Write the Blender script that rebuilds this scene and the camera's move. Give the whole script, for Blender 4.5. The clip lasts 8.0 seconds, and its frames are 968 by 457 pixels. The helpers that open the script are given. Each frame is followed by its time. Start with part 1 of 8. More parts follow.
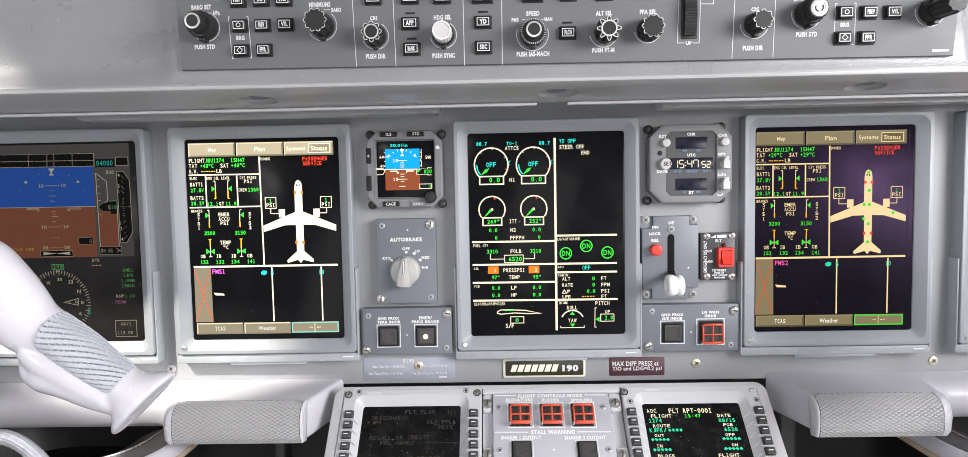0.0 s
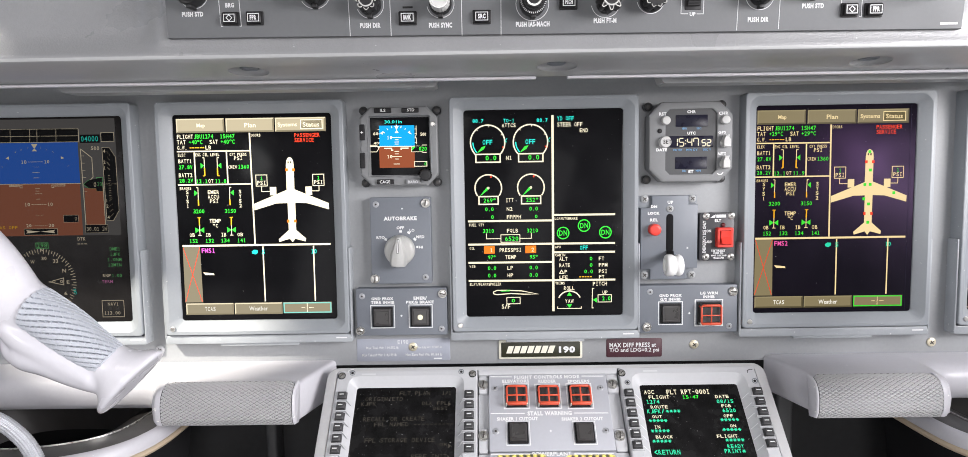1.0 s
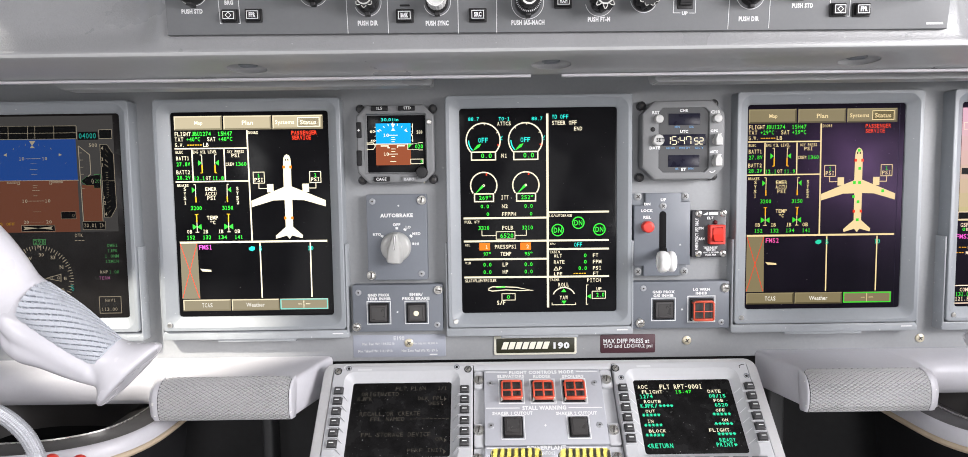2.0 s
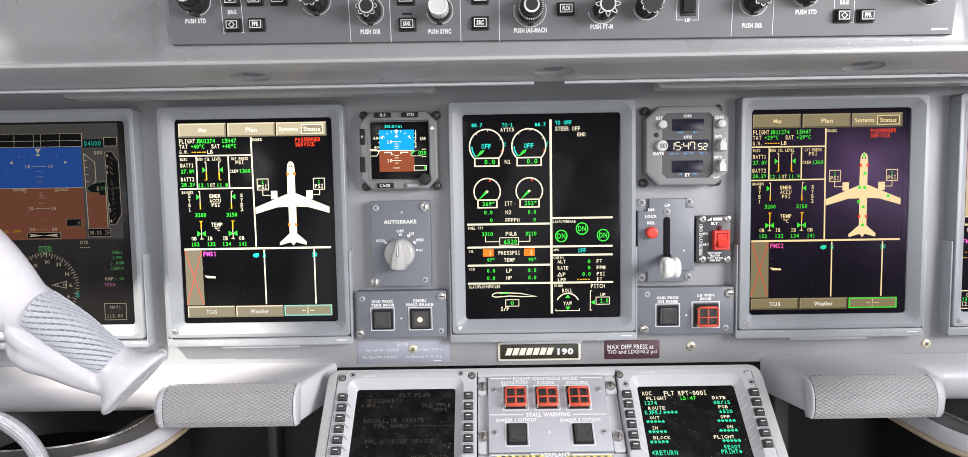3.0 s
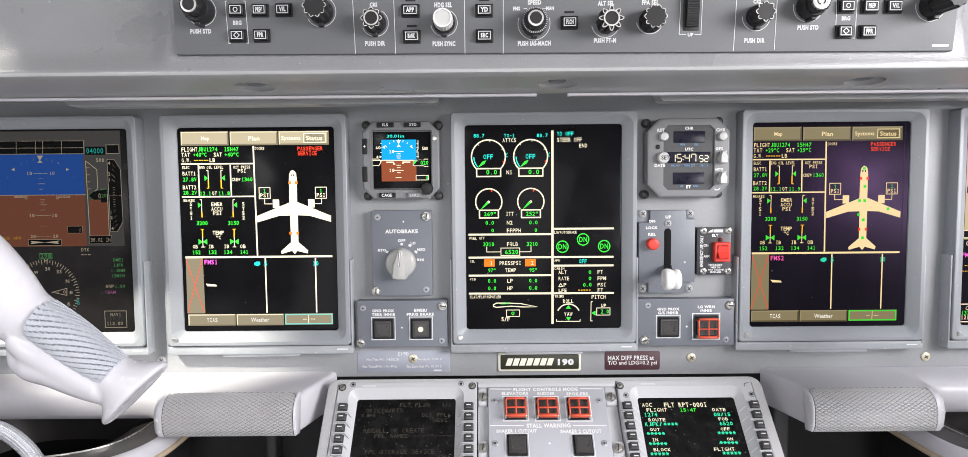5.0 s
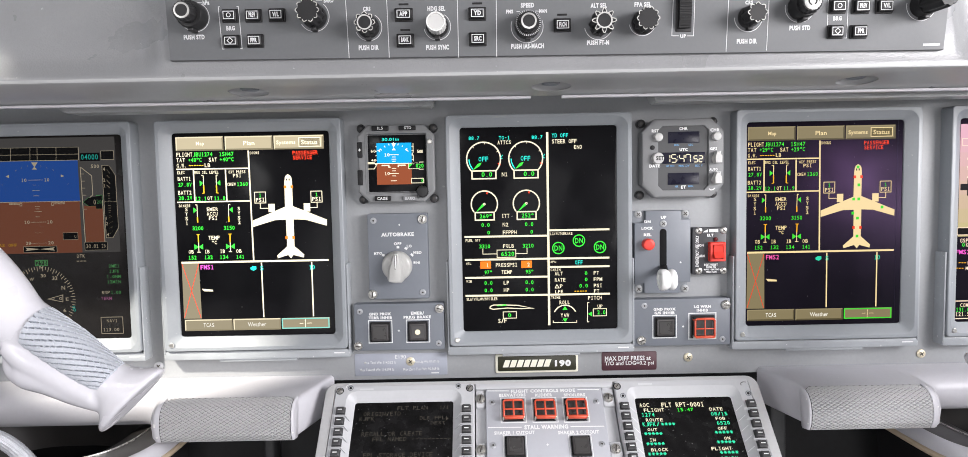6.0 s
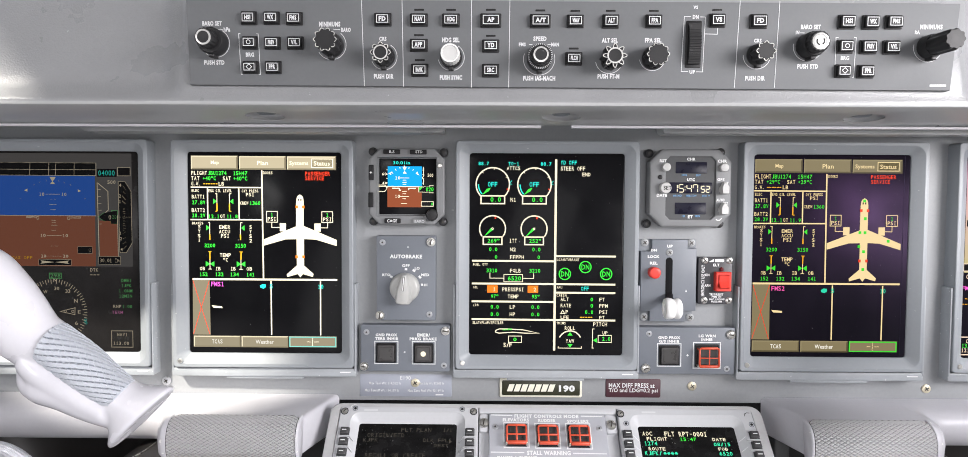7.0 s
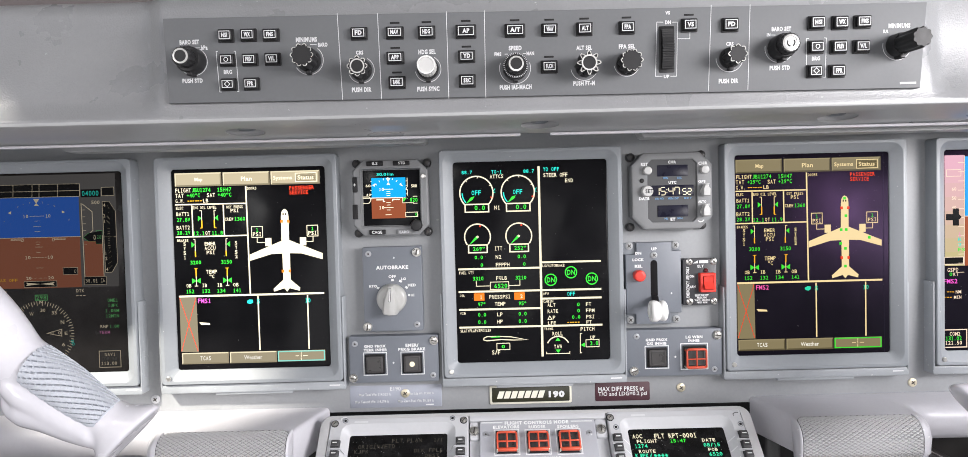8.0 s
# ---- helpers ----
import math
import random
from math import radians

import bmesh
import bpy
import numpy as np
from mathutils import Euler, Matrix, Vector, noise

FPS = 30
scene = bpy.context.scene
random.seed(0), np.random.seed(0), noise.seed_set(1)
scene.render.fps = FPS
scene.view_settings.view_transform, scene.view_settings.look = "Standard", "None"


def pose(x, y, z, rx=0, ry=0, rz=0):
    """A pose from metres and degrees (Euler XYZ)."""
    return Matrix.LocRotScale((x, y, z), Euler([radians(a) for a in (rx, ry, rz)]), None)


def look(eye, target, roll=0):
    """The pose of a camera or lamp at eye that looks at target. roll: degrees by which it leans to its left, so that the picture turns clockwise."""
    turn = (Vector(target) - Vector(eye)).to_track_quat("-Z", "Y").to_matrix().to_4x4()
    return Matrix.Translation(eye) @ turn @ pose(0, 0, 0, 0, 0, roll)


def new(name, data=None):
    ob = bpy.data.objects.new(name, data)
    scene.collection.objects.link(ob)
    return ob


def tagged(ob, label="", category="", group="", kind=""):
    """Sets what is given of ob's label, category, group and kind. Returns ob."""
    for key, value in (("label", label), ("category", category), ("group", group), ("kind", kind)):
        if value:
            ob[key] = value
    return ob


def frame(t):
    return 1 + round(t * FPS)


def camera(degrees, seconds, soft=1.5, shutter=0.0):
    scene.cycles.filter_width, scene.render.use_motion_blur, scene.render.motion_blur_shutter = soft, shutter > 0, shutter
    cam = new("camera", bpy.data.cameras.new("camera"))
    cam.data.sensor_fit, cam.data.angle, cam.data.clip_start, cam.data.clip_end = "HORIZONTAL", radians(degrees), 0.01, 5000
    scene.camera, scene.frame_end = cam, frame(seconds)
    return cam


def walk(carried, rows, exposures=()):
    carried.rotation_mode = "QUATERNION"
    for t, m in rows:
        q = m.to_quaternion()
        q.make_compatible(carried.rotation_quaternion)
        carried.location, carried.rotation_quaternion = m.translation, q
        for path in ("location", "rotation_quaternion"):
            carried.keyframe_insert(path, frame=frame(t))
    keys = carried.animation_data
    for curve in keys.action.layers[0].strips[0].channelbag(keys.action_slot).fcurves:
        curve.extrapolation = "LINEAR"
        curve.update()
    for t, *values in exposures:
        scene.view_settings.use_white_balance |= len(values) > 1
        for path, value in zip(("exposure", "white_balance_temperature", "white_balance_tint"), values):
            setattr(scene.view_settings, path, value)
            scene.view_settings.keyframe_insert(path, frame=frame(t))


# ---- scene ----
LENS = 75.2
cam = camera(LENS, 8.0, soft=0.6)
PATH = [
    (0, (0.01980, -0.00988, 1.11323), (-0.02245, 1.98595, 0.99131), -1.114),
    (0.2, (0.01665, -0.00851, 1.11098), (-0.01968, 1.98727, 0.98627), -0.618),
    (0.5, (0.01632, -0.00336, 1.10337), (0.00249, 1.99151, 0.96080), -1.223),
    (0.7, (0.01600, 0.00025, 1.10393), (0.00436, 1.99434, 0.95062), -1.062),
    (1, (0.01441, 0.00284, 1.10132), (-0.00199, 1.99652, 0.94336), -0.871),
    (1.2, (0.01121, 0.00217, 1.09991), (0.01032, 1.99549, 0.93657), -0.900),
    (1.5, (0.01261, -0.00230, 1.09754), (0.01065, 1.99112, 0.93546), -0.803),
    (1.7, (0.01277, -0.00566, 1.09407), (0.01473, 1.98876, 0.94483), -0.806),
    (2.8, (0.01608, -0.00336, 1.10129), (0.00825, 1.99091, 0.95022), -0.684),
    (3, (0.01491, -0.00464, 1.10131), (0.00067, 1.98995, 0.95492), -0.953),
    (3.2, (0.00854, -0.00370, 1.10183), (0.01082, 1.99068, 0.95195), -0.422),
    (3.5, (0.00997, -0.00596, 1.10689), (0.00881, 1.98886, 0.96298), -0.037),
    (4, (0.01047, -0.00514, 1.10559), (0.00424, 1.99018, 0.96905), -0.129),
    (4.5, (0.01041, -0.00490, 1.10693), (0.00435, 1.99055, 0.97234), -0.445),
    (4.7, (0.01086, -0.00532, 1.10607), (0.00282, 1.99045, 0.97632), -0.456),
    (5.8, (0.01117, -0.00571, 1.10805), (0.01191, 1.99028, 0.98145), -0.978),
    (6, (0.01272, -0.00638, 1.10836), (0.01381, 1.98962, 0.98193), -1.098),
    (6.5, (0.01368, -0.00293, 1.11025), (0.01323, 1.99290, 0.98116), -1.040),
    (6.7, (0.01629, -0.01075, 1.11362), (-0.01247, 1.98562, 0.99657), 0.211),
    (6.8, (0.01412, -0.01263, 1.11834), (-0.01709, 1.98464, 1.01863), 0.129),
    (7, (0.01107, -0.01377, 1.11990), (-0.00787, 1.98456, 1.04028), 0.293),
    (7.2, (0.00940, -0.01248, 1.11976), (-0.00363, 1.98607, 1.04460), -0.006),
    (7.5, (0.01627, -0.01386, 1.11844), (-0.00011, 1.98483, 1.04774), -0.499),
    (7.7, (0.01866, -0.01309, 1.11907), (0.01591, 1.98563, 1.04772), -1.029),
    (8, (0.02264, -0.01740, 1.12105), (0.02081, 1.98180, 1.06472), -1.464),
]
walk(cam, [(t, look(eye, target, roll)) for t, eye, target, roll in PATH])

# ---- light ----
SUN_TO = Vector((-0.90, -1.0, 1.28)).normalized()
world = bpy.data.worlds.new("sky")
scene.world = world
world.use_nodes = True
sky = world.node_tree.nodes.new("ShaderNodeTexSky")
sky.sky_type, sky.sun_disc = "NISHITA", False
sky.sun_elevation = math.asin(SUN_TO.z)
sky.sun_rotation = math.atan2(SUN_TO.x, SUN_TO.y)
world.node_tree.links.new(sky.outputs[0], world.node_tree.nodes["Background"].inputs[0])
world.node_tree.nodes["Background"].inputs[1].default_value = 0.053
sun = new("sun", bpy.data.lights.new("sun", "SUN"))
sun.data.energy, sun.data.angle, sun.data.color = 2.4, radians(3.2), (1.0, 0.94, 0.84)
sun.matrix_world = look(SUN_TO * 5, (0, 0, 0))


def area_light(name, eye, target, w, h, watts, colour):
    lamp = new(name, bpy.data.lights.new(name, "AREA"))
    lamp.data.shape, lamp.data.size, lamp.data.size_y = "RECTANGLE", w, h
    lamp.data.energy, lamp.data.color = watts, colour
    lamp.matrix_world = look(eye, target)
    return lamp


area_light("sky_light_port", (-0.98, -0.45, 1.38), (0.0, -0.20, 1.18), 0.85, 0.22, 2.5, (1.0, 0.966, 0.965))
area_light("sky_light_starboard", (1.12, -0.32, 1.34), (0.1, -0.05, 1.15), 0.95, 0.48, 9.9, (1.0, 0.962, 0.975))
area_light("sky_light_windshield", (0.08, 1.17, 1.62), (0.08, 0.0, 1.30), 1.5, 0.38, 1.35, (1.0, 0.972, 0.985))
# Fill lamp added aft, in a made-up doorway, to lift faces under the glareshield.
area_light("fill_light_aft", (0.08, -1.33, 0.92), (0.08, 0.0, 0.90), 0.74, 1.5, 3.05, (1.0, 0.972, 0.985))
scene.view_settings.exposure = 1.82


# ---- materials ----
def material(name, colour, rough=0.5, metal=0.0, grain=0.0, grain_size=900.0, vary=0.06, vary_size=14.0, spec=0.5, emit=None, power=1.0, coat=0.0, specks=None):
    m = bpy.data.materials.new(name)
    m.use_nodes = True
    n, l = m.node_tree.nodes, m.node_tree.links
    b = n["Principled BSDF"]
    b.inputs["Base Color"].default_value = (*colour, 1)
    b.inputs["Roughness"].default_value = rough
    b.inputs["Metallic"].default_value = metal
    b.inputs["Specular IOR Level"].default_value = spec
    b.inputs["Coat Weight"].default_value = coat
    if emit:
        b.inputs["Emission Color"].default_value = (*emit, 1)
        b.inputs["Emission Strength"].default_value = power
    at = n.new("ShaderNodeTexCoord").outputs["Object"]
    if vary > 0:
        big, fine = n.new("ShaderNodeTexNoise"), n.new("ShaderNodeTexNoise")
        big.inputs["Scale"].default_value, big.inputs["Detail"].default_value = vary_size, 5
        fine.inputs["Scale"].default_value, fine.inputs["Detail"].default_value = vary_size * 22, 3
        mix, ramp = n.new("ShaderNodeMath"), n.new("ShaderNodeMapRange")
        mix.operation = "MULTIPLY_ADD"
        mix.inputs[1].default_value = 0.5
        for tex in (big, fine):
            l.new(at, tex.inputs["Vector"])
        l.new(fine.outputs["Fac"], mix.inputs[0])
        l.new(big.outputs["Fac"], mix.inputs[2])
        ramp.inputs["From Min"].default_value, ramp.inputs["From Max"].default_value = 0.4, 1.1
        ramp.inputs["To Min"].default_value, ramp.inputs["To Max"].default_value = 1 - vary, 1 + vary
        l.new(mix.outputs[0], ramp.inputs["Value"])
        tint = n.new("ShaderNodeVectorMath")
        tint.operation = "SCALE"
        tint.inputs[0].default_value = colour
        l.new(ramp.outputs[0], tint.inputs["Scale"])
        out = tint.outputs[0]
        if specks:
            size, limit, shade = specks
            dots, cutoff, blend = n.new("ShaderNodeTexNoise"), n.new("ShaderNodeMapRange"), n.new("ShaderNodeMix")
            dots.inputs["Scale"].default_value, dots.inputs["Detail"].default_value = size, 4
            cutoff.inputs["From Min"].default_value, cutoff.inputs["From Max"].default_value = limit, limit + 0.03
            blend.data_type = "RGBA"
            blend.inputs["B"].default_value = (*shade, 1)
            l.new(at, dots.inputs["Vector"])
            l.new(dots.outputs["Fac"], cutoff.inputs["Value"])
            l.new(cutoff.outputs[0], blend.inputs["Factor"])
            l.new(out, blend.inputs["A"])
            out = blend.outputs["Result"]
        l.new(out, b.inputs["Base Color"])
        worn = n.new("ShaderNodeMapRange")
        worn.inputs["From Min"].default_value, worn.inputs["From Max"].default_value = 0.3, 0.7
        worn.inputs["To Min"].default_value, worn.inputs["To Max"].default_value = max(rough - 0.08, 0.03), min(rough + 0.08, 1)
        l.new(big.outputs["Fac"], worn.inputs["Value"])
        l.new(worn.outputs[0], b.inputs["Roughness"])
    if grain > 0:
        tex, bump = n.new("ShaderNodeTexNoise"), n.new("ShaderNodeBump")
        tex.inputs["Scale"].default_value, tex.inputs["Detail"].default_value = grain_size, 2
        bump.inputs["Strength"].default_value, bump.inputs["Distance"].default_value = grain, 0.0006
        l.new(at, tex.inputs["Vector"])
        l.new(tex.outputs["Fac"], bump.inputs["Height"])
        l.new(bump.outputs[0], b.inputs["Normal"])
    return m


def glow(name, colour, power):
    return material(name, (0.004, 0.004, 0.004), 0.25, emit=colour, power=power * 0.385, vary=0, spec=0.02)


PAINT = material("grey_textured_paint", (0.232, 0.236, 0.243), 0.31, grain=0.42, grain_size=620, vary=0.08, specks=(130, 0.735, (0.42, 0.43, 0.44)))
SMOOTH = material("smooth_grey_paint", (0.34, 0.345, 0.35), 0.33, grain=0.05, vary=0.07, vary_size=9, coat=0.1)
PANEL = material("grey_panel_paint", (0.30, 0.31, 0.32), 0.5, grain=0.12, grain_size=1100, vary=0.09, specks=(110, 0.74, (0.42, 0.43, 0.43)))
BEZEL = material("blue_grey_bezel_paint", (0.28, 0.30, 0.32), 0.42, grain=0.08, grain_size=1400, vary=0.06, specks=(260, 0.72, (0.5, 0.51, 0.52)))
BEZEL_EDGE = material("worn_bezel_edge", (0.34, 0.36, 0.38), 0.4, vary=0.1, vary_size=60, specks=(300, 0.69, (0.6, 0.6, 0.6)))
PLATE = material("dark_grey_plate", (0.19, 0.205, 0.225), 0.5, grain=0.08, grain_size=1500, vary=0.06)
CDU_GREY = material("light_grey_unit_paint", (0.50, 0.508, 0.525), 0.4, grain=0.06, vary=0.05)
LEDGE = material("smooth_pale_grey_plastic", (0.575, 0.57, 0.605), 0.36, grain=0.05, vary=0.06, specks=(150, 0.775, (0.85, 0.85, 0.84)))
PAD = material("pale_grey_rubber", (0.485, 0.485, 0.49), 0.6, grain=0.1, vary=0.08)
YOKE = material("glossy_lavender_white_plastic", (0.64, 0.632, 0.675), 0.27, vary=0.04, coat=0.2)
GRIP = material("grey_rubber_grip", (0.49, 0.515, 0.565), 0.5, grain=0.1, vary=0.05)
BLACK = material("black_plastic", (0.014, 0.014, 0.015), 0.5, vary=0.1, vary_size=80, spec=0.25)
KNOB = material("black_knob_plastic", (0.016, 0.016, 0.017), 0.46, grain=0.1, vary=0.15, vary_size=120, spec=0.35)
WHITE = material("white_paint", (0.82, 0.82, 0.81), 0.5, vary=0.03)
INK = material("white_ink", (0.74, 0.75, 0.75), 0.6, vary=0)
# Near-black that paints the shade of slots, wells and hollows onto solid parts.
DARK = material("painted_cavity_shade", (0.012, 0.012, 0.013), 0.9, vary=0.2, spec=0.1)
STEEL = material("steel", (0.62, 0.61, 0.58), 0.3, 0.9, vary=0.1, vary_size=200)
BRASS = material("cadmium_plated_steel", (0.72, 0.66, 0.5), 0.4, 0.5, vary=0.12, vary_size=200)
RED = material("red_plastic", (0.70, 0.045, 0.03), 0.38, vary=0.06, vary_size=100)
ORANGE = material("orange_red_guard", (0.62, 0.085, 0.04), 0.4, vary=0.06, vary_size=100)
TAN = material("tan_rubber", (0.52, 0.42, 0.30), 0.55, vary=0.1)
AFT = material("dark_grey_lining", (0.10, 0.10, 0.105), 0.7, grain=0.2, vary=0.08)
WALL = material("cockpit_lining", (0.68, 0.69, 0.69), 0.6, grain=0.2, vary=0.06)
# Near-black: the footwell's shade is put into the colour.
FOOTWELL_SHADE = material("painted_footwell_shade", (0.022, 0.022, 0.023), 0.8, vary=0.3, vary_size=6)
FLOOR = material("grey_carpet", (0.45, 0.45, 0.46), 0.9, grain=0.5, vary=0.2)
GLASS = material("screen_glass", (0.008, 0.008, 0.009), 0.16, vary=0.2, vary_size=25, spec=0.06, specks=(380, 0.745, (0.20, 0.20, 0.19)))
VIOLET_GLASS = material("violet_coated_screen_glass", (0.006, 0.006, 0.008), 0.36, vary=0.2, vary_size=25, spec=0.085, specks=(380, 0.745, (0.20, 0.19, 0.2)))
GLASS.node_tree.nodes["Principled BSDF"].inputs["Specular Tint"].default_value = (0.92, 0.94, 0.92, 1)
VIOLET_GLASS.node_tree.nodes["Principled BSDF"].inputs["Specular Tint"].default_value = (0.74, 0.36, 1.0, 1)
VIOLET_EDGE = material("violet_glass_edge", (0.006, 0.006, 0.010), 0.35, vary=0.1, vary_size=20, spec=0.5)
VIOLET_EDGE.node_tree.nodes["Principled BSDF"].inputs["Specular Tint"].default_value = (0.52, 0.36, 1.0, 1)
# Lifted base colour paints in the veil of scattered light on this screen.
VEILED = material("painted_veil_screen_glass", (0.0145, 0.0135, 0.0130), 0.2, vary=0.3, vary_size=40, spec=0.1)


# ---- building kit: u right, v up, w out of a face ----
def face(x, y, z, tilt):
    """The frame of a plane through a point, its normal towards the cabin and tilted up."""
    return pose(x, y, z, 90 - tilt, 0, 0)


PANEL_FACE = face(0, 0.715, 0, 0)
GUIDE_FACE = face(0, 0.540, 1.25, -2)
DESK_FACE = face(0, 0.685, 0.89, 45)
ORIGIN = {}


def thing(name, frame_matrix, u, v, label, category, group=""):
    ob = new(name)
    ob.empty_display_size = 0.01
    ob.matrix_world = frame_matrix @ pose(u, v, 0)
    ORIGIN[ob] = (u, v)
    return tagged(ob, label, category, group)


def part(name, bm, mat, parent, label="", smooth=30, kind="", local=False):
    """Links a bmesh as one mesh under a thing or a part."""
    root = parent
    while root.parent:
        root = root.parent
    u, v = (0, 0) if local else ORIGIN.get(root, (0, 0))
    bmesh.ops.translate(bm, vec=(-u, -v, 0), verts=bm.verts)
    bmesh.ops.recalc_face_normals(bm, faces=[f for f in bm.faces if len(f.edges[0].link_faces) > 1])
    me = bpy.data.meshes.new(name)
    bm.to_mesh(me)
    bm.free()
    me.materials.append(mat)
    if smooth:
        me.shade_smooth()
        me.set_sharp_from_angle(angle=radians(smooth))
    ob = new(name, me)
    ob.parent = parent
    if label:
        tagged(ob, label)
    if kind:
        tagged(ob, kind=kind)
    return ob


def solid(name, bm, mat, label, category="", kind="", group="", smooth=30):
    """A mesh of its own at top level, in world metres."""
    bmesh.ops.recalc_face_normals(bm, faces=bm.faces)
    me = bpy.data.meshes.new(name)
    bm.to_mesh(me)
    bm.free()
    me.materials.append(mat)
    if smooth:
        me.shade_smooth()
        me.set_sharp_from_angle(angle=radians(smooth))
    return tagged(new(name, me), label, category, group, kind)


def rrect(u0, v0, u1, v1, r, seg=4):
    u0, u1, v0, v1 = min(u0, u1), max(u0, u1), min(v0, v1), max(v0, v1)
    r = max(min(r, (u1 - u0) / 2 - 1e-5, (v1 - v0) / 2 - 1e-5), 1e-5)
    pts = []
    for cu, cv, a in ((u1 - r, v1 - r, 0), (u0 + r, v1 - r, 90), (u0 + r, v0 + r, 180), (u1 - r, v0 + r, 270)):
        for k in range(seg + 1):
            b = radians(a + 90 * k / seg)
            pts.append((cu + r * math.cos(b), cv + r * math.sin(b)))
    return pts


def cut_rect(u0, v0, u1, v1, c):
    u0, u1, v0, v1 = min(u0, u1), max(u0, u1), min(v0, v1), max(v0, v1)
    return [(u1, v1 - c), (u1 - c, v1), (u0 + c, v1), (u0, v1 - c), (u0, v0 + c), (u0 + c, v0), (u1 - c, v0), (u1, v0 + c)]


def loft(bm, loops, close_first=False, close_last=True):
    """Joins closed outlines of equal length, each a list of (u, v, w)."""
    rings = [[bm.verts.new(p) for p in loop] for loop in loops]
    n = len(rings[0])
    for a, b in zip(rings, rings[1:]):
        for k in range(n):
            bm.faces.new((a[k], a[(k + 1) % n], b[(k + 1) % n], b[k]))
    if close_first:
        bm.faces.new(rings[0][::-1])
    if close_last:
        bm.faces.new(rings[-1])
    return rings


def at_w(outline, w):
    return [(u, v, w) for u, v in outline]


def slab(bm, u0, v0, u1, v1, w0, w1, r=0.001, b=0.0006, seg=3):
    u0, u1, v0, v1 = min(u0, u1), max(u0, u1), min(v0, v1), max(v0, v1)
    loft(bm, [at_w(rrect(u0, v0, u1, v1, r, seg), w0), at_w(rrect(u0, v0, u1, v1, r, seg), w1 - b), at_w(rrect(u0 + b * 0.3, v0 + b * 0.3, u1 - b * 0.3, v1 - b * 0.3, r, seg), w1 - b * 0.3), at_w(rrect(u0 + b, v0 + b, u1 - b, v1 - b, max(r - b, 2e-4), seg), w1)], True)
    return bm


def circle(u, v, r, n=24, wave=0.0, teeth=0, turn=0.0):
    return [(u + (r + wave * math.cos(teeth * a)) * math.cos(a + turn), v + (r + wave * math.cos(teeth * a)) * math.sin(a + turn)) for a in (2 * math.pi * k / n for k in range(n))]


def turned(bm, u, v, steps, n=24, wave=0.0, teeth=0):
    """A turned solid: steps of (radius, w); a tooth wave may run round it."""
    loft(bm, [at_w(circle(u, v, r, n, wave * min(r / steps[0][0], 1), teeth), w) for r, w in steps], True)
    return bm


def stroke(bm, pts, width, w, closed=False):
    """A flat line along points."""
    p = [Vector(q) for q in pts]
    left, right = [], []
    m = len(p)
    for k in range(m):
        before = p[k] - p[k - 1] if (k or closed) else p[1] - p[0]
        after = p[(k + 1) % m] - p[k] if (k < m - 1 or closed) else p[k] - p[k - 1]
        d = (before.normalized() + after.normalized())
        d = d.normalized() if d.length > 1e-6 else after.normalized()
        side = Vector((-d.y, d.x)) * width / 2 / max(d.dot(after.normalized()), 0.4)
        left.append(bm.verts.new((*(p[k] + side), w)))
        right.append(bm.verts.new((*(p[k] - side), w)))
    for k in range(m if closed else m - 1):
        j = (k + 1) % m
        bm.faces.new((left[k], right[k], right[j], left[j]))
    return bm


def area(bm, pts, w):
    bm.faces.new([bm.verts.new((u, v, w)) for u, v in pts])
    return bm


def box_pts(u0, v0, u1, v1):
    return [(u0, v0), (u0, v1), (u1, v1), (u1, v0)]


LETTERS = {}


def letters(s, weight):
    """The outline of a word in the built-in font, in a unit box."""
    if (s, weight) not in LETTERS:
        cu = bpy.data.curves.new("word", "FONT")
        cu.body, cu.resolution_u, cu.offset, cu.space_character = s, 2, weight, 1.0 + 2.5 * weight
        ob = bpy.data.objects.new("word", cu)
        me = bpy.data.meshes.new_from_object(ob)
        v = [p.co.copy() for p in me.vertices]
        f = [tuple(q.vertices) for q in me.polygons]
        bpy.data.objects.remove(ob)
        bpy.data.curves.remove(cu)
        bpy.data.meshes.remove(me)
        x0, x1 = min(p.x for p in v), max(p.x for p in v)
        y0, y1 = min(p.y for p in v), max(p.y for p in v)
        dy = y1 - y0
        LETTERS[s, weight] = ([((p.x - x0) / max(x1 - x0, 1e-6), (p.y - y0) / max(dy, 1e-6)) for p in v], f)
    return LETTERS[s, weight]


def word(bm, s, u0, v0, u1, v1, w, weight=0.02, upright=True):
    """Writing that fills the box from its top left to its bottom right; upright False: it reads upwards."""
    pts, faces = letters(s, weight)
    if upright:
        vs = [bm.verts.new((u0 + a * (u1 - u0), v1 + b * (v0 - v1), w)) for a, b in pts]
    else:
        vs = [bm.verts.new((u1 + b * (u0 - u1), v1 + a * (v0 - v1), w)) for a, b in pts]
    for f in faces:
        bm.faces.new([vs[k] for k in f])
    return bm


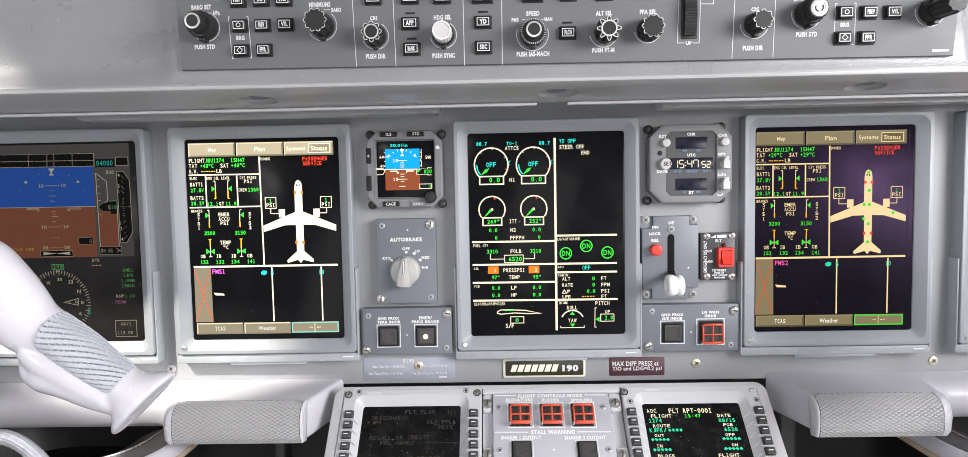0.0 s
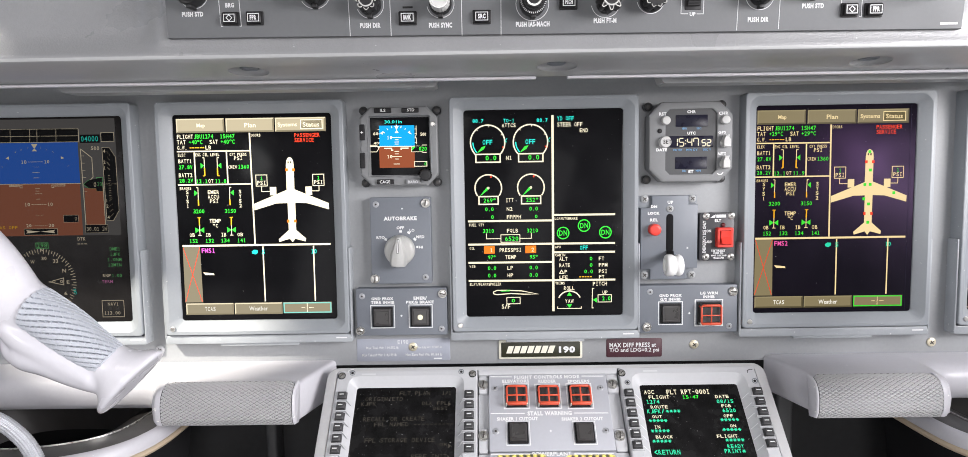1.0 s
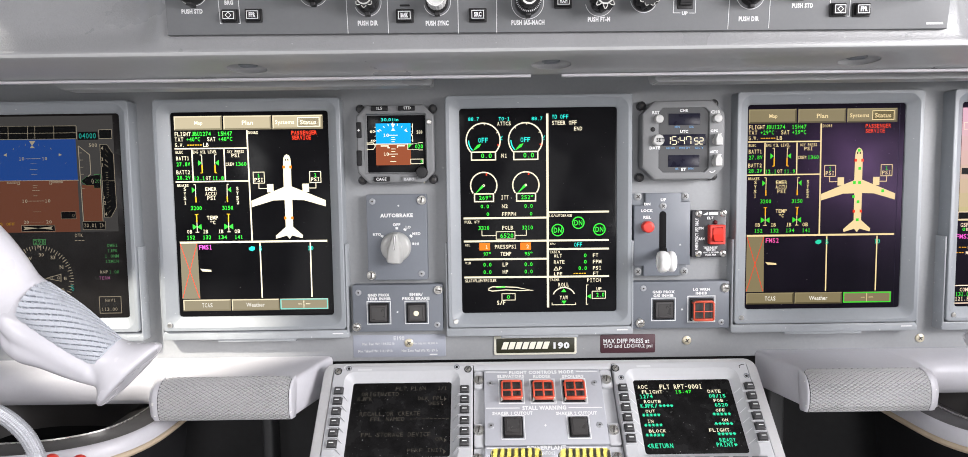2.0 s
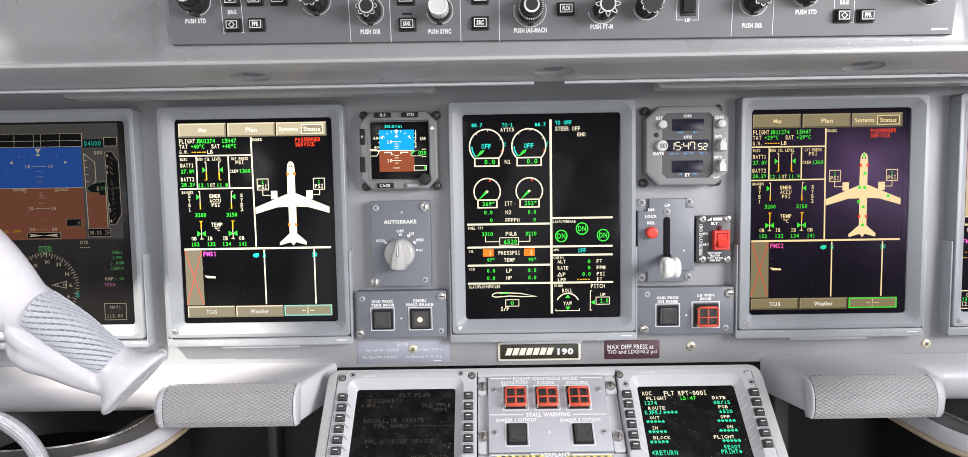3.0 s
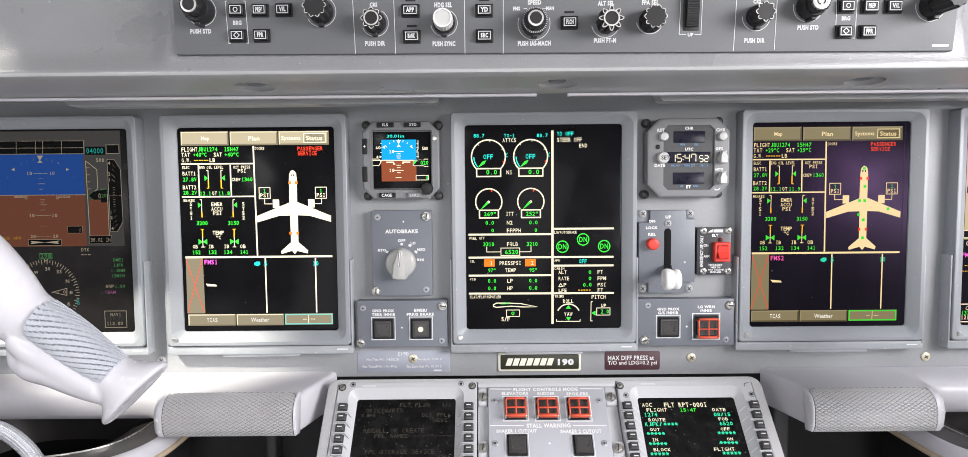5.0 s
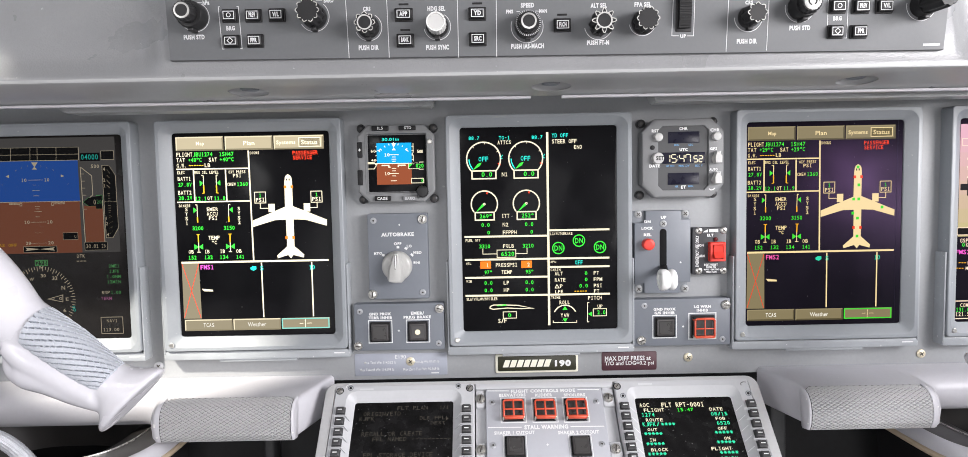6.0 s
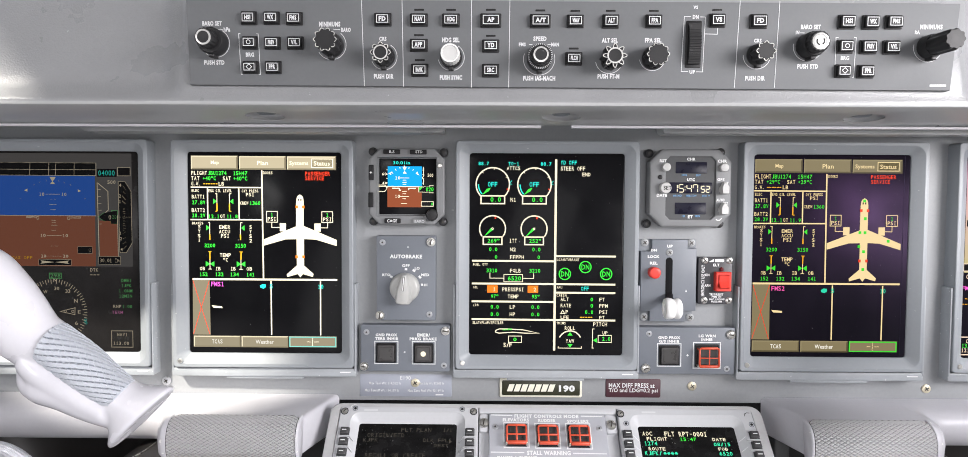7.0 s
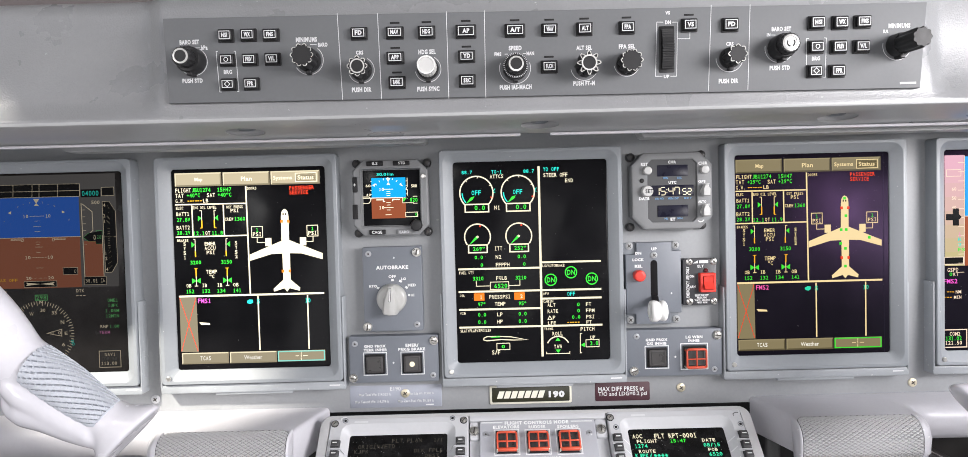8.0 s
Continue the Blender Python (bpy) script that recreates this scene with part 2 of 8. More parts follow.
def spaced_word(bm, s, u0, v0, u1, v1, w, weight):
    """Capitals and figures in cells of equal width, as a display draws them."""
    pitch = (u1 - u0) / (len(s) - 0.18)
    for k, c in enumerate(s):
        if c == " ":
            continue
        if c in "1I":
            mid, q = u0 + (k + 0.41) * pitch, 0.11 * (v0 - v1)
            area(bm, box_pts(mid - q * 0.6, v1, mid + q * 0.6, v0), w)
            area(bm, box_pts(mid - 0.30 * pitch, v1, mid + 0.30 * pitch, v1 + q), w + 0.00003)
            area(bm, box_pts(mid - 0.28 * pitch, v0 - q * (1.9 if c == "1" else 1), mid + (0.30 * pitch if c == "I" else 0), v0 - q * (0.9 if c == "1" else 0)), w + 0.00003)
            continue
        pts, faces = letters(c, weight)
        wide = {"M": 0.92, "W": 0.95, ".": 0.22, ":": 0.22, "-": 0.5, "+": 0.7}.get(c, 0.80) * pitch
        tall, foot = {".": (0.2, 0.0), ":": (0.7, 0.1), "-": (0.13, 0.45), "+": (0.6, 0.2), "\u00b0": (0.42, 0.58)}.get(c, (1.0, 0.0))
        if c in ".:":
            wide = 0.2 * (v0 - v1)
        a0 = u0 + k * pitch + (0.82 * pitch - wide) / 2
        vs = [bm.verts.new((a0 + a * wide, v1 + (foot + b * tall) * (v0 - v1), w)) for a, b in pts]
        for f in faces:
            bm.faces.new([vs[q] for q in f])
    return bm


def box3(bm, x0, y0, z0, x1, y1, z1):
    v = [bm.verts.new((x, y, z)) for x in (x0, x1) for y in (y0, y1) for z in (z0, z1)]
    for q in ((0, 1, 3, 2), (4, 6, 7, 5), (0, 4, 5, 1), (2, 3, 7, 6), (0, 2, 6, 4), (1, 5, 7, 3)):
        bm.faces.new([v[k] for k in q])
    return bm


# ---- cockpit shell ----
X0, X1, Y0, Y1, TOP = -0.95, 1.10, -1.30, 1.15, 2.05


def holed_wall(name, along, at, thick, a0, a1, holes, z0, z1, label, mat=WALL):
    """A wall across x or y at a place, with openings (a0, a1, sill at a0 and a1, head at a0 and a1) through it."""
    bm = bmesh.new()
    cuts = sorted(holes)
    pieces, edge = [], a0
    for h0, h1, sill0, sill1, head0, head1 in cuts:
        if h0 > edge:
            pieces.append((edge, h0, z0, z1))
        edge = h1
        for corners in ([(h0, z0), (h1, z0), (h1, sill1), (h0, sill0)], [(h0, head0), (h1, head1), (h1, z1), (h0, z1)]):
            loft(bm, [[(p, d, q) if along == "x" else (d, p, q) for p, q in corners] for d in (at, at + thick)], True)
    pieces.append((edge, a1, z0, z1))
    for p0, p1, q0, q1 in pieces:
        if along == "x":
            box3(bm, p0, at, q0, p1, at + thick, q1)
        else:
            box3(bm, at, p0, q0, at + thick, p1, q1)
    return solid(name, bm, mat, label, "wall", "structure", smooth=0)


# Unseen openings: the first a window, the rest cut to shape the sun patches.
PORT_LIGHT_CUTS = [(-0.9, -0.56, 1.26, 1.26, 1.55, 1.55), (-0.302, -0.262, 1.912, 1.912, 1.957, 1.957), (-0.195, -0.15, 1.860, 1.835, 1.875, 1.872), (-0.15, -0.12, 1.835, 1.808, 1.872, 1.829), (-0.10, -0.06, 1.818, 1.775, 2.046, 2.046),
        (-0.06, 0.02, 1.775, 1.701, 2.046, 2.000), (0.02, 0.144, 1.701, 1.580, 2.000, 1.900), (0.144, 0.30, 1.580, 1.450, 1.900, 1.750)]
STARBOARD = [(-0.8, 0.42, 1.08, 1.08, 1.60, 1.60)]
holed_wall("wall_port", "y", X0 - 0.02, 0.02, Y0, Y1, PORT_LIGHT_CUTS, 0, TOP, "unseen pale grey side lining with cuts that shape the sunlight")
holed_wall("wall_starboard", "y", X1, 0.06, Y0, Y1, STARBOARD, 0, TOP, "pale grey cockpit side lining with a window")
holed_wall("wall_forward", "x", Y1, 0.06, X0 - 0.06, X1 + 0.06, [(-0.70, 0.03, 1.42, 1.42, 1.82, 1.82), (0.13, 0.86, 1.42, 1.42, 1.82, 1.82)], 0, TOP, "grey windshield frame with two openings")
# Unseen rear wall; its opening was added to let the fill lamp through.
holed_wall("wall_aft", "x", Y0 - 0.06, 0.06, X0 - 0.06, X1 + 0.06, [(-0.30, 0.46, 0.06, 0.06, 1.85, 1.85)], 0, TOP, "unseen dark grey rear wall with an opening added for fill light", AFT)
# Unseen sheet added to close the opening behind the fill lamp.
bm = bmesh.new()
box3(bm, X0 - 0.06, Y0 - 0.62, 0, X1 + 0.06, Y0 - 0.56, TOP)
solid("fill_backing_sheet", bm, WALL, "unseen pale grey sheet added behind the fill light opening", "wall", "structure", smooth=0)
bm = bmesh.new()
box3(bm, X0 - 0.06, Y0 - 0.06, -0.05, X1 + 0.06, Y1 + 0.06, 0)
solid("floor", bm, FLOOR, "grey carpeted cockpit floor", "floor", "structure", smooth=0)
bm = bmesh.new()
box3(bm, X0 - 0.06, Y0 - 0.06, TOP, X1 + 0.06, Y1 + 0.06, TOP + 0.05)
solid("ceiling", bm, material("overhead_lining", (0.18, 0.18, 0.185), 0.6, grain=0.2, vary=0.06), "grey overhead lining", "ceiling", "structure", smooth=0)
# Backing sheet for the dark space under the panel; its shade is painted.
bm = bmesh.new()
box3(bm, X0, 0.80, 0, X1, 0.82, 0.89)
solid("footwell_shade_sheet", bm, FOOTWELL_SHADE, "near-black sheet standing in for the shade under the panel", "bulkhead", "structure", smooth=0)

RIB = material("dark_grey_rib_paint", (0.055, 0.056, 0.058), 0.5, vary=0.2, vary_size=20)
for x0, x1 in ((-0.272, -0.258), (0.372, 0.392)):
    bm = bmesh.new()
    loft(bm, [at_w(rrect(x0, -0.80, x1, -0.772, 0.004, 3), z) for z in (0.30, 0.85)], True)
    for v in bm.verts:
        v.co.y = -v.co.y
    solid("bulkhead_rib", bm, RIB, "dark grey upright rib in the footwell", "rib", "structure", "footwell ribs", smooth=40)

# ---- glareshield ----
GL0, GL1 = -0.945, 1.095


def shield_profile(s):
    f = 0.557 - 0.0135 * s
    return [(0.86, 1.342), (0.70, 1.340), (0.60, 1.334), (f + 0.018, 1.325), (f + 0.008, 1.317), (f + 0.0045, 1.306), (f + 0.0040, 1.268), (f + 0.0025, 1.248), (f - 0.001, 1.235), (0.7 * f + 0.1623, 1.2210),
            (0.5420, 1.2118), (0.5412, 1.2086), (0.5420, 1.2060), (0.5450, 1.2046), (0.590, 1.1985), (0.600, 1.1960), (0.6035, 1.1962), (0.606, 1.200), (0.64, 1.214), (0.724, 1.222), (0.86, 1.222)]


bm = bmesh.new()
stations = [(GL0, 0), (-0.60, 0), (-0.290, 0), (-0.281, 0.10), (-0.272, 0.45), (-0.265, 0.85), (-0.259, 1), (0.08, 1), (0.419, 1), (0.424, 0.85), (0.431, 0.45), (0.439, 0.1), (0.447, 0), (0.70, 0), (GL1, 0)]
loft(bm, [[(x, y, z) for y, z in shield_profile(s)] for x, s in stations], True)
glareshield = solid("glareshield", bm, PAINT, "grey textured glareshield over the instrument panel", "glareshield", "structure", smooth=50)
# oval light wells cut into its underside
LIGHT_WELLS = (-0.200, 0.077, 0.357)
bm = bmesh.new()
for x in LIGHT_WELLS:
    bmesh.ops.create_uvsphere(bm, u_segments=32, v_segments=16, radius=1, matrix=Matrix.LocRotScale((x, 0.5770, 1.2018), None, (0.0185, 0.0150, 0.0065)))
cutter = solid("cutter", bm, PAINT, "cutter")
cut = glareshield.modifiers.new("wells", "BOOLEAN")
cut.operation, cut.solver, cut.object = "DIFFERENCE", "EXACT", cutter
bpy.context.view_layer.update()
carved = bpy.data.meshes.new_from_object(glareshield.evaluated_get(bpy.context.evaluated_depsgraph_get()))
glareshield.modifiers.clear()
glareshield.data = carved
carved.materials.append(SMOOTH)
for poly in carved.polygons:
    if poly.center.z < 1.2077 and poly.center.y < 0.6:
        poly.material_index = 1
carved.shade_smooth()
carved.set_sharp_from_angle(angle=radians(35))
bpy.data.objects.remove(cutter)

# brown-grey cover laid on its top
bm = bmesh.new()
cover = [(0.5725, 1.3225), (0.5710, 1.3300), (0.5740, 1.3430), (0.5900, 1.3600), (0.62, 1.3680), (0.86, 1.3720), (0.86, 1.3430), (0.62, 1.3375)]
loft(bm, [[(x, y, z) for y, z in cover] for x in (GL0 + 0.002, -0.55, 0.08, 0.415, GL1 - 0.002)], True)
solid("coaming_cover", bm, material("brown_grey_cover", (0.105, 0.088, 0.088), 0.6, grain=0.3, grain_size=500, vary=0.12), "brown-grey cover on top of the glareshield", "cover", "structure", smooth=60)

# ---- instrument panel ----
bm = bmesh.new()
box3(bm, -0.94, 0.728, 0.8845, 1.09, 0.735, 1.2215)
solid("instrument_panel", bm, PANEL, "matt grey main instrument panel", "panel", "structure")

DU_W = 0.2112


def display_unit(u, v, label, glass=None):
    """A portrait display: tray, chamfered bezel, screen."""
    th = thing("display_unit", PANEL_FACE, u, v, label, "cockpit display", "cockpit displays")
    a = DU_W / 2
    e0, e1, f0, f1 = u - a, u + a, v - 0.1265, v + 0.1385
    bm = bmesh.new()
    steps = [(0, 0.004, -0.013), (0, 0.004, 0.0040), (0.0003, 0.004, 0.0050), (0.0010, 0.0038, 0.0055), (0.0044, 0.0110, 0.0055), (0.0050, 0.0116, 0.0052), (0.0152, 0.0042, -0.0030), (0.0160, 0.0035, -0.0048)]
    loft(bm, [at_w(rrect(e0 + i, f0 + i * 0.98, e1 - i, f1 - i * 0.87, r, 6), w) for i, r, w in steps], False, False)
    part("bezel", bm, BEZEL, th, smooth=20)
    bm = bmesh.new()
    # lower tray that clips round the bezel
    low = v - 0.028
    for x0, x1 in ((e0 - 0.0025, e0 - 0.0004), (e1 + 0.0004, e1 + 0.0025)):
        slab(bm, x0, f0 - 0.004, x1, low, -0.013, 0.003, 0.0008)
    slab(bm, e0 - 0.0025, f0 - 0.0108, e1 + 0.0025, f0 - 0.0012, -0.013, 0.0025, 0.002, 0.0008)
    slab(bm, u - 0.045, f0 - 0.0140, u + 0.045, f0 - 0.0110, -0.013, 0.0005, 0.001)
    part("tray", bm, BEZEL_EDGE, th)
    bm = bmesh.new()
    slab(bm, e0 + 0.0150, f0 + 0.0148, e1 - 0.0150, f1 - 0.0131, -0.007, -0.004, 0.003, 0.0012)
    screen = part("screen", bm, glass or GLASS, th, "dark glossy glass screen")
    if glass is VIOLET_GLASS:
        bm = bmesh.new()
        top, low = f1 - 0.0138, f0 + 0.0160
        bm.faces.new([bm.verts.new(q) for q in ((e1 - 0.0190, low, -0.00385), (e1 - 0.0156, low, -0.0052), (e1 - 0.0156, top, -0.0052), (e1 - 0.0190, top, -0.00385))])
        part("glass_edge", bm, VIOLET_EDGE, screen, "bevelled violet glass edge", smooth=0, local=False)
    bm = bmesh.new()
    turned(bm, e0 + 0.0085, f0 + 0.0075, [(0.0028, 0.005), (0.0028, 0.0062), (0.0022, 0.0066)], 16)
    part("screw", bm, STEEL, th)
    bm = bmesh.new()
    area(bm, box_pts(e1 - 0.0165, f0 - 0.0060, e1 - 0.0040, f0 - 0.0046), 0.00262)
    part("maker_mark", bm, INK, th)
    return th, screen


ZC = 1.0535
port_flight, port_flight_screen = display_unit(-0.4905, ZC, "grey display with a dimmed blue and brown horizon", VEILED)
port_status, port_status_screen = display_unit(-0.2525, ZC, "grey display lit with an aircraft status page")
engine_display, engine_screen = display_unit(0.077, ZC, "grey display lit with green engine gauges")
starboard_status, starboard_status_screen = display_unit(0.4065, ZC, "grey display with a yellowish aircraft status page", VIOLET_GLASS)
starboard_flight, starboard_flight_screen = display_unit(0.651, ZC, "grey display with a pinkish flight page", VIOLET_GLASS)


# ---- what the displays show ----
CREAM, GREEN, CYAN, AMBER = (1.0, 0.90, 0.66), (0.06, 0.95, 0.07), (0.03, 0.86, 0.72), (1.0, 0.55, 0.03)
SIGNAL, MAGENTA, BUTTON, EDGE = (1.0, 0.07, 0.03), (1.0, 0.15, 0.75), (0.42, 0.36, 0.24), (0.20, 0.17, 0.11)
SKY_BLUE, EARTH, BLANK = (0.015, 0.42, 0.95), (0.36, 0.10, 0.04), (0.004, 0.004, 0.005)


def lamp_set(tag, power, tint=(1, 1, 1)):
    """The colours of one display at one brightness."""
    table = dict(w=CREAM, g=GREEN, c=CYAN, y=AMBER, r=SIGNAL, m=MAGENTA, b=BUTTON, d=tuple(0.55 * a for a in BUTTON), e=EDGE, s=SKY_BLUE, n=EARTH, k=BLANK, o=(1.0, 0.23, 0.02), p=(0.9, 0.45, 0.36), q=(0.25, 0.26, 0.25), h=(0.62, 0.54, 0.38))
    names = dict(w="cream", g="green", c="cyan", y="amber", r="red", m="magenta", b="button", d="dim_button", e="edge", s="blue", n="brown", k="black", o="orange", p="pink", q="grey", h="pale_tan")
    return {k: glow("lit_" + names[k] + "_" + tag, tuple(a * b for a, b in zip(col, tint)), power) for k, col in table.items()}


COLOURS = dict(w="cream", g="green", c="cyan", y="amber", r="red", m="magenta", b="tan", d="grey_tan", e="brown", s="blue", n="brown", k="black", o="orange", p="pink", q="grey", h="pale_tan", l="label", x="selection")
LIT_BRIGHT = lamp_set("bright", 1.25)
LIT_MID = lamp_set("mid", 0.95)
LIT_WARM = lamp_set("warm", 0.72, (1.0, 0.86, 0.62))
LIT_DIM = lamp_set("dim", 0.23, (1.0, 0.95, 0.95))
LIT_DIM["s"], LIT_DIM["n"], LIT_DIM["q"] = glow("lit_blue_dim", (0.012, 0.055, 0.24), 0.7), glow("lit_brown_dim", (0.125, 0.042, 0.023), 0.75), glow("lit_grey_dim", (0.055, 0.052, 0.05), 0.66)
for lit in (LIT_BRIGHT, LIT_WARM):
    lit["l"], lit["x"] = glow("lit_key_label", (0.80, 0.76, 0.68), 0.95), glow("lit_selection_box", (0.22, 0.62, 0.54), 1.0)
LIT_WARM["h"] = glow("lit_pale_tan_warm", (0.46, 0.38, 0.21), 0.50)
LIT_WARM["b"], LIT_WARM["d"], LIT_WARM["e"] = glow("lit_button_warm", (0.42, 0.34, 0.18), 0.45), glow("lit_dim_button_warm", (0.42, 0.34, 0.18), 0.45), glow("lit_edge_warm", (0.20, 0.16, 0.08), 0.4)
LIT_DIM["g"], LIT_DIM["m"] = glow("lit_green_dim", (0.16, 0.50, 0.18), 0.27), glow("lit_magenta_dim", (0.60, 0.22, 0.42), 0.27)
# Pinkish tint puts the veil on the starboard screen into its lit colours.
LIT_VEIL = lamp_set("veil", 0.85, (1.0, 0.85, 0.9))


class Page:
    """Collects a display's lit marks by colour, a mesh for each colour under the screen."""

    def __init__(self, screen, lit, w=-0.0037, thin=0.0008):
        self.screen, self.lit, self.w, self.thin, self.sheets, self.name = screen, lit, w, thin, {}, "text"

    def sheet(self, c):
        key = (self.name, c)
        if key not in self.sheets:
            self.sheets[key] = bmesh.new()
        return self.sheets[key]

    def t(self, c, s, u0, v0, u1, v1, weight=0.012):
        if set(s) & set("abcdefghijklmnopqrstuvwxyz*\u0394") or len(s) < 2 and s != "1":
            word(self.sheet(c), s, u0, v0, u1, v1, self.w + 0.0002, weight)
        else:
            spaced_word(self.sheet(c), s, u0, v0, u1, v1, self.w + 0.0002, weight)

    def l(self, c, *n, width=None, closed=False):
        stroke(self.sheet(c), list(zip(n[::2], n[1::2])), width or self.thin, self.w + 0.0001, closed)

    def a(self, c, *n, lift=0.0):
        area(self.sheet(c), list(zip(n[::2], n[1::2])), self.w + lift)

    def f(self, c, u0, v0, u1, v1, lift=0.0):
        area(self.sheet(c), box_pts(u0, v0, u1, v1), self.w + lift)

    def box(self, c, u0, v0, u1, v1, width=None):
        stroke(self.sheet(c), box_pts(u0, v0, u1, v1), width or self.thin, self.w + 0.00015, True)

    def arc(self, c, u, v, r, a0, a1, width=None, n=28):
        stroke(self.sheet(c), [(u + r * math.cos(radians(a0 + (a1 - a0) * k / n)), v + r * math.sin(radians(a0 + (a1 - a0) * k / n))) for k in range(n + 1)], width or self.thin, self.w + 0.0001)

    def end(self):
        for (name, c), bm in self.sheets.items():
            part(COLOURS[c] + "_" + name, bm, self.lit[c], self.screen, local=True, smooth=0, kind="stuff")


def soft_key(p, u0, v0, u1, v1, shade="b"):
    """A key drawn on the page with a light upper and a dark lower edge."""
    bm = bmesh.new()
    area(bm, box_pts(u0, v0, u1, v1), p.w)
    key_ob = part("soft_key", bm, p.lit["e"], p.screen, local=True, smooth=0)
    bm = bmesh.new()
    area(bm, [(u0, v0), (u1, v0), (u1 - 0.0014, v0 - 0.0014), (u0 + 0.0014, v0 - 0.0014), (u0 + 0.0014, v1 + 0.0016), (u0, v1)], p.w + 0.00006)
    part("soft_key_light_edge", bm, p.lit["h"], p.screen, local=True, smooth=0)
    bm = bmesh.new()
    area(bm, box_pts(u0 + 0.0014, v0 - 0.0014, u1 - 0.0018, v1 + 0.0018), p.w + 0.0001)
    part("soft_key_face", bm, p.lit[shade], p.screen, local=True, smooth=0)


def plane_outline(p, marks):
    """The white aircraft seen from above, with its door marks."""
    p.a("w", 0.0413, 0.0758, 0.0440, 0.0743, 0.0454, 0.0717, 0.0459, 0.0667, 0.0458, 0.0391, 0.0845, 0.0228, 0.0843, 0.0157, 0.0596, 0.0231, 0.0461, 0.0237, 0.0460, -0.0074, 0.0570, -0.0172, 0.0563, -0.0208, 0.0445, -0.0175, 0.0415, -0.0214, 0.0383, -0.0175, 0.0261, -0.0210, 0.0255, -0.0178, 0.0374, -0.0074, 0.0372, 0.0235, 0.0245, 0.0232, -0.0009, 0.0158, -0.0010, 0.0232, 0.0367, 0.0385, 0.0370, 0.0667, 0.0377, 0.0717, 0.0390, 0.0743)
    for u0, v0, u1, v1 in ((0.0176, 0.0421, 0.0250, 0.0326), (0.0583, 0.0420, 0.0658, 0.0325)):
        p.f("w", u0, v0, u1, v1)
    p.l("k", 0.0398, 0.0708, 0.0397, 0.0685, width=0.0014)
    p.l("k", 0.0427, 0.0708, 0.0427, 0.0685, width=0.0014)
    for u0, v0, u1, v1 in ((0.0363, 0.0629, 0.0392, 0.0597), (0.0440, 0.0629, 0.0469, 0.0596), (0.0359, 0.0045, 0.0387, 0.0012), (0.0439, 0.0045, 0.0467, 0.0012)):
        p.f("o" if not marks else "r", u0, v0, u1, v1, 0.00025)
    if marks:
        for u, v in ((0.0413, 0.0726), (0.0426, 0.0520), (0.0369, 0.0358), (0.0428, 0.0358), (0.0362, 0.0196), (0.0417, 0.0137), (0.0415, -0.0071), (0.0698, 0.0260)):
            p.f("g", u - 0.0016, v + 0.0016, u + 0.0016, v - 0.0016, 0.00025)


